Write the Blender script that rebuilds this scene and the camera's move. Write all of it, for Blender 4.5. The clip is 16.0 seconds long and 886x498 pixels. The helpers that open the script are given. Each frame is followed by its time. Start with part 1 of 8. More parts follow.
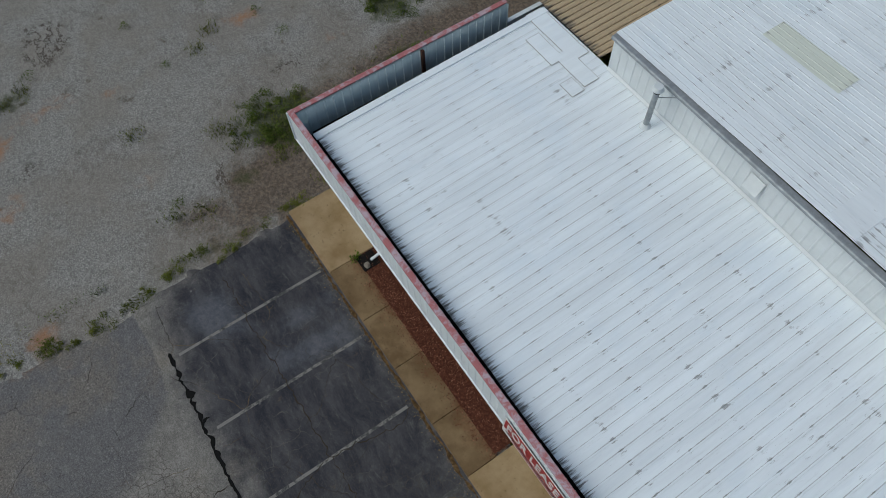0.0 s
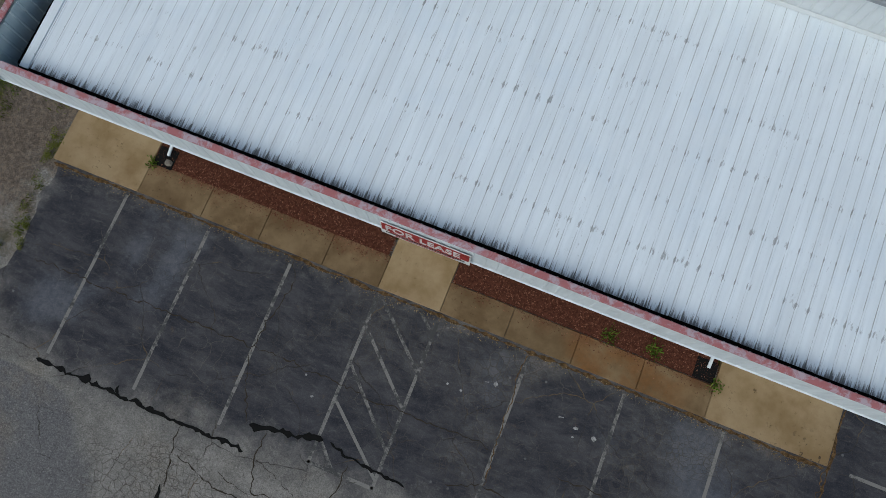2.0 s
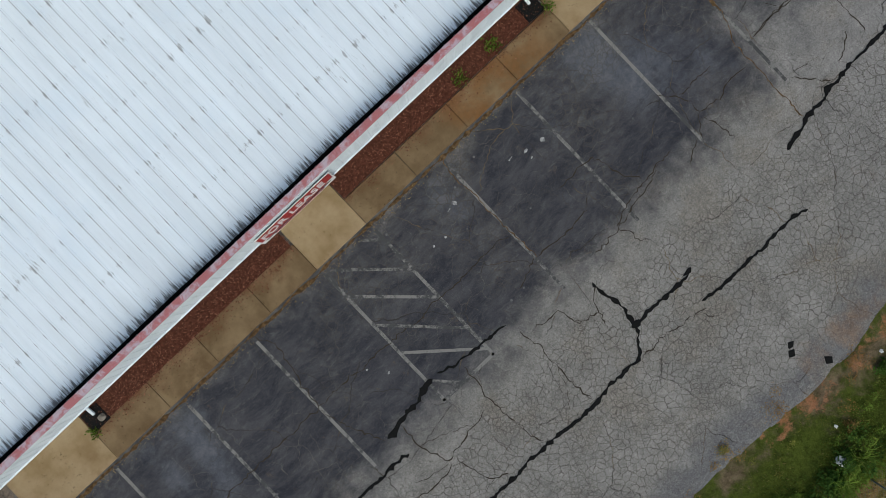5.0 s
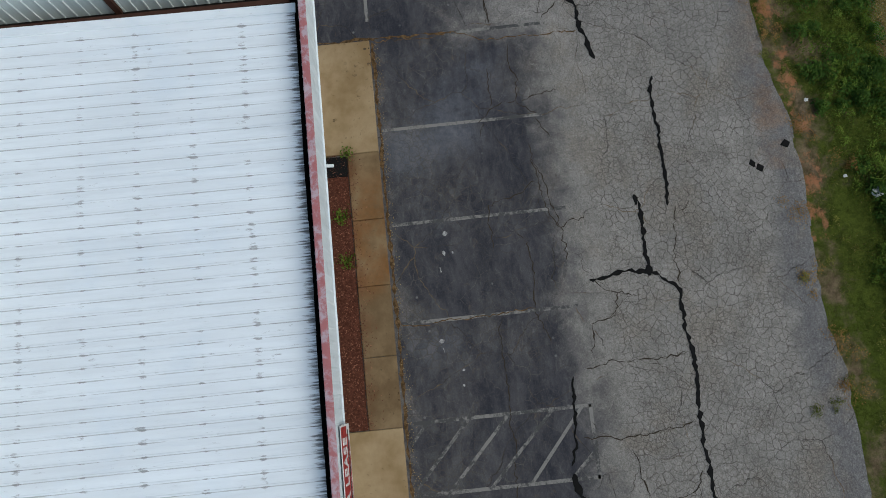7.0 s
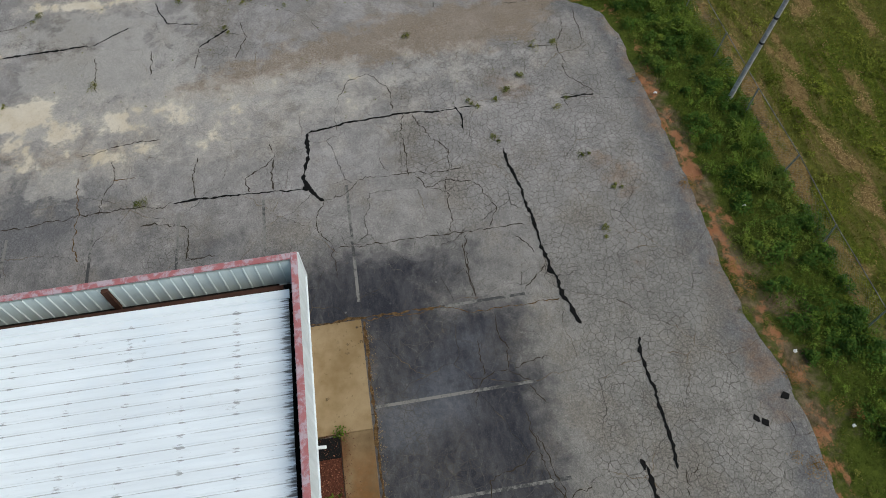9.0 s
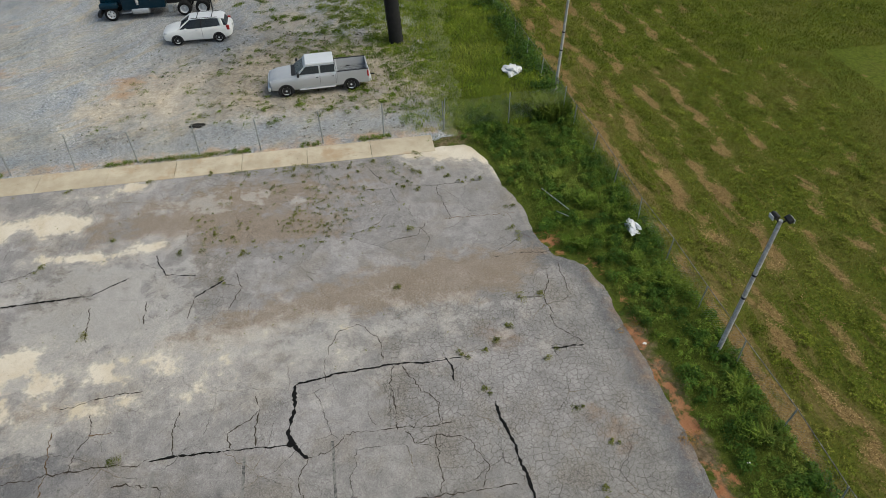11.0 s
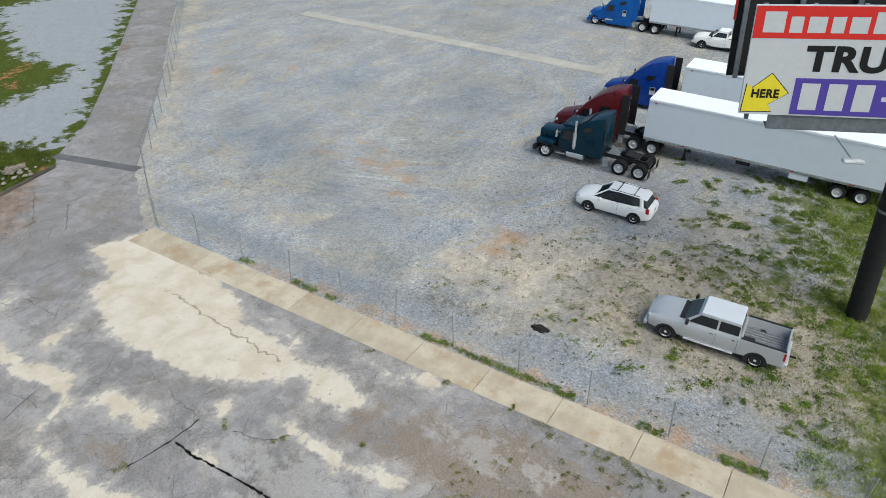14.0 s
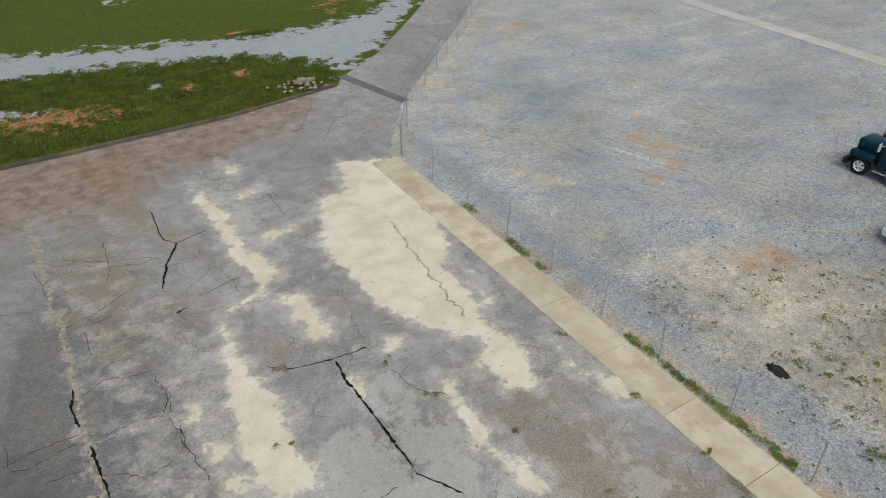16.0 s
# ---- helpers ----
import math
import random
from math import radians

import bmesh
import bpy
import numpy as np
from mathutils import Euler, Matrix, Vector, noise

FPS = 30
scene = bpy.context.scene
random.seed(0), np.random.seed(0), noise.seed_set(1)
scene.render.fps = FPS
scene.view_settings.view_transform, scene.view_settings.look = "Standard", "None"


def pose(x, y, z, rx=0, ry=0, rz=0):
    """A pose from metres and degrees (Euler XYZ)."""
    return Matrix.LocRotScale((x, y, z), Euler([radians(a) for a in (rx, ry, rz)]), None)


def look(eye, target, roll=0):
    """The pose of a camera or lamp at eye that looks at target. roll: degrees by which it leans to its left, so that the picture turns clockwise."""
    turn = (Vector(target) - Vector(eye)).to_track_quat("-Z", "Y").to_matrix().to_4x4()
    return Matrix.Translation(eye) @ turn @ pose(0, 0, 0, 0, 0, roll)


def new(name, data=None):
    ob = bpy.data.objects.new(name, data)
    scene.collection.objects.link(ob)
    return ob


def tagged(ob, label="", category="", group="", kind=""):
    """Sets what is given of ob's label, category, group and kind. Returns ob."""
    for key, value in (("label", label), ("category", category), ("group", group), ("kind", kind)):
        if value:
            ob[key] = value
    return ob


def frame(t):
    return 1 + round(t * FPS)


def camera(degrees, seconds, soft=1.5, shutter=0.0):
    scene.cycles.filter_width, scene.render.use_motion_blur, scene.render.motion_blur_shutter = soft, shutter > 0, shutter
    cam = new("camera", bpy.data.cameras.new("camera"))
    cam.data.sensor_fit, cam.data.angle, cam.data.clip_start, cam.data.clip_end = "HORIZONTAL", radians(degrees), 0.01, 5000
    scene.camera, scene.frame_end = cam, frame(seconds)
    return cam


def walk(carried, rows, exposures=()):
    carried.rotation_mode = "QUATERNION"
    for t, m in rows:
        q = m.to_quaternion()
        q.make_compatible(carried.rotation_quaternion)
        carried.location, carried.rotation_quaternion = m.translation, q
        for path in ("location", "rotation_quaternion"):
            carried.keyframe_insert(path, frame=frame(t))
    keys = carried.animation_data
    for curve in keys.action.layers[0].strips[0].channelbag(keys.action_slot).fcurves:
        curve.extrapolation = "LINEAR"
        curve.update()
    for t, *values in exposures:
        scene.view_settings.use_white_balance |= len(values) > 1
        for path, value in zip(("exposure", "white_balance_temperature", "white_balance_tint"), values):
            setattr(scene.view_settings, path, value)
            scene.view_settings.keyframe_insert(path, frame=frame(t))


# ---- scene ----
cam = camera(64.30, 16.0, 0.7)
# seconds, eye, heading, tilt up from straight down, roll
PATH = [
    (0, 3.070, -2.230, 20.780, 58.930, 28.480, -3.540),
    (0.5, 3.030, -2.220, 20.730, 52.270, 24.230, -3.540),
    (1, 3.020, -2.200, 20.690, 44.010, 20.000, -3.100),
    (1.5, 2.990, -2.160, 20.620, 33.480, 15.820, -2.310),
    (2, 2.978, -2.120, 20.580, 23.335, 11.719, -1.548),
    (2.5, 2.969, -2.101, 20.550, 13.769, 7.683, -1.225),
    (3, 2.975, -2.104, 20.519, 4.165, 3.734, -1.229),
    (3.5, 2.963, -2.113, 20.510, 3.372, -0.103, -10.506),
    (3.7, 2.976, -2.121, 20.496, -7.445, -0.923, -3.866),
    (5.8, 3.105, -1.704, 20.367, -17.262, 0.020, -47.737),
    (6, 3.106, -1.675, 20.354, -69.390, 0.404, -1.027),
    (6.5, 3.129, -1.567, 20.288, -80.168, 4.873, -3.464),
    (7, 3.159, -1.550, 20.254, -90.975, 10.250, -4.834),
    (7.5, 3.203, -1.581, 20.236, -94.512, 15.689, -4.668),
    (8, 3.238, -1.602, 20.232, -95.291, 21.087, -3.939),
    (8.5, 3.287, -1.606, 20.186, -95.869, 26.459, -3.457),
    (9, 3.322, -1.595, 20.150, -96.330, 31.725, -3.157),
    (9.5, 3.341, -1.593, 20.137, -96.667, 36.910, -2.893),
    (10, 3.365, -1.601, 20.144, -96.914, 42.029, -2.749),
    (10.2, 3.366, -1.601, 20.145, -96.991, 44.047, -2.605),
    (12.3, 7.982, -2.232, 21.259, -97.536, 56.635, -0.858),
    (12.5, 8.797, -2.337, 21.295, -94.544, 56.637, -0.944),
    (13, 11.531, -2.540, 21.313, -85.347, 56.649, -0.297),
    (13.5, 14.440, -2.699, 21.344, -74.596, 56.654, 0.159),
    (14, 17.263, -2.719, 21.380, -58.875, 56.990, 0.865),
    (14.5, 19.117, -2.606, 21.368, -42.529, 56.610, 1.844),
    (15, 20.357, -2.867, 21.282, -33.048, 56.024, 1.513),
    (15.5, 20.752, -2.820, 20.152, -32.864, 55.887, 1.310),
    (16, 20.879, -2.809, 18.591, -32.536, 55.688, 0.856),
]


def eye(x, y, z, heading, tilt, roll):
    return pose(x, y, z, 0, 0, heading) @ pose(0, 0, 0, tilt) @ pose(0, 0, 0, 0, 0, roll)


EXPOSURES = [(0.0, -0.34, 6100, 2), (1.5, -0.31, 6000, 2), (2.5, -0.24, 6000, 2), (3.0, -0.06, 6050, 2), (3.5, -0.04, 6200, 2), (5.0, 0.04, 6200, 2), (6.0, 0.14, 6300, 2), (6.5, -0.05, 6100, 2),
             (7.0, -0.08, 6100, 2), (8.0, -0.04, 6250, 2), (8.5, 0.0, 6300, 2), (9.0, 0.18, 6400, 2), (9.5, 0.30, 6600, 2), (10.2, 0.36, 6700, 2), (12.5, 0.76, 6400, 2), (13.5, 0.73, 6200, 2), (14.0, 0.69, 6150, 2), (14.5, 0.46, 6400, 2), (15.0, 0.50, 6450, 2), (16.0, 0.50, 6450, 2)]
walk(cam, [(t, eye(*row)) for t, *row in PATH], EXPOSURES)

# ---- overcast daylight ----
world = bpy.data.worlds.new("overcast_sky")
scene.world = world
world.use_nodes = True
wn = world.node_tree
sky = wn.nodes.new("ShaderNodeTexSky")
sky.sky_type, sky.sun_disc = "NISHITA", False
sky.sun_elevation, sky.sun_rotation = radians(50), radians(202)
sky.air_density, sky.dust_density, sky.ozone_density = 1.0, 4.0, 1.0
wn.links.new(sky.outputs[0], wn.nodes["Background"].inputs[0])
wn.nodes["Background"].inputs[1].default_value = 0.11
sun = new("sun", bpy.data.lights.new("sun", "SUN"))
sun.data.energy, sun.data.angle, sun.data.color = 1.35, radians(50), (1.0, 0.97, 0.92)
sun.matrix_world = look((-28, -70, 90), (0, 0, 0))

# ---- node helpers and materials ----
class Shader:
    """A material and short ways to wire its nodes."""

    def __init__(self, name, rough=0.8, metal=0.0):
        self.m = bpy.data.materials.new(name)
        self.m.use_nodes = True
        self.t = self.m.node_tree
        self.b = self.t.nodes["Principled BSDF"]
        self.b.inputs["Roughness"].default_value = rough
        self.b.inputs["Metallic"].default_value = metal
        self.b.inputs["Specular IOR Level"].default_value = 0.35 if rough < 0.7 else 0.10

    def put(self, sock, v):
        if isinstance(v, bpy.types.NodeSocket):
            self.t.links.new(v, sock)
        elif isinstance(v, (tuple, list)) and len(v) == 3 and sock.type == "RGBA":
            sock.default_value = (*v, 1)
        else:
            sock.default_value = v

    def node(self, kind, ins=(), **props):
        n = self.t.nodes.new("ShaderNode" + kind)
        for k, v in props.items():
            setattr(n, k, v)
        for k, v in dict(ins).items():
            self.put(n.inputs[k], v)
        return n

    def pos(self):
        return self.node("NewGeometry").outputs["Position"]

    def obj(self):
        return self.node("TexCoord").outputs["Object"]

    def attr(self, name):
        return self.node("Attribute", attribute_name=name).outputs["Fac"]

    def scale(self, v, sx, sy, sz=1.0):
        return self.node("VectorMath", {0: v, 1: (sx, sy, sz)}, operation="MULTIPLY").outputs[0]

    def noise(self, v, scale, detail=4.0, rough=0.55, dist=0.0):
        return self.node("TexNoise", {"Vector": v, "Scale": scale, "Detail": detail, "Roughness": rough, "Distortion": dist}).outputs["Fac"]

    def warp(self, v, scale, amount, detail=2.0):
        n = self.node("TexNoise", {"Vector": v, "Scale": scale, "Detail": detail}).outputs["Color"]
        c = self.node("VectorMath", {0: n, 1: (0.5, 0.5, 0.5)}, operation="SUBTRACT").outputs[0]
        s = self.node("VectorMath", {0: c, 1: (amount, amount, amount)}, operation="MULTIPLY").outputs[0]
        return self.node("VectorMath", {0: v, 1: s}, operation="ADD").outputs[0]

    def edge(self, v, scale, rand=1.0):
        return self.node("TexVoronoi", {"Vector": v, "Scale": scale, "Randomness": rand}, feature="DISTANCE_TO_EDGE", voronoi_dimensions="2D").outputs["Distance"]

    def cell(self, v, scale):
        return self.node("TexVoronoi", {"Vector": v, "Scale": scale}, voronoi_dimensions="2D").outputs["Color"]

    def math(self, op, a, b=0.0, c=0.0):
        n = self.node("Math", {0: a, 1: b, 2: c}, operation=op)
        return n.outputs[0]

    def step(self, v, lo, hi):
        return self.node("MapRange", {"Value": v, "From Min": lo, "From Max": hi}, interpolation_type="SMOOTHSTEP").outputs["Result"]

    def span(self, v, lo, hi, a, b):
        return self.node("MapRange", {"Value": v, "From Min": lo, "From Max": hi, "To Min": a, "To Max": b}).outputs["Result"]

    def mix(self, fac, a, b, blend="MIX"):
        n = self.node("Mix", data_type="RGBA", blend_type=blend)
        self.put(n.inputs[0], fac)
        self.put(n.inputs[6], a)
        self.put(n.inputs[7], b)
        return n.outputs[2]

    def rand(self):
        return self.node("ObjectInfo").outputs["Random"]

    def island(self):
        return self.node("NewGeometry").outputs["Random Per Island"]

    def bump(self, height, strength=0.4, dist=0.02):
        n = self.node("Bump", {"Height": height, "Strength": strength, "Distance": dist})
        self.put(self.b.inputs["Normal"], n.outputs[0])

    def done(self, colour=None, rough=None):
        if colour is not None:
            self.put(self.b.inputs["Base Color"], colour)
        if rough is not None:
            self.put(self.b.inputs["Roughness"], rough)
        return self.m


def plain(name, colour, rough=0.6, metal=0.0, vary=0.15, scale=4.0):
    """A painted, moulded or cast surface with light soiling."""
    s = Shader(name, rough, metal)
    p = s.obj()
    n = s.noise(p, scale, 6, 0.65)
    dark = tuple(c * (1 - 2 * vary) for c in colour)
    c = s.mix(s.step(n, 0.35, 0.75), dark, colour)
    s.bump(s.noise(p, scale * 9, 3), 0.08, 0.01)
    return s.done(c, s.span(n, 0.3, 0.7, min(1, rough + 0.12), rough))


def asphalt_material():
    s = Shader("aged_asphalt", 0.9)
    p = s.pos()
    big, mid, fine = s.noise(p, 0.16, 4), s.noise(p, 1.3, 7, 0.7), s.noise(p, 70, 2)
    grit = s.noise(p, 15, 5, 0.75)
    age = s.attr("age")
    new_grey = s.mix(s.step(mid, 0.3, 0.7), (0.162, 0.152, 0.138), (0.272, 0.257, 0.236))
    old_grey = s.mix(s.step(mid, 0.3, 0.7), (0.222, 0.209, 0.207), (0.335, 0.317, 0.308))
    c = s.mix(age, new_grey, old_grey)
    c = s.mix(s.math("MULTIPLY", s.step(big, 0.42, 0.65), 0.35), c, (0.21, 0.20, 0.185))
    # slabs between the long cracks weather differently
    wl = s.warp(s.warp(p, 0.35, 1.5), 3.2, 0.26, 4)
    tone = s.node("SeparateColor", {0: s.cell(wl, 0.36)}).outputs[0]
    c = s.mix(s.span(tone, 0, 1, 0.0, 0.28), c, (0.09, 0.088, 0.085))
    c = s.mix(s.math("MULTIPLY", s.step(grit, 0.54, 0.72), 0.6), c, (0.34, 0.33, 0.30))
    c = s.mix(s.math("MULTIPLY", s.step(grit, 0.47, 0.30), 0.55), c, (0.045, 0.043, 0.040))
    # worn black sealer over the parking bays
    streak = s.noise(s.scale(s.warp(p, 0.7, 0.8), 0.55, 1.6), 1.0, 9, 0.72)
    seal = s.mix(s.step(streak, 0.36, 0.66), (0.024, 0.025, 0.033), (0.062, 0.061, 0.067))
    fleck = s.noise(s.warp(p, 3.0, 0.25, 4), 5.5, 9, 0.78)
    seal = s.mix(s.math("MULTIPLY", s.step(fleck, 0.56, 0.72), 0.32), seal, (0.115, 0.112, 0.112))
    seal = s.mix(s.math("MULTIPLY", s.step(fleck, 0.45, 0.33), 0.4), seal, (0.012, 0.013, 0.017))
    scuff = s.noise(s.scale(s.warp(p, 1.5, 0.3), 1.2, 5.0), 1.0, 8, 0.75)
    seal = s.mix(s.math("MULTIPLY", s.step(scuff, 0.54, 0.72), 0.5), seal, (0.13, 0.125, 0.118))
    seal = s.mix(s.math("MULTIPLY", s.step(s.noise(s.warp(p, 0.9, 0.7), 0.36, 8, 0.70), 0.57, 0.74), 0.5), seal, (0.100, 0.104, 0.115))
    # fine crazing in the sealer
    craze = s.math("MULTIPLY", s.math("SUBTRACT", 1.0, s.step(s.edge(s.warp(s.warp(p, 1.0, 0.6), 5.0, 0.15, 4), 1.9), 0.0, 0.02)), s.step(s.noise(p, 0.7, 4, 0.65), 0.46, 0.60))
    seal = s.mix(s.math("MULTIPLY", craze, 0.5), seal, (0.14, 0.125, 0.105))
    seal = s.mix(s.math("MULTIPLY", s.step(s.noise(p, 3.0, 9, 0.72), 0.54, 0.74), 0.35), seal, (0.13, 0.125, 0.12))
    seal = s.mix(s.math("MULTIPLY", s.step(s.noise(s.warp(p, 2, 0.5), 1.7, 8, 0.75), 0.60, 0.70), 0.5), seal, (0.115, 0.080, 0.050))
    dots = s.node("TexVoronoi", {"Vector": p, "Scale": 1.4}, voronoi_dimensions="2D").outputs["Distance"]
    dots = s.math("MULTIPLY", s.math("SUBTRACT", 1.0, s.step(dots, 0.03, 0.07)), s.step(s.noise(p, 0.6, 2), 0.58, 0.64))
    seal = s.mix(s.math("MULTIPLY", dots, 0.55), seal, (0.19, 0.19, 0.185))
    haze = s.step(s.math("ADD", s.attr("haze"), s.math("MULTIPLY", s.math("SUBTRACT", s.noise(s.warp(p, 1.0, 0.5, 4), 1.6, 9, 0.7), 0.5), 1.3)), -0.40, 0.55)
    seal = s.mix(s.math("MULTIPLY", haze, 0.65), seal, s.mix(s.step(fleck, 0.35, 0.65), (0.085, 0.092, 0.112), (0.135, 0.142, 0.160)))
    ms = s.step(s.math("ADD", s.attr("seal"), s.math("MULTIPLY", s.math("SUBTRACT", s.noise(s.warp(p, 0.8, 0.8, 4), 0.9, 10, 0.70), 0.5), 3.2)), -0.85, 0.95)
    c = s.mix(ms, c, seal)
    rim = s.step(s.math("ADD", s.attr("rim"), s.math("MULTIPLY", s.math("SUBTRACT", s.noise(s.warp(p, 0.8, 0.8, 4), 0.6, 8, 0.68), 0.5), 1.8)), -0.30, 0.55)
    c = s.mix(s.math("MULTIPLY", rim, 0.76), c, s.mix(s.step(grit, 0.3, 0.7), (0.068, 0.069, 0.076), (0.132, 0.131, 0.139)))
    # thin soil film in the lane
    film = s.noise(s.warp(p, 0.4, 1.2, 4), 0.30, 8, 0.7)
    c = s.mix(s.math("MULTIPLY", s.math("MULTIPLY", s.step(film, 0.50, 0.62), 0.40), s.math("SUBTRACT", 1.0, ms)), c, s.mix(s.step(grit, 0.35, 0.65), (0.12, 0.098, 0.072), (0.25, 0.215, 0.17)))
    # net cracking, then the long cracks
    w = s.warp(s.warp(p, 0.9, 0.5), 5.0, 0.12, 4)
    n1, n2 = s.edge(w, 4.5), s.edge(s.warp(p, 4.0, 0.15, 4), 6.5)
    net = s.math("MAXIMUM", s.math("SUBTRACT", 1.0, s.step(n1, 0.0, 0.085)), s.math("MULTIPLY", s.math("SUBTRACT", 1.0, s.step(n2, 0.0, 0.09)), s.step(s.noise(p, 0.6, 3), 0.46, 0.58)))
    reg = s.math("MULTIPLY", s.step(s.math("ADD", s.attr("net"), s.math("MULTIPLY", s.math("SUBTRACT", s.noise(p, 0.33, 4), 0.5), 1.8)), 0.2, 0.75), s.span(s.noise(p, 1.7, 5, 0.7), 0.35, 0.65, 0.40, 0.95))
    cellt = s.node("SeparateColor", {0: s.cell(w, 4.5)}).outputs[0]
    c = s.mix(s.math("MULTIPLY", reg, s.span(cellt, 0, 1, 0.0, 0.22)), c, (0.27, 0.26, 0.24))
    c = s.mix(s.math("MULTIPLY", net, s.math("MULTIPLY", reg, s.span(rim, 0, 1, 1.0, 0.35))), c, (0.068, 0.059, 0.048))
    mott = s.noise(s.warp(p, 2.0, 0.4, 4), 5.0, 10, 0.80)
    off = s.span(ms, 0, 1, 1.0, 0.15)
    c = s.mix(s.math("MULTIPLY", s.step(mott, 0.52, 0.68), s.math("MULTIPLY", off, 0.26)), c, (0.42, 0.405, 0.38))
    c = s.mix(s.math("MULTIPLY", s.step(mott, 0.46, 0.32), s.math("MULTIPLY", off, 0.42)), c, (0.055, 0.052, 0.050))
    brk = s.step(s.noise(p, 0.9, 4), 0.40, 0.55)
    long = s.math("MULTIPLY", s.math("SUBTRACT", 1.0, s.step(s.edge(wl, 0.36), 0.0015, 0.0065)), brk)
    c = s.mix(s.math("MULTIPLY", long, 0.8), c, s.mix(s.step(s.noise(p, 0.5, 2), 0.5, 0.6), (0.035, 0.031, 0.026), (0.12, 0.085, 0.045)))
    fray = s.math("SUBTRACT", 1.0, s.step(s.edge(s.warp(s.warp(p, 1.5, 0.5), 7, 0.1, 3), 0.9), 0.0, 0.009))
    fr = s.math("MULTIPLY", fray, s.step(s.noise(p, 0.4, 3), 0.48, 0.56))
    c = s.mix(s.math("MULTIPLY", fr, 0.65), c, (0.05, 0.044, 0.036))
    # washed-in soil
    def wash(name, lo, hi, spread, scale):
        j = s.math("MULTIPLY", s.math("SUBTRACT", s.noise(s.scale(s.warp(p, 0.9, 0.6, 4), 1.15, 0.9), scale, 10, 0.72), 0.5), spread)
        return s.step(s.math("ADD", s.attr(name), j), lo, hi)
    mud = s.mix(s.step(grit, 0.35, 0.7), (0.155, 0.112, 0.072), (0.31, 0.232, 0.155))
    c = s.mix(s.math("MULTIPLY", wash("mud", -0.2, 0.75, 4.6, 0.9), 0.60), c, mud)
    clay = s.mix(s.step(mid, 0.35, 0.65), (0.125, 0.075, 0.044), (0.27, 0.175, 0.108))
    c = s.mix(s.math("MULTIPLY", wash("clay", -0.35, 0.9, 5.0, 0.55), 0.62), c, clay)
    pale = s.math("MULTIPLY", wash("pale", 0.15, 0.75, 7.0, 0.7), 0.45)
    c = s.mix(pale, c, (0.42, 0.40, 0.37))
    sand = s.mix(s.step(s.noise(s.warp(p, 0.8, 0.8, 4), 0.7, 8, 0.62), 0.33, 0.66), (0.51, 0.435, 0.325), (0.62, 0.56, 0.46))
    sand = s.mix(s.math("MULTIPLY", s.step(s.noise(p, 9, 8, 0.75), 0.54, 0.72), 0.25), sand, (0.40, 0.325, 0.23))
    ragged = s.math("ADD", s.math("MULTIPLY", s.math("SUBTRACT", s.noise(s.warp(p, 1.4, 0.5, 4), 0.9, 10, 0.68), 0.5), 2.3), s.math("MULTIPLY", s.math("SUBTRACT", s.noise(p, 6, 5, 0.7), 0.5), 0.5))
    ws = s.step(s.math("ADD", s.attr("sand"), ragged), -0.12, 0.16)
    c = s.mix(s.math("MULTIPLY", ws, 0.93), c, sand)
    halo = s.math("MULTIPLY", s.step(s.math("ADD", s.attr("sand"), s.math("MULTIPLY", ragged, 1.6)), -0.75, 0.2), s.math("SUBTRACT", 1.0, ws))
    c = s.mix(s.math("MULTIPLY", halo, 0.55), c, (0.44, 0.405, 0.36))
    peb = s.noise(p, 26, 3, 0.8)
    bare = s.span(ms, 0, 1, 1.0, 0.25)
    c = s.mix(s.math("MULTIPLY", s.math("MULTIPLY", s.step(peb, 0.52, 0.70), 0.30), bare), c, (0.40, 0.385, 0.36))
    c = s.mix(s.math("MULTIPLY", s.math("MULTIPLY", s.step(peb, 0.48, 0.30), 0.42), bare), c, (0.03, 0.029, 0.027))
    rough_part = s.math("MULTIPLY", bare, s.span(ws, 0, 1, 1.0, 0.25))
    stone = s.node("SeparateColor", {0: s.cell(p, 38)}).outputs[0]
    c = s.mix(rough_part, c, s.mix(1.0, c, s.span(stone, 0, 1, 0.84, 1.16), "MULTIPLY"))
    c = s.mix(rough_part, c, s.mix(1.0, c, s.span(s.noise(p, 11, 7, 0.82), 0.3, 0.7, 0.84, 1.16), "MULTIPLY"))
    specks = s.step(s.noise(p, 4.2, 3, 0.6), 0.68, 0.73)
    c = s.mix(s.math("MULTIPLY", specks, 0.55), c, (0.05, 0.045, 0.038))
    h = s.math("SUBTRACT", s.math("ADD", s.math("MULTIPLY", fine, 0.35), s.math("MULTIPLY", grit, 0.6)), s.math("MULTIPLY", net, reg))
    s.bump(s.math("SUBTRACT", h, long), 0.6, 0.015)
    return s.done(c, s.span(ms, 0, 1, 0.93, 0.70))


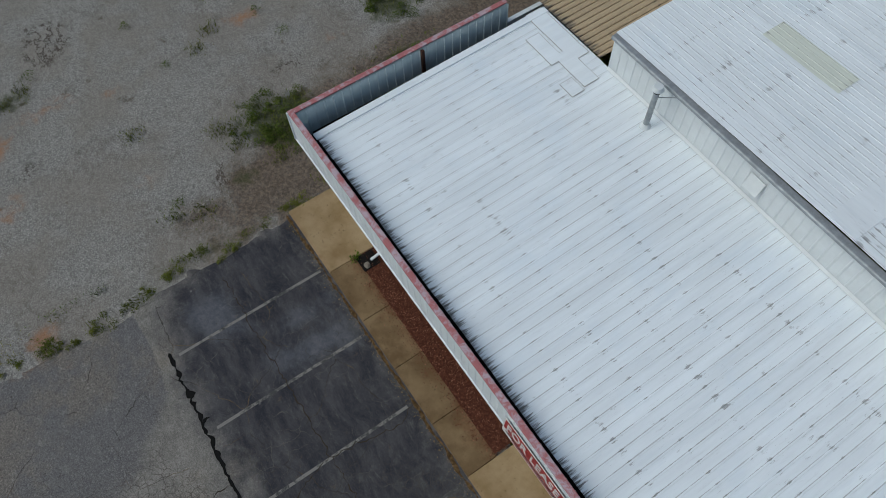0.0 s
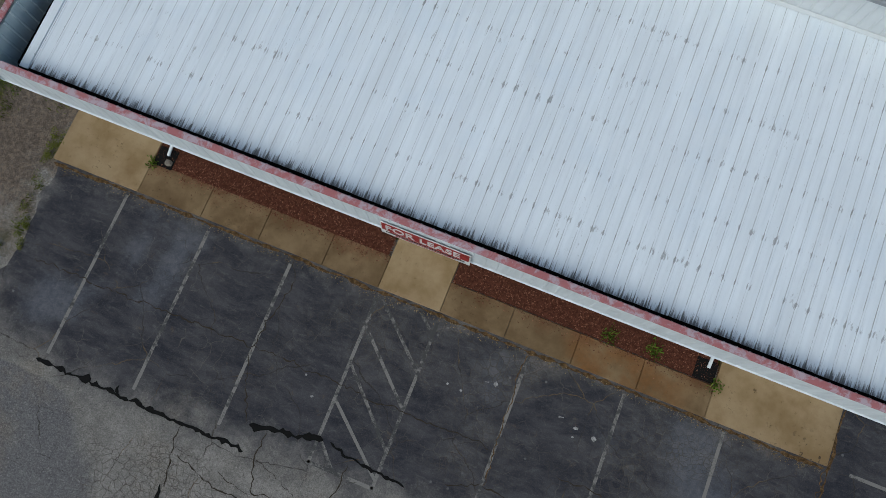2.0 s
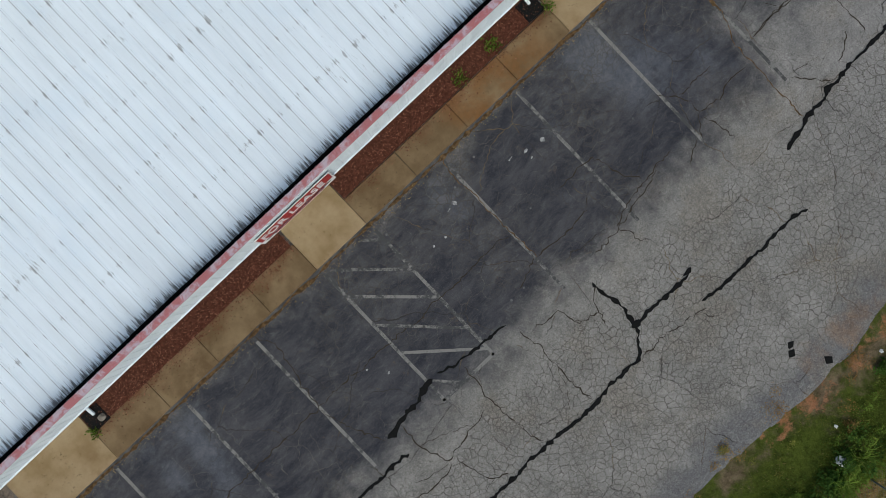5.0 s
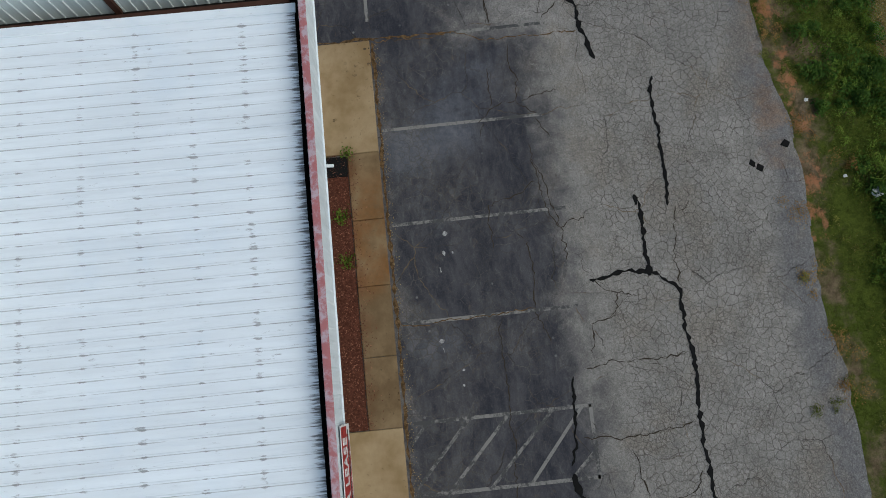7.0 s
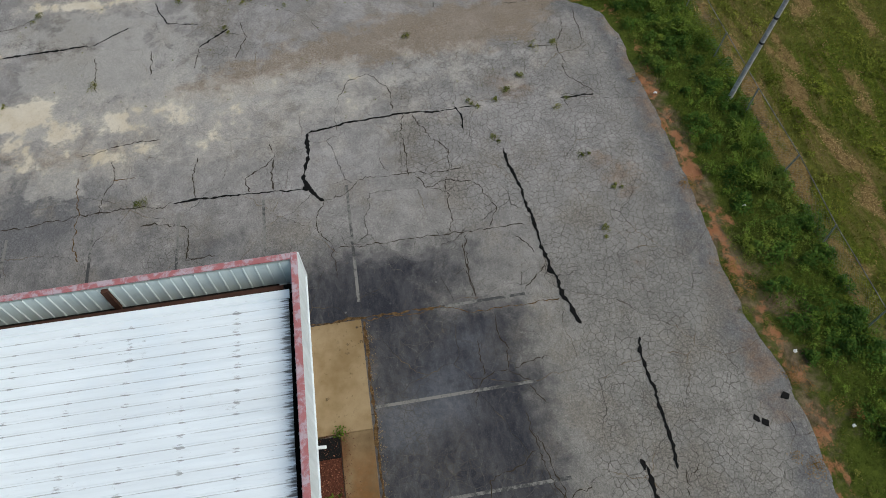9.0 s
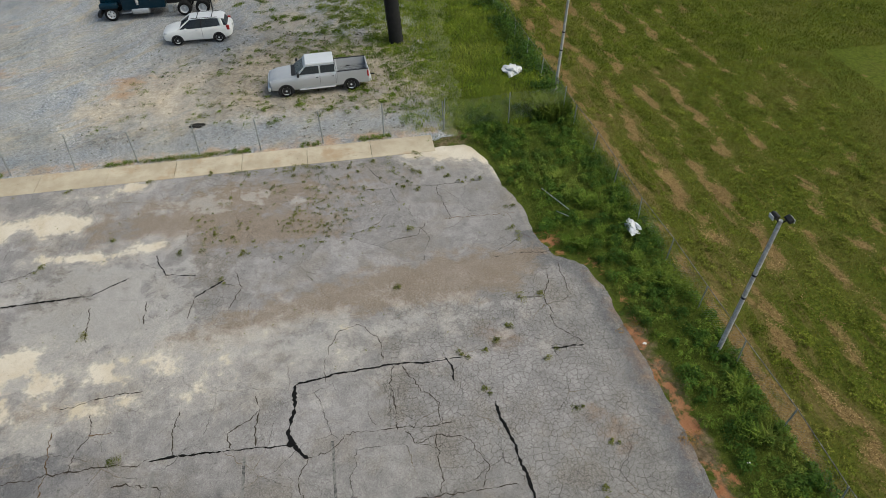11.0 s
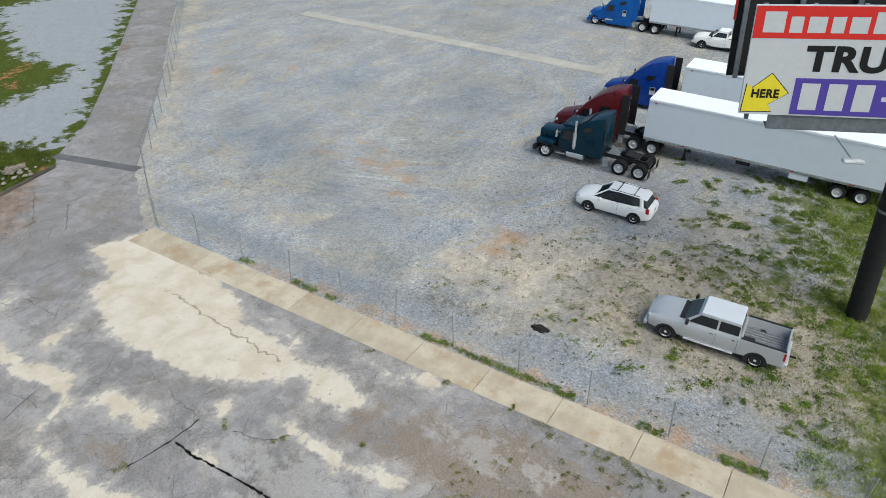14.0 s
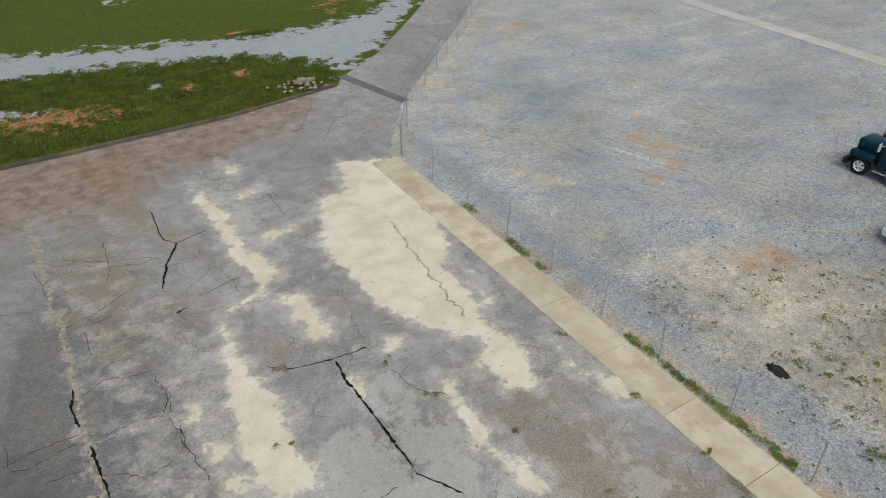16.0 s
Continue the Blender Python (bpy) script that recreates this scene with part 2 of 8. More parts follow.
def gravel_material():
    s = Shader("crushed_gravel", 0.95)
    p = s.pos()
    sv = s.node("SeparateColor", {0: s.cell(p, 17)}).outputs[0]
    lump = s.noise(p, 3.2, 10, 0.82)
    g = s.mix(sv, (0.15, 0.16, 0.168), (0.56, 0.572, 0.585))
    g = s.mix(s.math("MULTIPLY", s.step(lump, 0.5, 0.68), 0.6), g, (0.42, 0.43, 0.435))
    dust = s.mix(s.step(s.noise(p, 2.5, 8, 0.75), 0.35, 0.68), (0.31, 0.30, 0.28), (0.53, 0.52, 0.495))
    lanes = s.noise(s.scale(s.warp(p, 0.10, 5.0, 4), 0.20, 0.62), 1.0, 9, 0.74)
    d = s.node("VectorMath", {0: p, 1: (66.0, 29.0, 0.0)}, operation="SUBTRACT").outputs[0]
    dx, dy = (s.node("SeparateXYZ", {0: d}).outputs[i] for i in (0, 1))
    r = s.node("VectorMath", {0: d}, operation="LENGTH").outputs["Value"]
    polar = s.node("CombineXYZ", {0: s.math("MULTIPLY", r, 0.9), 1: s.math("MULTIPLY", s.math("ARCTAN2", dy, dx), 2.2)}).outputs[0]
    arcs = s.noise(s.warp(s.warp(polar, 0.6, 0.9), 2.5, 0.5, 5), 1.0, 11, 0.78)
    lanes = s.math("ADD", s.math("MULTIPLY", lanes, 0.5), s.math("MULTIPLY", arcs, 0.5))
    c = s.mix(s.math("MULTIPLY", s.step(lanes, 0.36, 0.66), 0.75), g, dust)
    fine_arcs = s.noise(s.scale(s.warp(polar, 1.5, 0.9, 4), 1.7, 1.9), 1.0, 7, 0.7)
    c = s.mix(s.math("MULTIPLY", s.step(fine_arcs, 0.54, 0.74), 0.25), c, (0.45, 0.445, 0.43))
    c = s.mix(s.math("MULTIPLY", s.step(s.noise(s.warp(p, 0.12, 4, 4), 0.10, 7, 0.66), 0.46, 0.62), 0.75), c, s.mix(s.step(lump, 0.3, 0.7), (0.20, 0.19, 0.165), (0.46, 0.435, 0.385)))
    c = s.mix(s.math("MULTIPLY", s.step(s.math("ADD", arcs, s.math("MULTIPLY", fine_arcs, 0.35)), 0.66, 0.80), 0.6), c, (0.36, 0.305, 0.22))
    c = s.mix(s.math("MULTIPLY", s.step(s.noise(p, 11, 4, 0.8), 0.50, 0.34), 0.5), c, (0.10, 0.105, 0.11))
    c = s.mix(s.math("MULTIPLY", s.step(s.noise(s.warp(p, 0.5, 1.0, 4), 0.22, 8, 0.7), 0.56, 0.70), 0.65), c, (0.36, 0.305, 0.225))
    c = s.mix(s.math("MULTIPLY", s.step(s.noise(s.warp(p, 0.1, 5.0, 4), 0.075, 7, 0.66), 0.50, 0.64), 0.5), c, (0.76, 0.83, 0.90), "MULTIPLY")
    c = s.mix(s.math("MULTIPLY", s.step(arcs, 0.52, 0.68), 0.55), c, (1.35, 1.30, 1.20), "MULTIPLY")
    c = s.mix(s.math("MULTIPLY", s.step(lump, 0.48, 0.32), 0.75), c, (0.075, 0.08, 0.085))
    clods = s.noise(s.warp(p, 2.0, 0.4, 4), 2.2, 11, 0.84)
    c = s.mix(s.math("MULTIPLY", s.step(clods, 0.53, 0.68), 0.5), c, (0.50, 0.495, 0.475))
    c = s.mix(s.math("MULTIPLY", s.step(clods, 0.46, 0.32), 0.55), c, (0.10, 0.105, 0.11))
    def wash(name, lo, hi, spread, scale):
        j = s.math("MULTIPLY", s.math("SUBTRACT", s.noise(s.warp(p, 1.0, 0.6, 4), scale, 9, 0.74), 0.5), spread)
        return s.step(s.math("ADD", s.attr(name), j), lo, hi)
    # tyre tracks: narrow pale and dark arcs where trucks turn
    tr = s.noise(s.scale(s.warp(s.warp(polar, 0.35, 1.6, 3), 1.6, 0.5, 4), 2.6, 1.3), 1.0, 8, 0.72)
    turn = wash("track", -0.3, 0.8, 3.0, 0.35)
    c = s.mix(s.math("MULTIPLY", s.math("MULTIPLY", s.step(tr, 0.52, 0.66), turn), 0.42), c, (0.58, 0.555, 0.50))
    c = s.mix(s.math("MULTIPLY", s.math("MULTIPLY", s.step(tr, 0.47, 0.34), turn), 0.45), c, (0.17, 0.165, 0.145))
    c = s.mix(s.math("MULTIPLY", s.math("MULTIPLY", wash("olive", -0.6, 1.0, 3.6, 0.5), 0.6), s.span(lump, 0.35, 0.65, 0.4, 1.0)), c, s.mix(sv, (0.15, 0.142, 0.115), (0.36, 0.345, 0.295)))
    c = s.mix(s.math("MULTIPLY", wash("blue", -0.4, 1.2, 3.0, 0.8), 0.7), c, s.mix(s.math("ADD", s.math("MULTIPLY", sv, 0.5), s.math("MULTIPLY", lump, 0.5)), (0.07, 0.078, 0.09), (0.40, 0.425, 0.45)))
    c = s.mix(s.math("MULTIPLY", wash("sand", -0.5, 0.9, 4.2, 0.55), 0.85), c, s.mix(s.step(s.noise(s.warp(p, 1.5, 0.4), 1.1, 12, 0.8), 0.26, 0.74), (0.31, 0.255, 0.188), (0.53, 0.47, 0.385)))
    trod = s.math("MULTIPLY", wash("trod", -0.5, 0.9, 4.0, 0.6), s.span(s.noise(s.warp(p, 0.8, 0.6), 0.9, 9, 0.76), 0.36, 0.62, 0.25, 0.9))
    c = s.mix(trod, c, s.mix(s.step(lump, 0.3, 0.7), (0.135, 0.110, 0.078), (0.33, 0.285, 0.215)))
    c = s.mix(s.math("MULTIPLY", s.step(sv, 0.80, 0.93), 0.40), c, (0.13, 0.128, 0.12))
    c = s.mix(s.math("MULTIPLY", s.step(s.noise(p, 7, 6, 0.8), 0.56, 0.70), 0.45), c, (0.15, 0.14, 0.125))
    c = s.mix(s.math("MULTIPLY", wash("clay", -0.35, 0.7, 3.6, 0.8), 0.75), c, (0.42, 0.26, 0.145))
    c = s.mix(s.math("MULTIPLY", wash("dark", 0.1, 0.9, 6.0, 3.2), 0.6), c, (0.07, 0.068, 0.066))
    c = s.mix(s.math("MULTIPLY", wash("green", 0.1, 0.8, 8.0, 0.7), 0.8), c, s.mix(s.noise(p, 9, 6, 0.7), (0.05, 0.07, 0.014), (0.16, 0.165, 0.05)))
    worn = s.noise(s.scale(s.warp(p, 0.13, 4.0, 4), 0.30, 0.55), 0.7, 8, 0.70)
    c = s.mix(s.step(worn, 0.52, 0.38), c, s.mix(1.0, c, (0.84, 0.88, 0.93), "MULTIPLY"))
    c = s.mix(s.step(worn, 0.52, 0.66), c, s.mix(1.0, c, (1.18, 1.15, 1.09), "MULTIPLY"))
    c = s.mix(1.0, c, s.span(s.node("SeparateColor", {0: s.cell(s.warp(p, 6, 0.06, 3), 23)}).outputs[1], 0, 1, 0.76, 1.22), "MULTIPLY")
    c = s.mix(1.0, c, s.span(s.noise(p, 7, 7, 0.82), 0.3, 0.7, 0.80, 1.20), "MULTIPLY")
    s.bump(s.math("ADD", sv, lump), 0.8, 0.04)
    return s.done(c)


def old_gravel_material():
    s = Shader("old_grey_gravel", 0.95)
    p = s.pos()
    sv = s.node("SeparateColor", {0: s.cell(p, 29)}).outputs[0]
    n16 = s.noise(p, 9, 6, 0.8)
    g = s.mix(s.math("ADD", s.math("MULTIPLY", sv, 0.5), s.math("MULTIPLY", n16, 0.5)), (0.075, 0.073, 0.068), (0.44, 0.425, 0.395))
    g = s.mix(s.math("MULTIPLY", s.step(sv, 0.86, 0.98), 0.55), g, (0.42, 0.405, 0.38))
    clods = s.noise(s.warp(p, 2.0, 0.4, 4), 2.6, 11, 0.84)
    g = s.mix(s.math("MULTIPLY", s.step(clods, 0.54, 0.70), 0.5), g, (0.40, 0.39, 0.37))
    g = s.mix(s.math("MULTIPLY", s.step(clods, 0.46, 0.32), 0.6), g, (0.055, 0.05, 0.045))
    lane = s.noise(s.scale(s.warp(p, 0.15, 2.0), 0.3, 0.3), 1.0, 5, 0.6)
    c = s.mix(s.math("MULTIPLY", s.step(lane, 0.42, 0.60), 0.5), g, s.mix(n16, (0.14, 0.122, 0.10), (0.31, 0.28, 0.24)))
    rill = s.math("ABSOLUTE", s.math("SUBTRACT", s.noise(s.scale(s.warp(p, 1.2, 0.9, 4), 0.5, 1.3), 0.9, 4, 0.6), 0.5))
    rr = s.math("MULTIPLY", s.math("SUBTRACT", 1.0, s.step(rill, 0.006, 0.03)), s.step(s.noise(p, 0.28, 3), 0.50, 0.60))
    jag = s.math("ABSOLUTE", s.math("SUBTRACT", s.noise(s.scale(s.warp(s.warp(p, 1.0, 0.7, 4), 5.0, 0.12, 3), 0.7, 1.5), 1.3, 6, 0.66), 0.5))
    gully = s.math("MULTIPLY", s.math("SUBTRACT", 1.0, s.step(jag, 0.008, 0.030)), s.step(s.math("ADD", s.attr("rill"), s.math("MULTIPLY", s.math("SUBTRACT", s.noise(p, 0.9, 5, 0.7), 0.5), 2.2)), 0.0, 0.5))
    c = s.mix(s.math("MULTIPLY", gully, 0.85), c, (0.045, 0.032, 0.024))
    c = s.mix(s.math("MULTIPLY", rr, 0.25), c, (0.075, 0.055, 0.042))
    c = s.mix(s.math("MULTIPLY", s.step(s.noise(s.warp(p, 0.8, 1.0), 0.45, 6, 0.65), 0.63, 0.70), 0.8), c, (0.085, 0.062, 0.045))
    j = s.math("MULTIPLY", s.math("SUBTRACT", s.noise(s.warp(p, 1.0, 0.6), 0.9, 7, 0.7), 0.5), 2.6)
    c = s.mix(s.math("MULTIPLY", s.step(s.math("ADD", s.attr("clay"), j), 0.0, 0.9), 0.85), c, (0.34, 0.17, 0.085))
    c = s.mix(s.math("MULTIPLY", s.step(s.math("ADD", s.attr("soil"), j), -0.3, 0.7), 0.78), c, s.mix(s.step(s.noise(p, 8, 8, 0.78), 0.34, 0.68), (0.04, 0.027, 0.018), (0.20, 0.145, 0.10)))
    c = s.mix(s.math("MULTIPLY", s.step(s.math("ADD", s.attr("green"), j), 0.0, 0.8), 0.85), c, s.mix(s.noise(p, 12, 4), (0.025, 0.036, 0.012), (0.075, 0.085, 0.03)))
    s.bump(s.math("ADD", sv, s.noise(p, 40, 2)), 0.8, 0.035)
    return s.done(c)


def meadow_material():
    s = Shader("meadow_ground", 1.0)
    p = s.pos()
    blades = s.noise(s.warp(p, 9, 0.25), 7, 8, 0.78)
    c = s.mix(s.step(blades, 0.3, 0.72), (0.032, 0.046, 0.004), (0.135, 0.165, 0.020))
    c = s.mix(s.math("MULTIPLY", s.step(s.noise(p, 0.22, 5, 0.62), 0.42, 0.66), 0.7), c, s.mix(blades, (0.065, 0.068, 0.012), (0.16, 0.155, 0.036)))
    # mown windrows along the road, with dry clippings
    wr = s.noise(s.scale(s.warp(p, 0.25, 1.6), 0.22, 1.55), 1.0, 6, 0.68)
    j = s.math("ADD", s.math("MULTIPLY", s.attr("dry"), 0.24), wr)
    c = s.mix(s.math("MULTIPLY", s.step(j, 0.70, 0.86), 0.55), c, s.mix(blades, (0.12, 0.078, 0.030), (0.30, 0.205, 0.095)))
    cut = s.step(s.math("ADD", s.attr("row"), s.math("MULTIPLY", s.math("SUBTRACT", s.noise(s.scale(p, 0.8, 1.6), 1.6, 8, 0.75), 0.5), 2.0)), -0.25, 0.75)
    c = s.mix(s.math("MULTIPLY", cut, 0.8), c, s.mix(s.step(blades, 0.3, 0.7), (0.12, 0.070, 0.027), (0.36, 0.235, 0.11)))
    c = s.mix(s.math("MULTIPLY", s.step(s.attr("dry"), -1.0, -1.5), 0.8), c, s.mix(s.step(blades, 0.3, 0.7), (0.026, 0.040, 0.005), (0.085, 0.110, 0.017)))
    j2 = s.math("MULTIPLY", s.math("SUBTRACT", s.noise(s.warp(p, 1.0, 0.6), 0.7, 8, 0.72), 0.5), 5.0)
    c = s.mix(s.math("MULTIPLY", s.step(s.math("ADD", s.attr("soil"), j2), -0.2, 0.9), 0.9), c, s.mix(s.step(s.noise(p, 4, 8, 0.7), 0.3, 0.7), (0.075, 0.052, 0.03), (0.24, 0.175, 0.115)))
    c = s.mix(s.math("MULTIPLY", s.step(s.math("ADD", s.attr("clay"), s.math("ADD", s.math("MULTIPLY", j2, 0.5), s.math("MULTIPLY", s.math("SUBTRACT", s.noise(s.warp(p, 2.0, 0.4), 1.7, 7, 0.72), 0.5), 4.0))), 0.0, 0.6), 0.9), c, s.mix(s.noise(p, 3, 6), (0.27, 0.092, 0.040), (0.43, 0.225, 0.12)))
    st = s.node("SeparateColor", {0: s.cell(p, 19)}).outputs[0]
    c = s.mix(s.math("MULTIPLY", s.step(s.math("ADD", s.attr("stone"), j2), 0.0, 0.5), 0.95), c, s.mix(s.math("ADD", s.math("MULTIPLY", st, 0.5), s.math("MULTIPLY", s.noise(p, 1.1, 6, 0.7), 0.5)), (0.17, 0.185, 0.20), (0.44, 0.45, 0.46)))
    s.bump(blades, 1.0, 0.08)
    return s.done(c)


def concrete_material(name, a, b, stain=(0.2, 0.12, 0.06), amount=0.6, runoff=False, spotted=False):
    s = Shader(name, 0.88)
    p = s.pos()
    r = s.rand()
    c = s.mix(s.step(s.noise(p, 0.8, 6, 0.62), 0.3, 0.7), a, b)
    c = s.mix(s.math("MULTIPLY", s.step(s.noise(s.warp(p, 0.7, 0.8), 0.55, 6, 0.65), 0.52, 0.68), amount), c, stain)
    c = s.mix(s.math("MULTIPLY", s.step(s.noise(p, 7, 5, 0.7), 0.62, 0.70), 0.45), c, tuple(v * 0.35 for v in a))
    c = s.mix(s.span(r, 0, 1, 0.0, 0.22), c, tuple(v * 0.6 for v in a))
    spots = s.step(s.noise(s.warp(p, 3, 0.2), 4.5, 6, 0.72), 0.60, 0.68)
    c = s.mix(s.math("MULTIPLY", s.math("MULTIPLY", spots, s.step(s.noise(p, 0.5, 3), 0.48, 0.58)), 0.7), c, tuple(v * 0.22 for v in a))
    if runoff:
        y = s.node("SeparateXYZ", {0: p}).outputs[1]
        m = s.math("ADD", y, s.math("MULTIPLY", s.math("SUBTRACT", s.noise(s.warp(p, 1.5, 0.4, 4), 1.1, 7, 0.68), 0.5), 2.4))
        x = s.node("SeparateXYZ", {0: s.warp(p, 1.2, 0.8, 4)}).outputs[0]
        rust = s.math("MULTIPLY", s.math("MULTIPLY", s.step(x, 5.2, 6.2), s.step(x, 9.8, 8.4)), s.step(s.noise(s.warp(p, 1.0, 0.5), 0.9, 7, 0.68), 0.34, 0.60))
        c = s.mix(s.math("MULTIPLY", rust, 0.65), c, s.mix(s.noise(p, 9, 6, 0.7), (0.115, 0.050, 0.016), (0.235, 0.110, 0.036)))
        c = s.mix(s.math("MULTIPLY", s.step(m, 0.55, 1.45), 0.75), c, s.mix(s.noise(p, 12, 5, 0.75), (0.055, 0.020, 0.010), (0.20, 0.085, 0.040)))
    if spotted:
        mould = s.step(s.noise(s.warp(p, 4, 0.1, 3), 6.0, 4, 0.6), 0.60, 0.64)
        x, y = (s.node("SeparateXYZ", {0: p}).outputs[i] for i in (0, 1))
        corner = s.math("MULTIPLY", s.step(s.math("SUBTRACT", x, s.math("MULTIPLY", y, 1.1)), 10.4, 13.4), s.step(y, 1.3, 0.2))
        c = s.mix(s.math("MULTIPLY", s.math("MULTIPLY", mould, corner), 0.8), c, (0.035, 0.030, 0.022))
    s.bump(s.noise(p, 60, 3), 0.25, 0.006)
    return s.done(c)


def roof_material(name, base, dirt, heavy=1.0, across=False):
    """White-coated ribbed sheet: grime in the rib roots, dirt at the laps and mould at the eave."""
    s = Shader(name, 0.55, 0.0)
    p = s.pos()
    if across:
        xyz = s.node("SeparateXYZ", {0: p}).outputs
        p = s.node("CombineXYZ", {0: xyz[1], 1: xyz[0], 2: xyz[2]}).outputs[0]
    r = s.rand()
    soft = s.noise(s.scale(p, 2.2, 0.30), 1.0, 7, 0.65)
    c = s.mix(s.step(soft, 0.3, 0.72), tuple(v * 0.88 for v in base), base)
    c = s.mix(s.span(r, 0, 1, 0, 0.2), c, tuple(v * 0.8 for v in base))
    c = s.mix(s.math("MULTIPLY", s.step(s.noise(s.warp(p, 0.5, 0.8), 0.5, 5), 0.5, 0.7), 0.3), c, tuple(v * w for v, w in zip(base, (0.78, 0.84, 0.9))))
    g = s.attr("grime")
    n = s.noise(s.scale(p, 7, 0.8), 1.0, 7, 0.72)
    c = s.mix(s.math("MULTIPLY", s.step(s.math("MULTIPLY", g, s.span(n, 0.34, 0.62, 0.15, 1.7)), 0.26, 0.90), 0.62 * heavy), c, dirt)
    dash = s.step(s.math("MULTIPLY", g, s.noise(s.scale(p, 6, 1.9), 1.0, 5, 0.7)), 0.46, 0.58)
    c = s.mix(s.math("MULTIPLY", dash, 0.75), c, (0.12, 0.118, 0.112))
    n2 = s.math("ADD", s.noise(s.scale(p, 8, 2.2), 1.0, 7, 0.75), s.math("MULTIPLY", s.math("SUBTRACT", s.noise(p, 0.8, 3), 0.5), 0.3))
    lap = s.step(s.math("ADD", s.attr("lap"), s.math("MULTIPLY", s.math("SUBTRACT", n2, 0.5), 3.6)), 0.46 / heavy, 0.86)
    lap = s.math("MULTIPLY", lap, s.step(s.noise(s.scale(p, 0.8, 1.4), 1.0, 6, 0.75), 0.34, 0.50))
    c = s.mix(s.math("MULTIPLY", lap, 0.58), c, (0.07, 0.068, 0.065))
    run = s.noise(s.scale(s.warp(p, 0.9, 0.3, 3), 3.4, 0.16), 1.0, 8, 0.7)
    c = s.mix(s.math("MULTIPLY", s.step(run, 0.52, 0.70), 0.17 * heavy), c, tuple(v * w for v, w in zip(base, (0.55, 0.62, 0.68))))
    n3 = s.noise(s.scale(p, 17, 1.1), 1.0, 6, 0.75)
    ev = s.step(s.math("ADD", s.attr("eave"), s.math("MULTIPLY", s.math("SUBTRACT", n3, 0.5), 2.0)), 0.28, 0.62)
    c = s.mix(s.math("MULTIPLY", ev, 0.88), c, (0.070, 0.066, 0.060))
    c = s.mix(s.math("MULTIPLY", s.step(s.noise(p, 2.1, 8, 0.82), 0.665, 0.71), 0.7), c, (0.13, 0.13, 0.13))
    c = s.mix(s.math("MULTIPLY", s.step(s.noise(s.scale(p, 9, 1.1), 1.0, 6, 0.78), 0.56, 0.70), 0.28 * heavy), c, tuple(v * 0.62 for v in base))
    s.bump(s.noise(p, 5, 3), 0.06, 0.02)
    return s.done(c, s.span(n, 0.3, 0.7, 0.5, 0.68))


def peeling_material(name, paint, under):
    s = Shader(name, 0.6)
    p = s.pos()
    n = s.noise(s.warp(s.scale(p, 1.0, 1.0, 1.0), 2.0, 0.5), 3.2, 8, 0.7)
    c = s.mix(s.math("MULTIPLY", s.step(n, 0.44, 0.60), 0.9), paint, under)
    c = s.mix(s.math("MULTIPLY", s.step(s.noise(p, 9, 5, 0.7), 0.55, 0.72), 0.4), c, tuple(v * 0.55 for v in paint))
    s.bump(n, 0.2, 0.01)
    return s.done(c)


def wall_panel_material(name, low, high):
    s = Shader(name, 0.6)
    p = s.pos()
    c = s.mix(s.step(s.noise(s.scale(p, 4, 4, 0.6), 1.0, 6, 0.65), 0.3, 0.75), low, high)
    c = s.mix(s.math("MULTIPLY", s.step(s.noise(p, 1.2, 6), 0.58, 0.72), 0.4), c, tuple(v * 0.65 for v in low))
    s.bump(s.noise(p, 6, 3), 0.06, 0.02)
    return s.done(c)


def leaf_material(name, dark, light, dry, amount=0.12):
    s = Shader(name, 0.75)
    i = s.island()
    p = s.pos()
    broad = s.noise(s.warp(p, 0.8, 0.8), 0.55, 5, 0.62)
    tone = s.math("ADD", s.math("MULTIPLY", s.step(broad, 0.34, 0.66), 0.65), s.math("MULTIPLY", i, 0.35))
    c = s.mix(tone, dark, light)
    c = s.mix(s.math("MULTIPLY", s.step(s.noise(p, 0.23, 4), 0.5, 0.68), 0.55), c, tuple(a * 0.6 + b * 0.4 for a, b in zip(light, dry)))
    c = s.mix(s.math("MULTIPLY", s.step(s.math("FRACT", s.math("MULTIPLY", i, 17.3)), 1 - amount, 1.0), 0.45), c, dry)
    return s.done(c)


def paint_material(name, colour, rough=0.25, metal=0.0, coat=0.6, dust=0.1):
    s = Shader(name, rough, metal)
    p = s.obj()
    n = s.noise(p, 1.8, 6, 0.65)
    c = s.mix(s.math("MULTIPLY", s.step(n, 0.42, 0.75), dust), colour, (0.30, 0.28, 0.25))
    s.b.inputs["Coat Weight"].default_value = coat * 0.10
    s.b.inputs["Specular IOR Level"].default_value = 0.18
    s.b.inputs["Coat Roughness"].default_value = 0.08
    return s.done(c, s.span(n, 0.3, 0.7, rough, rough + 0.15))


def worn_line_material():
    s = Shader("worn_line_paint", 0.85)
    p = s.pos()
    n = s.noise(p, 6, 8, 0.78)
    wide = s.noise(p, 0.7, 3)
    c = s.mix(s.step(s.math("ADD", n, s.math("MULTIPLY", s.math("SUBTRACT", wide, 0.5), 0.8)), 0.43, 0.61), (0.195, 0.188, 0.176), (0.062, 0.062, 0.062))
    return s.done(c)


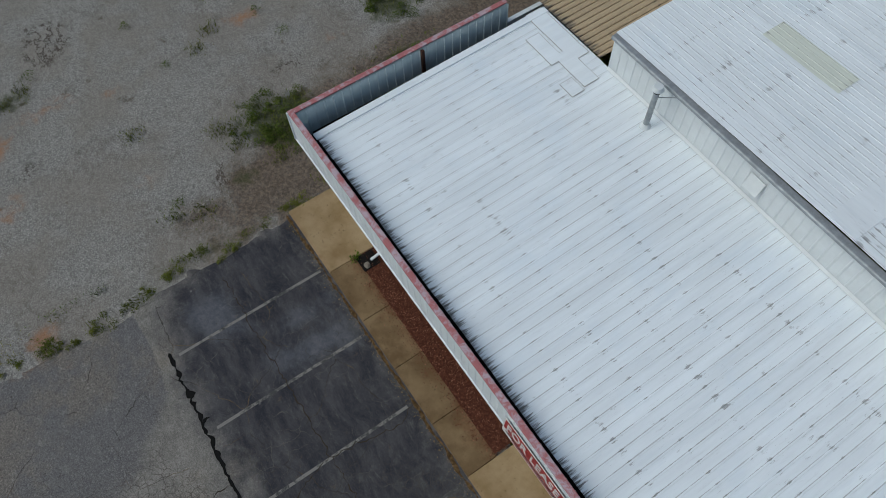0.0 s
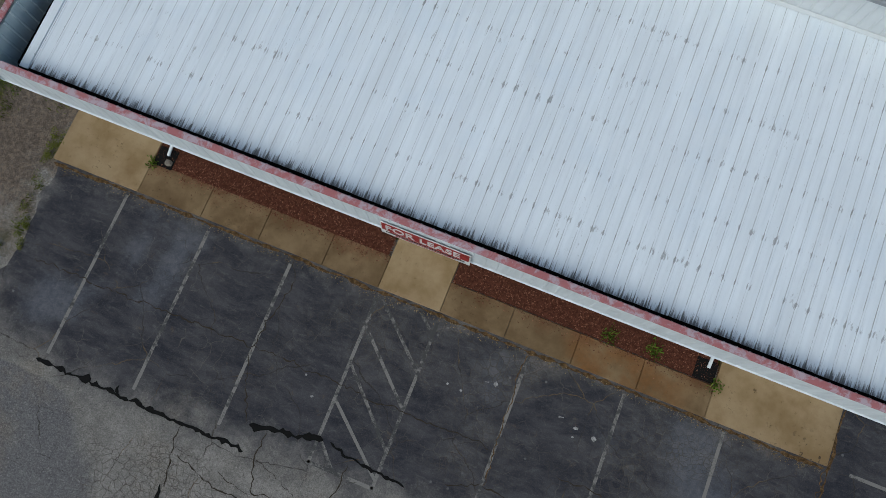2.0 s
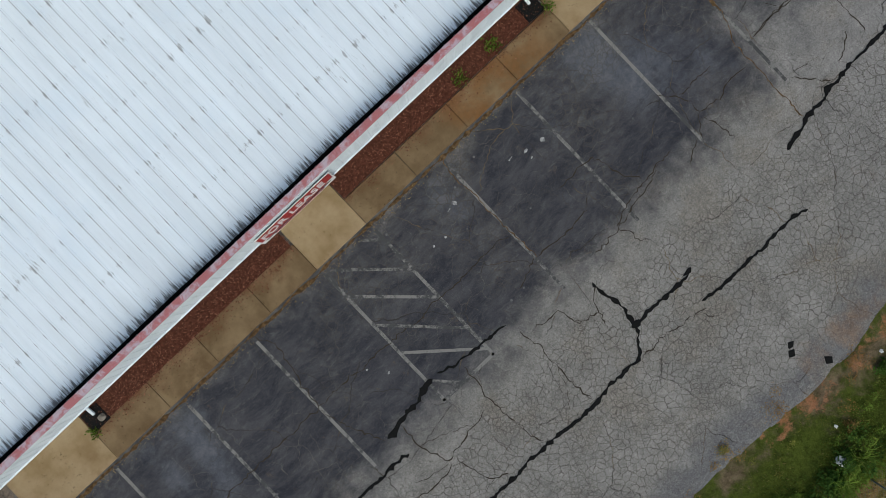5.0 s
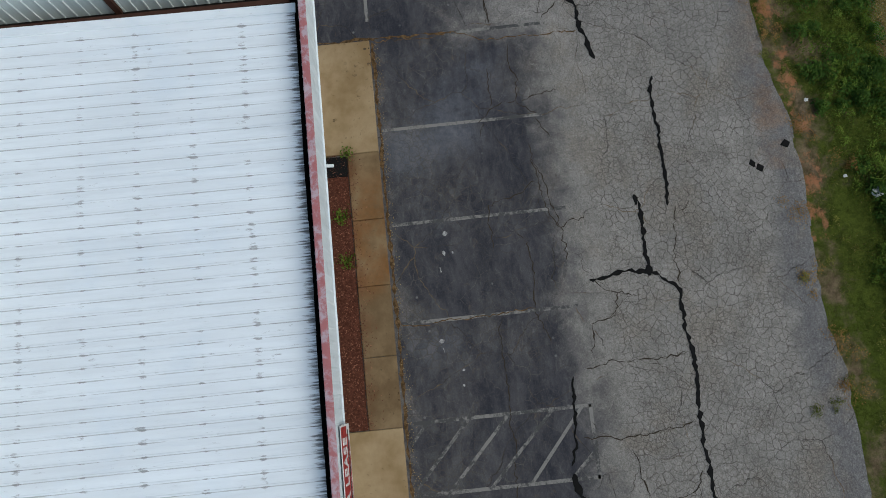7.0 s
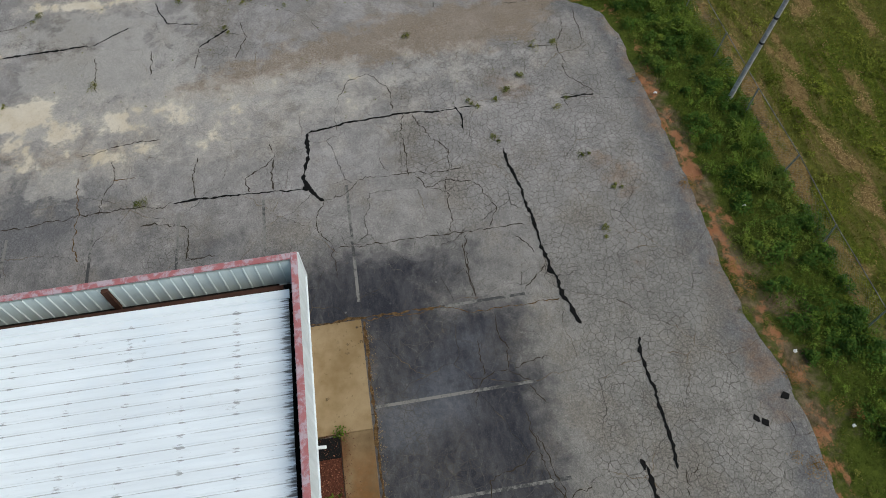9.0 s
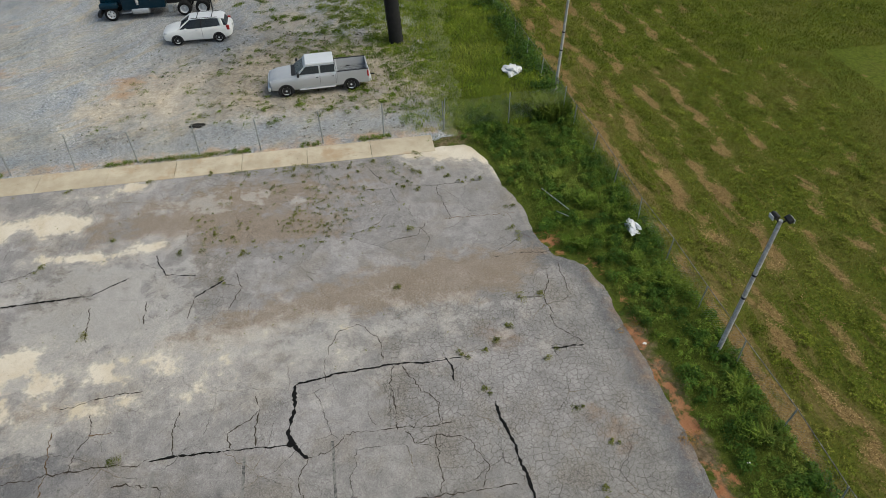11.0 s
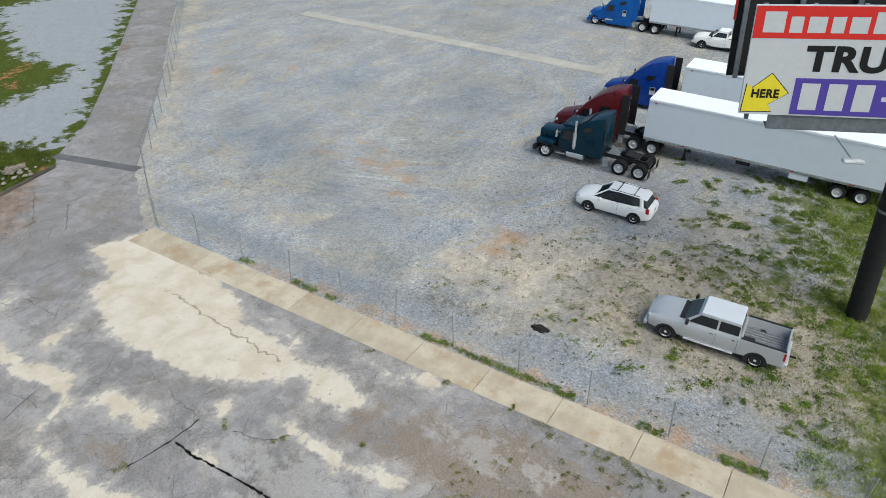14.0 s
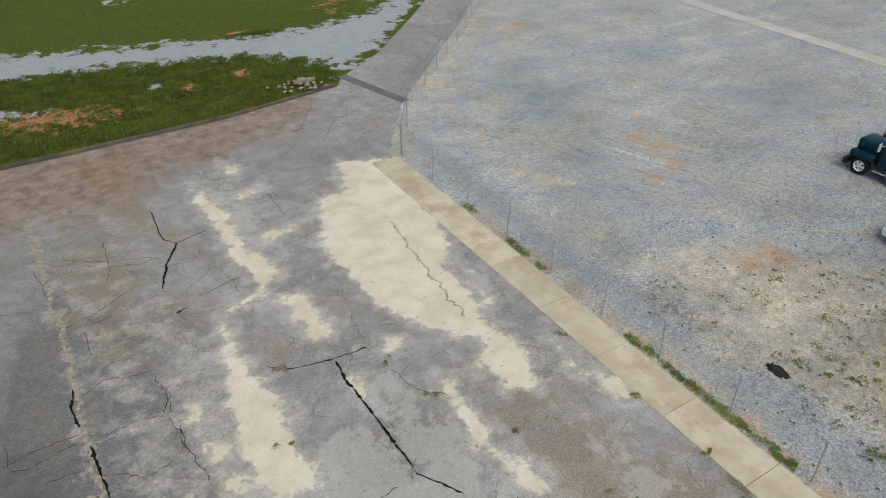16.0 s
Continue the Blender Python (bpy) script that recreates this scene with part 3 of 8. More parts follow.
def chainlink_material():
    s = Shader("galvanised_chain_link", 0.5, 0.6)
    p = s.obj()
    x, y, z = (s.node("SeparateXYZ", {0: p}).outputs[i] for i in range(3))
    def strand(v):
        f = s.math("ABSOLUTE", s.math("SUBTRACT", s.math("FRACT", s.math("MULTIPLY", v, 9.0)), 0.5))
        return s.math("MULTIPLY", s.step(f, 0.46, 0.485), 0.7)
    a, b = strand(s.math("ADD", x, z)), strand(s.math("SUBTRACT", x, z))
    s.put(s.b.inputs["Alpha"], s.math("MAXIMUM", a, b))
    return s.done((0.42, 0.44, 0.45))


ASPHALT, GRAVEL, OLD_GRAVEL, MEADOW = asphalt_material(), gravel_material(), old_gravel_material(), meadow_material()
WALK = concrete_material("stained_walk_concrete", (0.112, 0.073, 0.036), (0.225, 0.160, 0.090), (0.100, 0.062, 0.030), 0.75, True)
PAD = concrete_material("tan_pad_concrete", (0.220, 0.150, 0.074), (0.35, 0.262, 0.155), (0.20, 0.125, 0.060), 0.6, spotted=True)
NWALK = concrete_material("sandy_walk_concrete", (0.385, 0.325, 0.235), (0.50, 0.44, 0.335), (0.36, 0.255, 0.155), 0.75)
STRIPCON = concrete_material("pale_strip_concrete", (0.37, 0.345, 0.30), (0.45, 0.425, 0.38), (0.34, 0.29, 0.23), 0.4)
TRENCH = concrete_material("dark_patch_asphalt", (0.10, 0.10, 0.102), (0.14, 0.14, 0.14), (0.14, 0.13, 0.12), 0.3)
ROOF = roof_material("white_roof_sheet", (0.80, 0.86, 0.905), (0.30, 0.32, 0.33))
UPROOF = roof_material("upper_white_roof_sheet", (0.78, 0.83, 0.87), (0.30, 0.31, 0.315), 1.15, True)
PALEROOF = roof_material("pale_green_roof_sheet", (0.66, 0.70, 0.63), (0.26, 0.27, 0.24), 1.3, True)
TANROOF = roof_material("rusty_tan_roof_sheet", (0.46, 0.36, 0.23), (0.08, 0.05, 0.028), 1.35)
CAP = peeling_material("peeling_red_cap", (0.36, 0.13, 0.135), (0.44, 0.37, 0.41))
WALLSHEET = wall_panel_material("pale_ribbed_wall_sheet", (0.56, 0.61, 0.645), (0.68, 0.735, 0.775))
LINING = wall_panel_material("grey_green_sheet_lining", (0.52, 0.60, 0.60), (0.64, 0.71, 0.70))
GREYTRIM = plain("grey_gutter_metal", (0.36, 0.39, 0.42), 0.5, 0.3)
WHITETRIM = plain("white_trim_metal", (0.62, 0.66, 0.68), 0.5, 0, 0.04, 2.0)
# near-black: the shade of the deep roof-edge gaps is put into this colour
SHADEGUT = plain("shade_black_gutter", (0.012, 0.011, 0.010), 0.9)
BROWN = plain("rusty_brown_steel", (0.07, 0.035, 0.025), 0.8)
GALV = plain("galvanised_steel", (0.42, 0.45, 0.46), 0.45, 0.7)
GLASSY = plain("dark_glass", (0.012, 0.014, 0.016), 0.12, 0.0, 0.05)
GLASSY.node_tree.nodes["Principled BSDF"].inputs["Specular IOR Level"].default_value = 0.6
RUBBER = plain("tyre_rubber", (0.018, 0.018, 0.018), 0.85)
RIM = plain("pale_alloy", (0.58, 0.59, 0.60), 0.4, 0.15, 0.08)
CHROME = plain("bright_metal", (0.62, 0.63, 0.64), 0.35, 0.6, 0.08)
BLACKM = plain("black_chassis_paint", (0.016, 0.016, 0.017), 0.6)
LINE = worn_line_material()
TAR = plain("black_crack_sealer", (0.007, 0.007, 0.007), 0.7, 0, 0.1)
MULCH = plain("red_brown_mulch", (0.115, 0.042, 0.026), 1.0, 0, 0.3, 14)
LINK = chainlink_material()

# ---- shape helpers ----
rng = np.random.default_rng(7)


def mesh_of(name, verts, faces, material=None, smooth=False):
    me = bpy.data.meshes.new(name)
    me.from_pydata(verts, [], faces)
    if material:
        me.materials.append(material)
    if smooth:
        me.polygons.foreach_set("use_smooth", [True] * len(me.polygons))
    me.update()
    return me


def attach(ob, parent, label=""):
    if parent is not None:
        ob.parent = parent
    if label:
        ob["label"] = label
    return ob


def part(name, bm, material, parent=None, label="", smooth=False):
    me = bpy.data.meshes.new(name)
    bmesh.ops.recalc_face_normals(bm, faces=bm.faces)
    bm.to_mesh(me)
    bm.free()
    me.materials.append(material)
    if smooth:
        me.polygons.foreach_set("use_smooth", [True] * len(me.polygons))
        me.set_sharp_from_angle(angle=radians(38))
    return attach(new(name, me), parent, label)


def box(sx, sy, sz, x=0, y=0, z=0, bevel=0.0, bm=None, rot=None, segs=1):
    """A box of that size about (x, y, z)."""
    b = bmesh.new()
    bmesh.ops.create_cube(b, size=1)
    bmesh.ops.scale(b, vec=(sx, sy, sz), verts=b.verts)
    if bevel:
        bmesh.ops.bevel(b, geom=b.edges[:], offset=bevel, segments=segs, affect="EDGES", profile=0.5)
    m = Matrix.Translation((x, y, z)) @ (rot if rot is not None else Matrix())
    bmesh.ops.transform(b, matrix=m, verts=b.verts)
    return merged(bm, b)


def merged(bm, b):
    if bm is None:
        return b
    me = bpy.data.meshes.new("tmp")
    b.to_mesh(me)
    b.free()
    bm.from_mesh(me)
    bpy.data.meshes.remove(me)
    return bm


def tube(a, b, r, r2=None, n=10, bm=None, cap=True):
    """A round bar from a to b."""
    a, b = Vector(a), Vector(b)
    c = bmesh.new()
    bmesh.ops.create_cone(c, cap_ends=cap, segments=n, radius1=r, radius2=r if r2 is None else r2, depth=(b - a).length)
    m = Matrix.Translation((a + b) / 2) @ (b - a).to_track_quat("Z", "Y").to_matrix().to_4x4()
    bmesh.ops.transform(c, matrix=m, verts=c.verts)
    return merged(bm, c)


def thing(name, label, category, group="", kind="", at=None):
    ob = tagged(new(name), label, category, group, kind)
    ob.empty_display_size = 0.3
    if at is not None:
        ob.matrix_world = at
    return ob


def sd_poly(pts, X, Y):
    """Metres inside (+) or outside (-) a polygon."""
    px = np.array(pts, float)
    d = np.full(X.shape, 1e9)
    inside = np.zeros(X.shape, bool)
    for (x0, y0), (x1, y1) in zip(px, np.roll(px, -1, 0)):
        ex, ey = x1 - x0, y1 - y0
        t = np.clip(((X - x0) * ex + (Y - y0) * ey) / (ex * ex + ey * ey + 1e-9), 0, 1)
        d = np.minimum(d, np.hypot(X - x0 - t * ex, Y - y0 - t * ey))
        cross = ((y0 > Y) != (y1 > Y)) & (X < (x1 - x0) * (Y - y0) / (y1 - y0 + 1e-12) + x0)
        inside ^= cross
    return np.where(inside, d, -d)


def blob(X, Y, cx, cy, rx, ry, turn=0.0):
    """Metres inside (+) or outside (-) an ellipse, roughly."""
    c, s = math.cos(radians(turn)), math.sin(radians(turn))
    u, v = (X - cx) * c + (Y - cy) * s, -(X - cx) * s + (Y - cy) * c
    return (1 - np.hypot(u / rx, v / ry)) * min(rx, ry)


def rough(X, Y, size, amount):
    """A smooth random field, for ragged outlines."""
    f = 2 * math.pi / size
    out = np.zeros(X.shape)
    for k in range(5):
        a, ph = 1.3 + 2.1 * k, 0.7 * k
        g = f * (1 + 0.6 * k)
        out += np.sin(g * (X * math.cos(a) + Y * math.sin(a)) + ph + 1.7 * np.sin(g * 0.6 * (Y * math.cos(a) - X * math.sin(a)) + k)) / (1 + 0.5 * k)
    return out * amount / 2.2


def sheet(name, xs, ys, inside, z, material, fields, label, category, taper=0.06):
    """A flat piece of ground: the cells of a grid that lie inside, its rim drawn to the outline and let into the soil."""
    X, Y = np.meshgrid(xs, ys, indexing="ij")
    Z = np.full(X.shape, z, float)
    S = inside(X, Y) if inside else None
    nx, ny = X.shape
    if S is not None:
        h = (xs[1] - xs[0]) * 0.75
        gx, gy = np.gradient(S, xs, ys)
        n = np.hypot(gx, gy) + 1e-6
        near = np.abs(S) < h
        X = np.where(near, X - S * gx / n, X)
        Y = np.where(near, Y - S * gy / n, Y)
        Z = np.where(near, z - taper, Z)
        ok = S > -h
    ids = np.arange(nx * ny).reshape(nx, ny)
    quads = np.stack([ids[:-1, :-1], ids[1:, :-1], ids[1:, 1:], ids[:-1, 1:]], -1).reshape(-1, 4)
    if S is not None:
        quads = quads[ok.ravel()[quads].all(1)]
    used, inv = np.unique(quads.ravel(), return_inverse=True)
    co = np.stack([X.ravel(), Y.ravel(), Z.ravel()], -1)[used]
    me = mesh_of(name, co.tolist(), inv.reshape(-1, 4).tolist(), material)
    for key, fn in fields.items():
        v = np.clip(fn(co[:, 0], co[:, 1]), -3, 3).astype(np.float32)
        me.attributes.new(key, "FLOAT", "POINT").data.foreach_set("value", v)
    return tagged(new(name, me), label, category, kind="structure")


def most(*fields):
    out = fields[0]
    for f in fields[1:]:
        out = np.maximum(out, f)
    return out


# ---- ground ----
LOT = [(-10.8, 1.6), (-10.7, -0.3), (-11.0, -3.8), (-10.5, -6.4), (-10.8, -12.9), (0, -12.65), (5, -12.4), (9.5, -12.5), (11.5, -12.05), (20, -11.9),
       (24, -11.75), (26.2, -11.4), (27.2, -10.3), (28.7, -9.85), (30.6, -9.75), (31.8, -9.65), (32.8, -9.15), (34.1, -9.2), (35.6, -9.0), (37.1, -8.2), (37.1, 29.5), (37.9, 29.6), (42.7, 36.3), (54.5, 48), (71, 65.5),
       (90, 84), (86, 88), (66.5, 67.7), (53, 53.5), (45.7, 46.2), (40.9, 42.8), (40.1, 41.5), (31.7, 39.9), (23.4, 39.5), (13.5, 39.2), (-12, 39), (-12, 33), (13.2, 33), (13.2, 1.6)]
YARD = [(37.6, -7.6), (43, -9.0), (50, -9.5), (60, -11), (100, -11), (160, -9), (160, 110), (100, 110), (70, 66.5), (53.4, 48.6), (42.0, 37.6), (37.6, 30.2)]
LEFT = [(-70, -40), (-9.6, -14), (-9.6, 0.4), (-10.6, 0.6), (-10.6, 14), (-12, 40), (-70, 40)]


def in_lot(X, Y):
    return sd_poly(LOT, X, Y) + np.where(Y < -5, rough(X, Y, 7.0, 0.10) + rough(X, Y, 1.3, 0.07), np.where(X < -9, rough(X, Y, 4.0, 0.3), 0))


def in_yard(X, Y):
    return sd_poly(YARD, X, Y) + np.where(Y < -4, rough(X, Y, 3.0, 0.5), 0)


def in_left(X, Y):
    return sd_poly(LEFT, X, Y) + rough(X, Y, 2.0, 0.2)


def lot_seal(X, Y):
    bays = sd_poly([(-11, 0.4), (-11, -5.0), (-7, -5.7), (5, -5.3), (11, -5.2), (13.4, -5.0), (13.7, -2.9), (15.9, -2.1), (16.4, 0.8), (15.2, 2.5), (14.9, 12), (13, 12), (13, 0.4)], X, Y)
    stain = most(blob(X, Y, 14.9, -2.3, 1.0, 1.6), blob(X, Y, 15.0, 0.9, 0.7, 1.2), 0.35 * blob(X, Y, 17.0, 6, 1.2, 5) - 0.5, 0.4 * blob(X, Y, 17.2, 15.4, 2.0, 2.4) - 0.45)
    return most(bays, stain, -3 + 0 * X)


def lot_rim(X, Y):
    """Metres inside the darker worn strip along the field side."""
    return most(np.where(X < 29, 1.15 - np.abs(in_lot(X, Y)) + 0 * X, -3), -3 + 0 * X) * np.where(Y < -6, 1, 0) - np.where(Y < -6, 0, 3) + 1.5 * np.clip(blob(X, Y, -9.5, -8.8, 8, 4.5), 0, 4) + np.where(Y > 5, 3.0 + 0.8 * np.minimum(blob(X, Y, 19.8, 17, 3.2, 9), 1.0), 0)


def lot_net(X, Y):
    lane = np.clip((-5.6 - Y) / 1.5, 0, 1) * np.clip((30 - X) / 4, 0, 1)
    whole = most(blob(X, Y, 20.6, -0.6, 1.3, 1.7), blob(X, Y, 17.6, -1.6, 1.2, 1.8), blob(X, Y, 15.1, -5.0, 1.3, 1.2), blob(X, Y, 23.3, -1.0, 1.0, 1.2), blob(X, Y, 25.6, -8.2, 1.0, 1.0), blob(X, Y, 23.4, -9.3, 0.8, 0.9), blob(X, Y, 31.5, -8.0, 1.5, 1.5), blob(X, Y, 20.4, 6.5, 1.0, 2.2), blob(X, Y, 20.6, 25.6, 1.3, 1.5), blob(X, Y, 21.1, 21.6, 0.9, 1.0), blob(X, Y, 20.7, 17.8, 1.2, 1.1), blob(X, Y, 20.9, 15.4, 0.9, 0.7), blob(X, Y, 23.9, 17.6, 0.5, 1.0))
    net = np.clip(np.where(Y < -5, lane, 0.36), 0, 1) + 0.9 * np.clip(blob(X, Y, 21.5, -6.5, 5.0, 5), 0, 1) + 0.9 * np.clip(blob(X, Y, 21.0, 20, 3.4, 9), 0, 1)
    return net - 1.1 * np.clip(whole, 0, 0.8) - 0.75 * np.clip((-4.5 - X) / 3, 0, 1)


SAND_MAIN = [(35.2, 30.8), (37.7, 29.3), (36.8, 24.3), (36.3, 20.6), (34.75, 19.1), (34.9, 17.0), (34.25, 15.0), (34.6, 13.8), (34.4, 12.0), (33.6, 10.8), (32.75, 11.25), (32.55, 12.4), (33.45, 14.1), (32.1, 15.7),
             (31.35, 17.2), (30.8, 18.6), (30.85, 20.9), (30.9, 23.5), (32.5, 27.5), (33.9, 27.4)]
SAND_ARM = [(27.3, 32.9), (27.75, 29.0), (27.75, 25.5), (28.25, 22.5), (27.2, 21.3), (25.55, 20.5), (24.9, 19.3), (25.05, 17.7), (25.5, 14.7), (25.1, 13.2), (25.4, 12.5), (25.3, 10.5), (23.8, 11.4), (23.5, 12.6),
            (23.8, 15.8), (24.5, 17.7), (24.95, 20.4), (26.1, 21.4), (27.1, 21.8), (27.0, 23.8), (27.1, 27.0), (26.9, 29.5)]


def lot_sand(X, Y):
    isle = sd_poly([(27.7, 20.5), (28.7, 20.1), (28.7, 17.7), (28.25, 17.0), (27.75, 17.5), (27.7, 19.2)], X, Y)
    streak = sd_poly([(31.1, 13.3), (31.1, 11.3), (31.0, 9.9), (30.95, 8.6), (30.2, 9.6), (30.55, 11.6)], X, Y)
    dots = most(blob(X, Y, 35.45, 18.3, 0.16, 0.28), blob(X, Y, 35.2, 16.2, 0.2, 0.3), blob(X, Y, 35.9, 12.3, 0.14, 0.25), blob(X, Y, 35.65, 10.9, 0.25, 0.45), blob(X, Y, 36.2, 9.3, 0.3, 0.75), blob(X, Y, 30.3, 15.6, 0.45, 0.35), blob(X, Y, 28.15, 14.1, 0.25, 0.35), blob(X, Y, 31.0, 8.0, 0.4, 0.9, 8))
    north = most(blob(X, Y, 29.4, 29.8, 0.35, 0.9, -60), blob(X, Y, 29.2, 25.5, 0.4, 1.2, -70), blob(X, Y, 29.5, 33.0, 0.3, 0.6)) - 0.05
    toe = sd_poly([(37.7, -4.9), (37.7, -8.3), (35.4, -9.3), (34.0, -9.2), (35.3, -8.0), (35.75, -6.0), (36.1, -4.4)], X, Y)
    lane = most(0.35 * blob(X, Y, 23.4, 9.5, 0.7, 5.5, 4) - 0.12, 0.35 * blob(X, Y, 21.9, 10.0, 0.35, 3.5, 4) - 0.1)
    toe = 0.8 * toe - 0.05
    return most(sd_poly(SAND_MAIN, X, Y), sd_poly(SAND_ARM, X, Y), isle, streak, dots, north, toe, lane)


def lot_mud(X, Y):
    return most(0.4 * blob(X, Y, 21.4, 25, 2.6, 9) - 0.35, 0.5 * blob(X, Y, 34.0, 3.5, 2.2, 6.5) - 0.1, sd_poly([(24.8, 6.6), (26.3, 2), (27.6, -4.2), (27.6, -9.6), (25.6, -8), (25, -4.3), (25.3, 0.7), (24.1, 4.3)], X, Y) + 0.5, blob(X, Y, 31.5, 2.5, 1.6, 4.0), 0.5 * blob(X, Y, 33.0, 5.5, 2.0, 6.0) + 0.1, blob(X, Y, 33.9, 20, 0.22, 7.5, 4) - 0.05, blob(X, Y, 26.3, 17.6, 1.1, 3.6) - 0.55, sd_poly([(21, 38.5), (23, 30), (25.5, 24), (26.4, 24.5), (25, 31), (25.5, 38.5)], X, Y) - 0.2, blob(X, Y, 22, 11, 1.0, 5) - 0.4)


def lot_clay(X, Y):
    apron = 0.45 * sd_poly([(12, 39.4), (12, 34), (22, 33), (25, 35), (33, 36.8), (37, 40.4), (24, 39.6)], X, Y) + 0.75
    edge = 0.5 - np.abs(Y - (-11.75)) + 0 * X
    edge = np.where((X > 8) & (X < 27), edge, -3)
    curb = 1.5 - np.abs(Y - (38.0 + 0.07 * (X - 23)))
    curb = np.where((X > 12) & (X < 34), curb, -3)
    return most(apron, edge - 0.25, curb - 0.2, blob(X, Y, 17.3, -9.6, 1.2, 0.7) - 0.2, blob(X, Y, 22.6, -6.6, 0.7, 0.6) - 0.15, blob(X, Y, 14.0, -9.0, 0.8, 0.4) - 0.35, blob(X, Y, -11, -8.7, 0.7, 0.9), blob(X, Y, 60, 60, 0.9, 6, -45) - 0.4)


def lot_haze(X, Y):
    return most(sd_poly([(-6.25, -0.4), (-5.55, -0.4), (-5.9, -2.9), (-6.4, -2.95)], X, Y) + 0.12, sd_poly([(-9.6, -3.3), (-7.6, -3.0), (-8.0, -4.1), (-8.8, -4.7), (-9.6, -4.6)], X, Y), sd_poly([(9.2, -0.4), (10.5, -0.3), (10.8, -2.7), (10.1, -3.0), (9.5, -1.6)], X, Y) + 0.1,
                0.5 * blob(X, Y, 11.0, -2.2, 0.9, 1.2, 20) - 0.1, 0.5 * blob(X, Y, 12.3, -3.3, 0.9, 0.8) - 0.25, blob(X, Y, -7.2, -1.5, 0.5, 1.3) - 0.25, blob(X, Y, 4.1, -1.5, 0.35, 0.6) - 0.15, blob(X, Y, 16.6, 4.5, 0.9, 1.6) - 0.3)


def lot_pale(X, Y):
    return most(blob(X, Y, 24.0, 6, 1.2, 12), blob(X, Y, 29, 10, 1.6, 6) - 0.2, blob(X, Y, 28.5, 27, 1.2, 5), blob(X, Y, 19.4, 22, 0.35, 8) - 0.1, blob(X, Y, 34, 5, 1.5, 8) - 0.6, blob(X, Y, 26.5, 9, 2.6, 4.5) - 0.2, blob(X, Y, 21.0, 10.5, 1.2, 3.0) - 0.2)


def lot_age(X, Y):
    return np.clip((X - 12.0) / 7.0, 0, 1) * (1 - 0.35 * np.clip((-7 - Y) / 3, 0, 1))


def lane_xy(a, b, step):
    return np.arange(a, b + step / 2, step)


parking_lot = sheet("parking_lot", lane_xy(-12.5, 92, 0.3), lane_xy(-14, 90, 0.3), in_lot, 0.0, ASPHALT,
                    {"age": lot_age, "seal": lot_seal, "net": lot_net, "sand": lot_sand, "mud": lot_mud, "clay": lot_clay, "pale": lot_pale, "haze": lot_haze, "rim": lot_rim},
                    "cracked grey asphalt parking lot with washed-in sand", "parking lot", 0.08)


def yard_sand(X, Y):
    return 0.4 * most(sd_poly([(42.9, 13.0), (45.0, 14.3), (47.6, 13.2), (50.3, 10.8), (50.4, 6), (52.0, 1.5), (52.0, -5), (49, -8), (43.6, -7.5), (43.0, -1.0), (42.7, 4.0), (42.7, 9.6)], X, Y) + 0.35, blob(X, Y, 56, 2, 4, 3) - 0.6, blob(X, Y, 44, 25, 1.8, 6, 15) - 1.0,
                0.7 - np.abs((X - 43.6) - (Y - 36.0) * 1.02) * 0.7 - 0.6 * (Y < 30))


def yard_blue(X, Y):
    """Metres inside fresh bluish stone: along the walk fence, by the drive and round the truck row."""
    return most(1.4 - np.abs(X - 40.2), np.where(Y < 12, 1.8 - np.abs(X - 40.6) - 0.25 * np.clip(Y - 6, 0, 9), -3), blob(X, Y, 56, 7, 5, 3.5) * 0.5, blob(X, Y, 46, 21, 3.5, 6, -15) * 0.4, blob(X, Y, 52, 33, 5, 7, -30) * 0.3, blob(X, Y, 66, 24, 7, 6) * 0.25) - 0.2


def yard_track(X, Y):
    return most(0.35 * blob(X, Y, 49.5, 21.5, 6.0, 4.5, -35), 0.35 * blob(X, Y, 55.5, 23.5, 4.5, 4)) - 0.1


def yard_trod(X, Y):
    """Metres inside the darker trodden soil round the parked pickup."""
    return most(0.5 * sd_poly([(42.6, 7.5), (45.5, 6.5), (49, 7.5), (54, 3), (54, -8), (46, -8.5), (40.5, -7.5), (41.2, -2), (42.3, 3)], X, Y), 0.5 * blob(X, Y, 39.3, -4.5, 0.7, 4) - 0.1, 0.5 * blob(X, Y, 41.6, 10.5, 0.8, 2.5))


def yard_olive(X, Y):
    """Metres inside the dull compacted lane that curves from the walk towards the drive."""
    lane = most(*(blob(X, Y, x, y, 2.0, 2.6, -35) for x, y in ((51.0, 33.0), (50.0, 28.7), (47.6, 24.9), (44.6, 21.6), (42.4, 18.0), (53.0, 37.5))))
    return 0.6 * lane


def yard_clay(X, Y):
    return most(blob(X, Y, 52.0, 25.0, 0.30, 2.4, 9) + 0.15, blob(X, Y, 51.45, 20.9, 0.32, 2.2, 3) + 0.15, blob(X, Y, 49.3, 20.2, 0.35, 1.1, 12), blob(X, Y, 44.0, 30.3, 3.2, 0.45, -4) - 0.2, blob(X, Y, 46.9, 11.8, 0.7, 0.9), 0.45 - np.abs(X - 38.75) - 0.6 * (Y > 22), blob(X, Y, 54.5, 27, 0.4, 2.0, -12), blob(X, Y, 48.6, 11.5, 0.9, 1.6), blob(X, Y, 53, 22.5, 0.5, 1.2), blob(X, Y, 64, 42, 1.0, 0.8), blob(X, Y, 60, 47, 1.4, 0.8), blob(X, Y, 60, 22, 0.6, 1.5) - 0.3) - 0.1


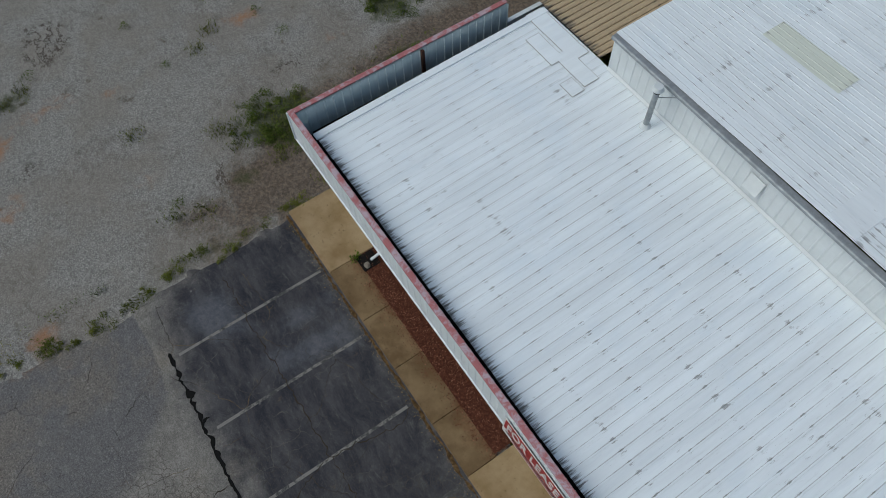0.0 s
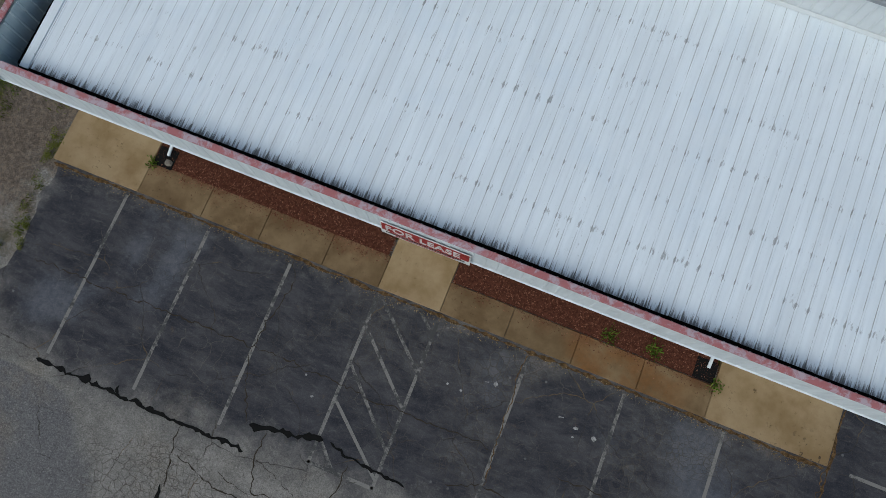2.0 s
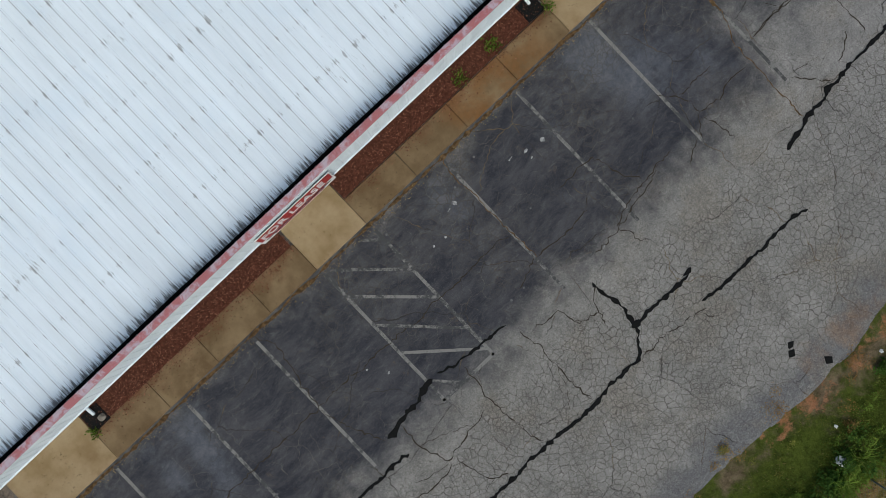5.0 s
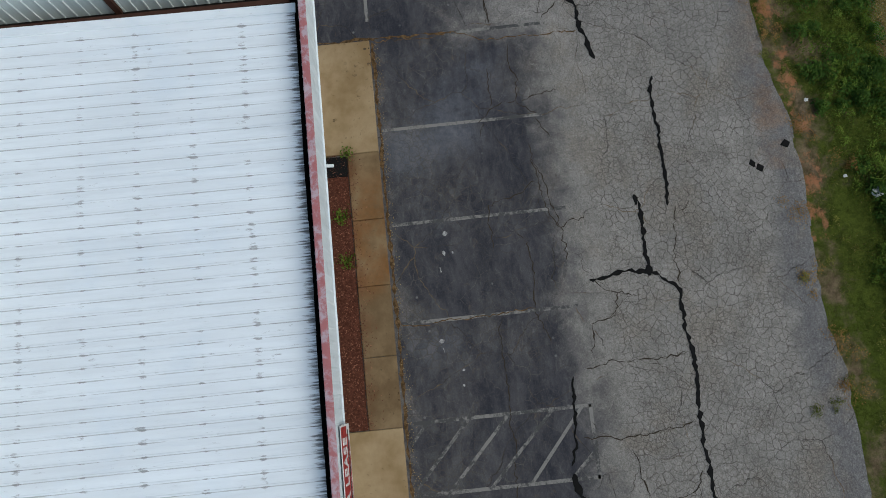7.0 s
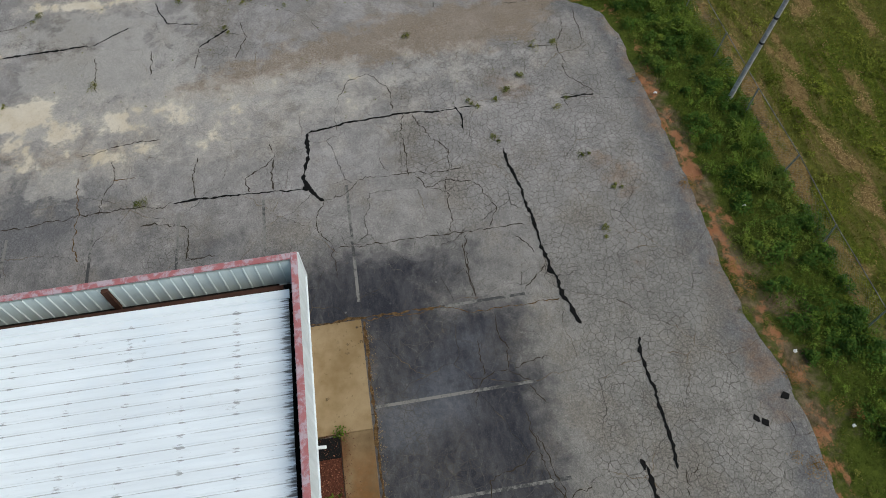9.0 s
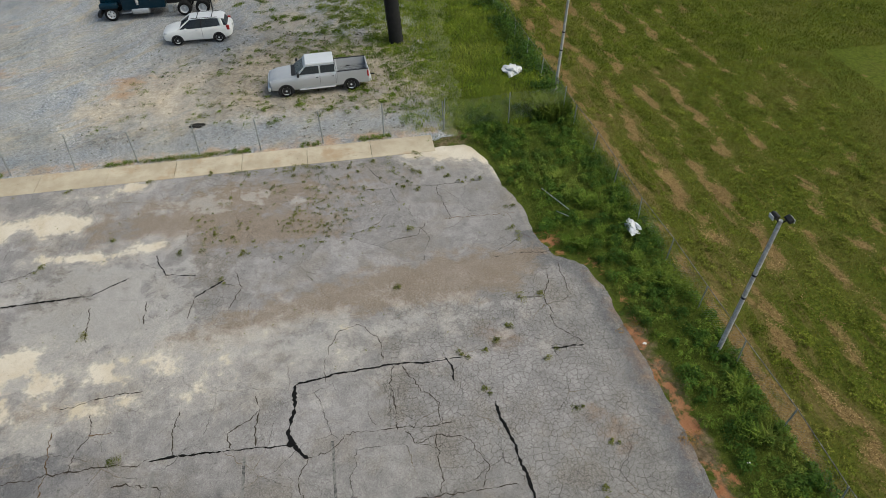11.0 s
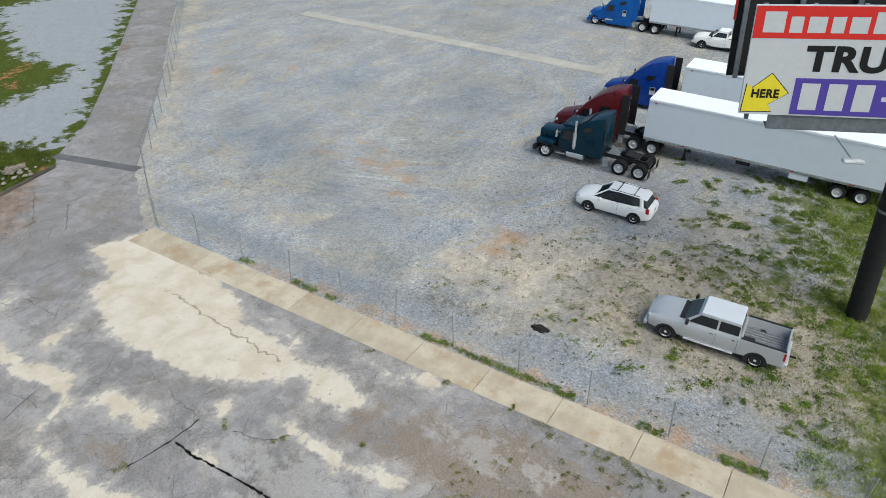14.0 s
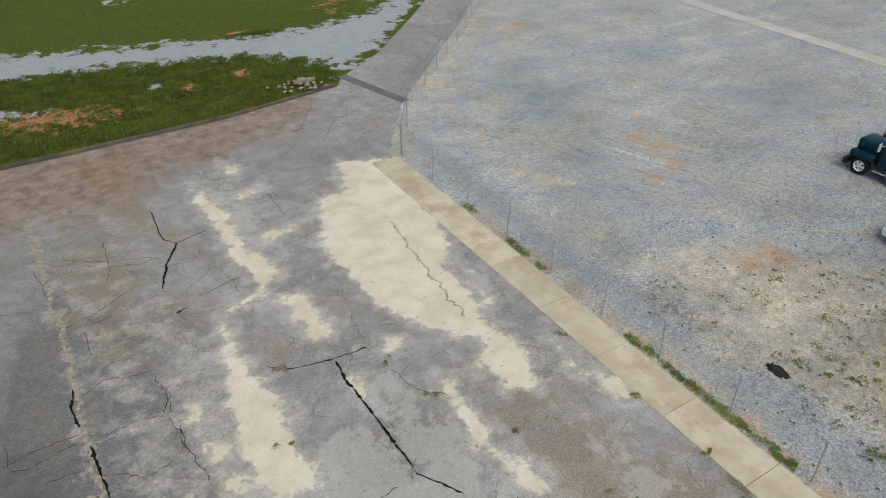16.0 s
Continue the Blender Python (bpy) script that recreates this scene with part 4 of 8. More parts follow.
def yard_dark(X, Y):
    return most(blob(X, Y, 41.55, 11.4, 0.7, 1.7), blob(X, Y, 41.0, 12.5, 0.5, 1.2) - 0.1, blob(X, Y, 41.0, 5.0, 0.7, 2.5) - 0.3)


def yard_green(X, Y):
    south = np.clip((6.5 - Y) * 0.2, -3, 1.6) * np.clip((X - 43) / 7, 0, 1)
    return most(south - 1.05, (-6.3 - Y) * 0.7, blob(X, Y, 58, -2, 6, 2) - 0.6, blob(X, Y, 77, 3, 9, 10) - 0.9) - 0.2


gravel_yard = sheet("gravel_yard", np.concatenate([lane_xy(38, 80, 0.5), lane_xy(81, 160, 1.0)]), np.concatenate([lane_xy(-13, 55, 0.5), lane_xy(56, 112, 1.0)]), in_yard, -0.02, GRAVEL,
                    {"sand": yard_sand, "blue": yard_blue, "clay": yard_clay, "dark": yard_dark, "green": yard_green, "track": yard_track, "trod": yard_trod, "olive": yard_olive},
                    "blue-grey crushed gravel truck yard", "gravel yard", 0.06)


def left_green(X, Y):
    return most(blob(X, Y, -14.5, 2.0, 1.25, 2.0, -35) + 0.2, 0.5 * blob(X, Y, -13.6, 6.0, 2.0, 4.0, 12) - 0.15, blob(X, Y, -17.6, 8.2, 1.3, 1.2), blob(X, Y, -11.2, -3.6, 0.4, 2.8) - 0.1, blob(X, Y, -21.5, -6.8, 0.7, 1.4), blob(X, Y, -13.2, -0.4, 0.6, 1.0) - 0.2)


def left_soil(X, Y):
    return most(blob(X, Y, -13.3, 6, 2.4, 9, 10) + 0.2, blob(X, Y, -12.2, 0.3, 1.3, 1.3) + 0.2, blob(X, Y, -11.7, 0.2, 1.0, 1.7), blob(X, Y, -14.6, 2.2, 0.7, 5, 25) - 0.3)


def left_rill(X, Y):
    """Metres inside the stretches where rain has cut small gullies."""
    return most(blob(X, Y, -17.0, 3.2, 0.7, 1.6), blob(X, Y, -13.6, -1.3, 1.2, 0.9, -30), blob(X, Y, -23.8, -4.3, 1.6, 1.3), blob(X, Y, -18.0, -7.0, 0.5, 0.7), blob(X, Y, -16.2, 4.9, 0.5, 0.9)) - 0.1


def left_clay(X, Y):
    return most(blob(X, Y, -19.9, -3.2, 0.3, 0.4), blob(X, Y, -20.4, -5.4, 0.45, 1.3, 0), blob(X, Y, -19.6, -8.0, 1.0, 1.2), blob(X, Y, -15.2, -3.6, 0.7, 0.5) - 0.1, blob(X, Y, -20.4, 3.0, 0.5, 1.2), blob(X, Y, -11.2, 0.2, 0.35, 0.7), blob(X, Y, -11.2, -8.8, 0.7, 0.9), blob(X, Y, -16.5, -8.4, 0.5, 0.6), blob(X, Y, -17.3, 5.6, 0.3, 0.4), blob(X, Y, -17.0, -7.8, 0.5, 0.5))


old_gravel = sheet("gravel_lot", np.concatenate([lane_xy(-70, -31, 1.5), lane_xy(-30, -10, 0.3)]), np.concatenate([lane_xy(-40, -15, 1.5), lane_xy(-14, 16, 0.3), lane_xy(17.5, 40, 1.5)]), in_left, -0.03, OLD_GRAVEL,
                   {"green": left_green, "soil": left_soil, "clay": left_clay, "rill": left_rill}, "old grey gravel lot with bare clay and weeds", "gravel lot", 0.05)


def meadow_dry(X, Y):
    return np.where(Y < -15.2, 1.0 - np.clip((-18 - Y) / 8, 0, 1.6), -1.6)


def windrow(X, Y):
    """Over 0 where dry cut grass lies in rows along the fence, broken and fading towards the highway."""
    wave = np.cos(2 * math.pi * (Y + 17.7 + 0.28 * rough(X, Y, 9.0, 1.0)) / 2.05)
    ragged = 1.1 * rough(X * 0.45, Y, 1.9, 1.0) + 0.8 * rough(X, Y, 6.3, 1.0) + 0.7 * rough(X, Y, 0.8, 1.0)
    return wave + ragged - 0.55 - 0.075 * np.clip(-17 - Y, 0, 20) - np.where(Y > -15.2, 3.0, 0.0)


def meadow_soil(X, Y):
    d = in_lot(X, Y)
    rim = 0.5 - np.abs(d + 0.35) * 1.3 + rough(X, Y, 5.0, 0.35)
    return most(np.where((X > -8) & (X < 24) & (Y < -5), rim, -3), 0.6 * blob(X, Y, 10.2, -13.0, 2.4, 0.9) + 0.1, 0.45 - np.abs(Y + 15.6) - 0.5, blob(X, Y, 37.8, -7.4, 1.0, 1.3))


def meadow_clay(X, Y):
    d = in_lot(X, Y)
    rim = 0.28 - np.abs(d + 0.28) * 1.2 + rough(X, Y, 3.3, 0.45)
    return most(np.where((X > 6) & (X < 30) & (Y < -5), rim, -3), 0.3 * blob(X, Y, 22.0, 45.2, 3.0, 7.0, 78) - 0.3, blob(X, Y, 31, 46.5, 0.6, 1.0), blob(X, Y, 37.3, 56.5, 0.8, 2.5, -80) - 0.3, blob(X, Y, 49, 61.5, 0.7, 3.2, -70), blob(X, Y, 47.5, 58.6, 0.6, 1.2), blob(X, Y, 35, 47.2, 0.7, 1.2), blob(X, Y, 39.7, 41.7, 0.7, 0.7) - 0.1)


def meadow_stone(X, Y):
    path = sd_poly([(10, 55), (26.7, 52.8), (36.4, 50.5), (41, 46), (41.3, 43), (46, 46.4), (68, 69.5), (80, 83), (60, 84), (52, 66), (52.5, 58), (47, 56), (40, 55), (28, 58), (10, 63)], X, Y)
    far = blob(X, Y, 38, 75, 12, 2.6, 28) - 0.9
    spots = most(blob(X, Y, 19, 47.5, 3.0, 1.6), blob(X, Y, 29, 47.5, 1.2, 1.2), blob(X, Y, 33.5, 49.5, 1.5, 0.6), blob(X, Y, 22, 47, 1.5, 1)) - 0.6
    return most(0.45 * path + rough(X, Y, 3.0, 0.4), far + rough(X, Y, 4.0, 0.9), blob(X, Y, 22, 66, 8, 1.0, 20) - 1.2, spots)


ground = sheet("ground", np.concatenate([lane_xy(-900, -100, 100), lane_xy(-90, -20, 5), lane_xy(-18, 92, 0.6), lane_xy(95, 160, 4), lane_xy(200, 900, 100)]),
               np.concatenate([lane_xy(-900, -100, 100), lane_xy(-80, -45, 3), lane_xy(-42, -28, 0.7), lane_xy(-27.5, -15.2, 0.3), lane_xy(-14.8, -5, 0.5), lane_xy(-2, 36, 3), lane_xy(38, 80, 0.6), lane_xy(84, 140, 6), lane_xy(200, 900, 100)]),
               None, -0.07, MEADOW, {"dry": meadow_dry, "row": windrow, "soil": meadow_soil, "clay": meadow_clay, "stone": meadow_stone},
               "grassy ground with mown rows and bare red soil", "ground")

# ---- metal commercial building ----
X0, X1, FY, Z1, Z0 = -10.85, 13.42, 1.12, 4.6, 3.38
WALL_Y, STEP_Y, DEEP, EAVE = 1.78, 10.15, 34.0, 1.50
building = thing("commercial_building", "low white metal commercial building with peeling red-capped parapet", "building")


def ribbed(name, a, b, z0, z1, thick=0.03, pitch=0.305, material=WALLSHEET, label=""):
    """A wall of ribbed sheet from a to b on the plan."""
    a, b = Vector((*a, 0)), Vector((*b, 0))
    u = (b - a).normalized()
    n = Vector((u.y, -u.x, 0))
    prof = []
    k = int((b - a).length / pitch)
    for i in range(k + 1):
        s = i * (b - a).length / max(k, 1)
        prof += [(s - 0.035, 0), (s - 0.018, thick), (s + 0.018, thick), (s + 0.035, 0)]
    prof = [(min(max(s, 0), (b - a).length), o) for s, o in prof]
    vs, fs = [], []
    for z in (z0, z1):
        vs += [tuple(a + u * s + n * o + Vector((0, 0, z))) for s, o in prof]
    m = len(prof)
    for i in range(m - 1):
        fs.append((i, i + 1, m + i + 1, m + i))
    for z in (z0, z1):
        base = len(vs)
        vs += [tuple(a - n * 0.05 + Vector((0, 0, z))), tuple(b - n * 0.05 + Vector((0, 0, z)))]
    fs.append((2 * m, 2 * m + 1, 2 * m + 3, 2 * m + 2))
    ob = new(name, mesh_of(name, vs, fs, material))
    return attach(ob, building, label)


# fascia with its lower hem, outer and inner faces
ribbed("fascia", (X0, FY), (X1, FY), Z0, Z1, 0.012, label="pale ribbed metal fascia")
ribbed("fascia", (X1, FY), (X1, STEP_Y + 6), Z0, Z1, 0.02)
ribbed("fascia", (X0, STEP_Y - 1.1), (X0, FY), Z0, Z1, 0.02)
ribbed("parapet_lining", (X1 - 0.19, STEP_Y + 6), (X1 - 0.19, FY + 0.19), Z0, Z1 - 0.01, 0.025, material=LINING)
ribbed("parapet_lining", (X0 + 0.19, FY + 0.19), (X0 + 0.19, STEP_Y - 1.1), Z0, Z1 - 0.01, 0.025, material=LINING)
ribbed("parapet_lining", (X1 - 0.19, FY + 0.16), (X0 + 0.19, FY + 0.16), Z0, Z1 - 0.01, 0.025, material=LINING)
part("cap_trim", box(X1 - X0 + 0.06, 0.18, 0.05, (X0 + X1) / 2, FY + 0.075, Z1 + 0.015, 0.012), CAP, building, "peeling red metal parapet cap")
part("cap_trim", box(0.18, STEP_Y + 6 - FY - 0.17, 0.05, X1 - 0.07, (STEP_Y + 6 + FY + 0.17) / 2, Z1 + 0.013, 0.012), CAP, building)
part("cap_trim", box(0.18, STEP_Y - 1.1 - FY - 0.17, 0.05, X0 + 0.07, (STEP_Y - 1.1 + FY + 0.17) / 2, Z1 + 0.013, 0.012), CAP, building)
part("hem_trim", box(X1 - X0 + 0.1, 0.05, 0.035, (X0 + X1) / 2, FY - 0.015, Z0, 0.01), WALLSHEET, building)
part("corner_trim", box(0.07, 0.07, Z1 - Z0, X1 + 0.01, FY - 0.012, (Z1 + Z0) / 2 - 0.012, 0.01), WALLSHEET, building)
part("corner_trim", box(0.07, 0.07, Z1 - Z0, X0 - 0.01, FY - 0.012, (Z1 + Z0) / 2 - 0.012, 0.01), WALLSHEET, building)
part("soffit", box(X1 - X0, WALL_Y - FY, 0.06, (X0 + X1) / 2, (WALL_Y + FY) / 2 + 0.04, Z0 + 0.05), WHITETRIM, building)
part("front_wall", box(X1 - X0 - 0.1, 0.2, Z0, (X0 + X1) / 2, WALL_Y + 0.12, Z0 / 2), WALLSHEET, building)
part("end_wall", box(0.16, DEEP - WALL_Y - 0.1, Z0 + 0.4, X1 - 0.10, (DEEP + WALL_Y) / 2, (Z0 + 0.4) / 2 - 0.02), WALLSHEET, building)
part("end_wall", box(0.16, DEEP - WALL_Y - 0.1, Z0 + 0.4, X0 + 0.10, (DEEP + WALL_Y) / 2, (Z0 + 0.4) / 2 - 0.02), WALLSHEET, building)
part("rear_wall", box(X1 - X0, 0.2, 5.6, (X0 + X1) / 2, DEEP + 0.1, 2.8), WALLSHEET, building)
# gutter floors in the roof-edge gaps, painted as dark as the gaps' shade
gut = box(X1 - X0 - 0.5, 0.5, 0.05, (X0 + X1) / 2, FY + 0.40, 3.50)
part("gutter", gut, SHADEGUT, building, "box gutter behind the parapet, near-black for the shade in its gap")
part("gutter", box(0.62, STEP_Y + 5 - FY - 0.7, 0.05, X1 - 0.52, (STEP_Y + 5 + FY + 0.7) / 2, 3.52), SHADEGUT, building)
part("edge_beam", box(0.12, STEP_Y - FY - 0.5, 0.22, X1 - 0.62, (STEP_Y + FY + 0.5) / 2, 3.93), BROWN, building, "rusty brown steel edge beam")
part("gutter", box(0.5, STEP_Y - FY - 1.6, 0.05, X0 + 0.46, (STEP_Y + FY - 0.6) / 2, 3.52), SHADEGUT, building)
part("parapet_post", box(0.10, 0.10, 0.95, X0 + 0.26, 5.7, 4.1), BROWN, building, "rusty brown parapet brace")
part("parapet_post", box(0.10, 0.16, 0.95, X1 - 0.26, 6.05, 4.1), BROWN, building)


def roof_sheet_mesh(name, width, length, rise, pitch, material, rows, eave_len, deep=1.0):
    """One ribbed sheet, 0..width by 0..length, with grime, lap and eave fields for its coating."""
    px, pz, grime = [], [], []
    k = round(width / pitch)
    for i in range(k):
        s = i * pitch
        for off, z, g in ((0.0, 0.0, 0.1), (0.035, 0.0, 0.25), (0.052, 0.0, 1.0), (0.066, 0.007, 0.35), (0.10, 0.007, 0.0), (0.112, 0.0, 0.25), (0.15, 0.0, 0.0), (0.225, 0.002, 0.0)):
            px.append(s + off * pitch / 0.30), pz.append(z * deep), grime.append(min(1.0, g * (1 if deep == 1 else 1.6)))
    px.append(width), pz.append(0.0), grime.append(0.1)
    ys = sorted(set([0.0, 0.16, 0.32, 0.48, 0.9, length] + [r + d for r in rows for d in (-0.14, -0.04, 0.0, 0.04, 0.14) if 0 < r + d < length]))
    vs, g, lap, ev = [], [], [], []
    for y in ys:
        near = min([abs(y - r) for r in rows] + [9])
        for x, z, gr in zip(px, pz, grime):
            vs.append((x, y, z + rise * y)), g.append(gr)
            lap.append(max(0.0, 1 - (near / 0.12) ** 2) * (1.55 if gr > 0.9 else 0.62 if gr > 0.2 else 0.2))
            ev.append(max(0.0, 1 - y / eave_len) * (0.50 + 0.5 * gr) if eave_len > 0.1 else 0.0)
    m = len(px)
    fs = [(j * m + i, j * m + i + 1, (j + 1) * m + i + 1, (j + 1) * m + i) for j in range(len(ys) - 1) for i in range(m - 1)]
    me = mesh_of(name, vs, fs, material)
    for key, val in (("grime", g), ("lap", lap), ("eave", ev)):
        me.attributes.new(key, "FLOAT", "POINT").data.foreach_set("value", np.array(val, np.float32))
    return me


LOWZ, RISE = 4.02, 0.022
ROOF_W, ROOF_E = -9.92, 12.46
sheet_w = (ROOF_E - ROOF_W) / 25
sheet_me = roof_sheet_mesh("roof_sheet", sheet_w, STEP_Y - EAVE, RISE, sheet_w / 3, ROOF, [1.33, 2.63, 3.98, 5.33, 6.78], 0.44)
for i in range(25):
    ob = attach(new("roof_sheet", sheet_me), building)
    ob.location = (ROOF_W + i * sheet_w, EAVE + 0.012 * math.sin(i * 7.3), LOWZ)
for k, rx in enumerate((ROOF_W - 0.12, ROOF_E + 0.12)):
    part("rake_trim", box(0.25, STEP_Y - 1.46, 0.05, rx, (STEP_Y + 1.46) / 2, LOWZ + RISE * 4.3 + 0.012, 0.008, None, Matrix.Rotation(math.atan(RISE), 4, "X")), ROOF, building, "stained white roof edge trim")
# the raised rear part
UX0 = -6.95
ribbed("step_wall", (UX0, STEP_Y), (X1 - 0.3, STEP_Y), LOWZ + 0.1, 5.6, 0.014, 0.3, WHITETRIM, "white ribbed step wall between two roofs")
part("step_flashing", box(X1 - 0.4 - UX0, 0.10, 0.015, (X1 - 0.4 + UX0) / 2, STEP_Y - 0.06, LOWZ + RISE * 8.5 + 0.05, 0, None, Matrix.Rotation(0.5, 4, "X")), WHITETRIM, building)
part("eave_gutter", box(X1 - 0.3 - UX0, 0.26, 0.14, (X1 - 0.3 + UX0) / 2, STEP_Y - 0.11, 5.62, 0.03), GREYTRIM, building, "grey metal eave gutter")
part("step_end_wall", box(0.06, DEEP - STEP_Y, 1.5, UX0, (DEEP + STEP_Y) / 2, 4.75), WHITETRIM, building)
# the rear roof is a low gable: its sheets run along the front, from both ends up to a ridge
RIDGE, UX1 = 1.15, X1 - 0.4
west_me = roof_sheet_mesh("upper_roof_sheet", sheet_w, RIDGE - UX0, 0.012, sheet_w / 4, UPROOF, [1.5, 2.75, 4.05, 5.35, 6.7, 7.78], 0.01)
east_me = roof_sheet_mesh("upper_roof_sheet", sheet_w, UX1 - RIDGE, 0.012 * (RIDGE - UX0) / (UX1 - RIDGE), sheet_w / 4, UPROOF, [1.2, 2.5, 3.8, 5.1, 6.4, 7.7, 9.0, 10.3, 11.3], 0.01)
k = 0
while STEP_Y - 0.06 + k * sheet_w < DEEP:
    y = STEP_Y - 0.06 + k * sheet_w
    attach(new("upper_roof_sheet", west_me), building).matrix_world = pose(UX0, y + sheet_w, 5.71, 0, 0, -90)
    attach(new("upper_roof_sheet", east_me), building).matrix_world = pose(UX1, y, 5.71, 0, 0, 90)
    k += 1
part("ridge_cap", box(0.86, DEEP - STEP_Y, 0.02, RIDGE, (DEEP + STEP_Y) / 2, 5.71 + 0.012 * (RIDGE - UX0) + 0.006, 0.004), UPROOF, building, "spotted white ridge cap")
pale_me = roof_sheet_mesh("pale_roof_sheet", 0.86, 2.72, 0.012, 0.215, PALEROOF, [0.05, 2.66], 0.01)
attach(new("pale_roof_sheet", pale_me), building, "pale green replacement roof sheet").matrix_world = pose(-4.43, 14.2, 5.735 + 0.012 * (-4.43 - UX0), 0, 0, -90)
tan_me = roof_sheet_mesh("tan_roof_sheet", sheet_w, DEEP - 10.1, 0.01, sheet_w / 4, TANROOF, [0.9, 3, 5, 7], 0.5, 5.0)
for i in range(4):
    attach(new("tan_roof_sheet", tan_me), building, "weathered tan ribbed roof sheet" if i == 0 else "").location = (X0 - 0.1 + i * sheet_w, 10.15, LOWZ + 0.26)
SEAM = plain("dirty_brown_seam", (0.36, 0.33, 0.28), 0.9, 0, 0.3, 9)
for i, (px, py, sx, sy) in enumerate(((-9.0, 9.75, 2.4, 0.62), (-7.55, 9.35, 1.5, 0.55), (-8.7, 9.05, 1.3, 0.5), (-7.0, 8.75, 0.6, 0.45))):
    z = LOWZ + RISE * (py - EAVE) + 0.016 + 0.005 * i
    part("roof_patch", box(sx, sy, 0.008, px, py, z, 0, None, Matrix.Rotation(math.atan(RISE), 4, "X")), ROOF, building, "coated white roof patch")
    part("patch_seam", box(sx + 0.028, sy + 0.028, 0.004, px, py, z - 0.004, 0, None, Matrix.Rotation(math.atan(RISE), 4, "X")), SEAM, building)
# vent pipe and wall vent
vent = thing("vent_pipe", "grey galvanised vent pipe with pale rain cap on a roof", "vent pipe")
part("pipe", tube((-4.62, 9.55, LOWZ + 0.1), (-4.62, 9.55, 5.75), 0.085, n=14), GALV, vent)
part("boot", tube((-4.62, 9.55, LOWZ + 0.15), (-4.62, 9.55, LOWZ + 0.3), 0.2, 0.10, 14), WHITETRIM, vent)
part("rain_cap", tube((-4.62, 9.55, 5.78), (-4.62, 9.55, 5.92), 0.17, 0.13, 14), WHITETRIM, vent)
part("collar", tube((-4.62, 9.55, 5.68), (-4.62, 9.55, 5.76), 0.11, 0.11, 14), BLACKM, vent)
part("stay", tube((-4.62, 9.55, 5.45), (-4.2, STEP_Y - 0.1, 5.5), 0.015, n=6), GALV, vent)
wallvent = thing("wall_vent", "pale sloping hood over a small wall vent", "wall vent")
part("flap", box(0.5, 0.03, 0.5, -1.15, STEP_Y - 0.13, 4.93, 0.01, None, Matrix.Rotation(-0.35, 4, "X")), WHITETRIM, wallvent)
part("opening", box(0.42, 0.04, 0.36, -1.15, STEP_Y - 0.03, 4.92), BLACKM, wallvent)
# banner
banner = thing("lease_banner", "red and white vinyl lease banner hung on the fascia", "banner")
REDV, WHITEV = plain("red_vinyl", (0.33, 0.03, 0.028), 0.5), plain("white_vinyl", (0.72, 0.72, 0.71), 0.5)


def lettering(name, text, size, m, material, parent, stretch=1.0, extrude=0.004, align="LEFT", weight=0.022):
    """Words as a flat mesh."""
    cu = bpy.data.curves.new(name, "FONT")
    cu.body, cu.size, cu.extrude, cu.align_x = text, size, extrude, align
    cu.space_character, cu.offset = 1.06, weight * size
    tmp = bpy.data.objects.new(name, cu)
    scene.collection.objects.link(tmp)
    me = bpy.data.meshes.new_from_object(tmp.evaluated_get(bpy.context.evaluated_depsgraph_get()))
    bpy.data.objects.remove(tmp)
    me.materials.clear()
    me.materials.append(material)
    ob = new(name, me)
    if parent:
        ob.parent = parent
    ob.matrix_local = m @ Matrix.Diagonal((stretch, 1, 1, 1))
    return ob


def letters(ob, m):
    """Part a line of words into its single letters."""
    me = ob.data
    root = list(range(len(me.vertices)))

    def top(i):
        while root[i] != i:
            root[i] = root[root[i]]
            i = root[i]
        return i

    for f in me.polygons:
        for v in f.vertices[1:]:
            root[top(v)] = top(f.vertices[0])
    spans = {}
    for v in me.vertices:
        k = top(v.index)
        lo, hi = spans.get(k, (9e9, -9e9))
        spans[k] = (min(lo, v.co.x), max(hi, v.co.x))
    groups = []
    for k, (lo, hi) in sorted(spans.items(), key=lambda e: e[1]):
        if groups and min(hi, groups[-1][1]) - lo > 0.3 * (hi - lo):
            groups[-1][1] = max(hi, groups[-1][1])
            groups[-1][2].add(k)
        else:
            groups.append([lo, hi, {k}])
    for lo, hi, keys in groups:
        ids = [v.index for v in me.vertices if top(v.index) in keys]
        at = {i: n for n, i in enumerate(ids)}
        faces = [[at[v] for v in f.vertices] for f in me.polygons if f.vertices[0] in at]
        part_ob = new("letter", mesh_of("letter", [tuple(me.vertices[i].co) for i in ids], faces, me.materials[0]))
        part_ob.parent = ob.parent
        part_ob.matrix_local = m
    bpy.data.objects.remove(ob)


BX0, BX1, BZ0, BZ1 = -0.02, 2.33, 3.42, 4.28
part("backing", box(BX1 - BX0, 0.015, BZ1 - BZ0, (BX0 + BX1) / 2, FY - 0.055, (BZ0 + BZ1) / 2), WHITEV, banner)
part("red_panel", box(BX1 - BX0 - 0.08, 0.012, 0.50, (BX0 + BX1) / 2, FY - 0.064, BZ1 - 0.29), REDV, banner)
lease_at = pose(BX0 + 0.12, FY - 0.075, BZ1 - 0.47, 90, 0, 0)
letters(lettering("words", "FOR LEASE", 0.50, lease_at, WHITEV, banner, 0.78), lease_at @ Matrix.Diagonal((0.78, 1, 1, 1)))
for i, (w, z) in enumerate(((1.9, 0.60), (2.1, 0.68), (1.6, 0.77))):
    part("line_bar", box(w, 0.006, 0.05, (BX0 + BX1) / 2, FY - 0.066, BZ1 - z), REDV if i != 1 else BLACKM, banner)

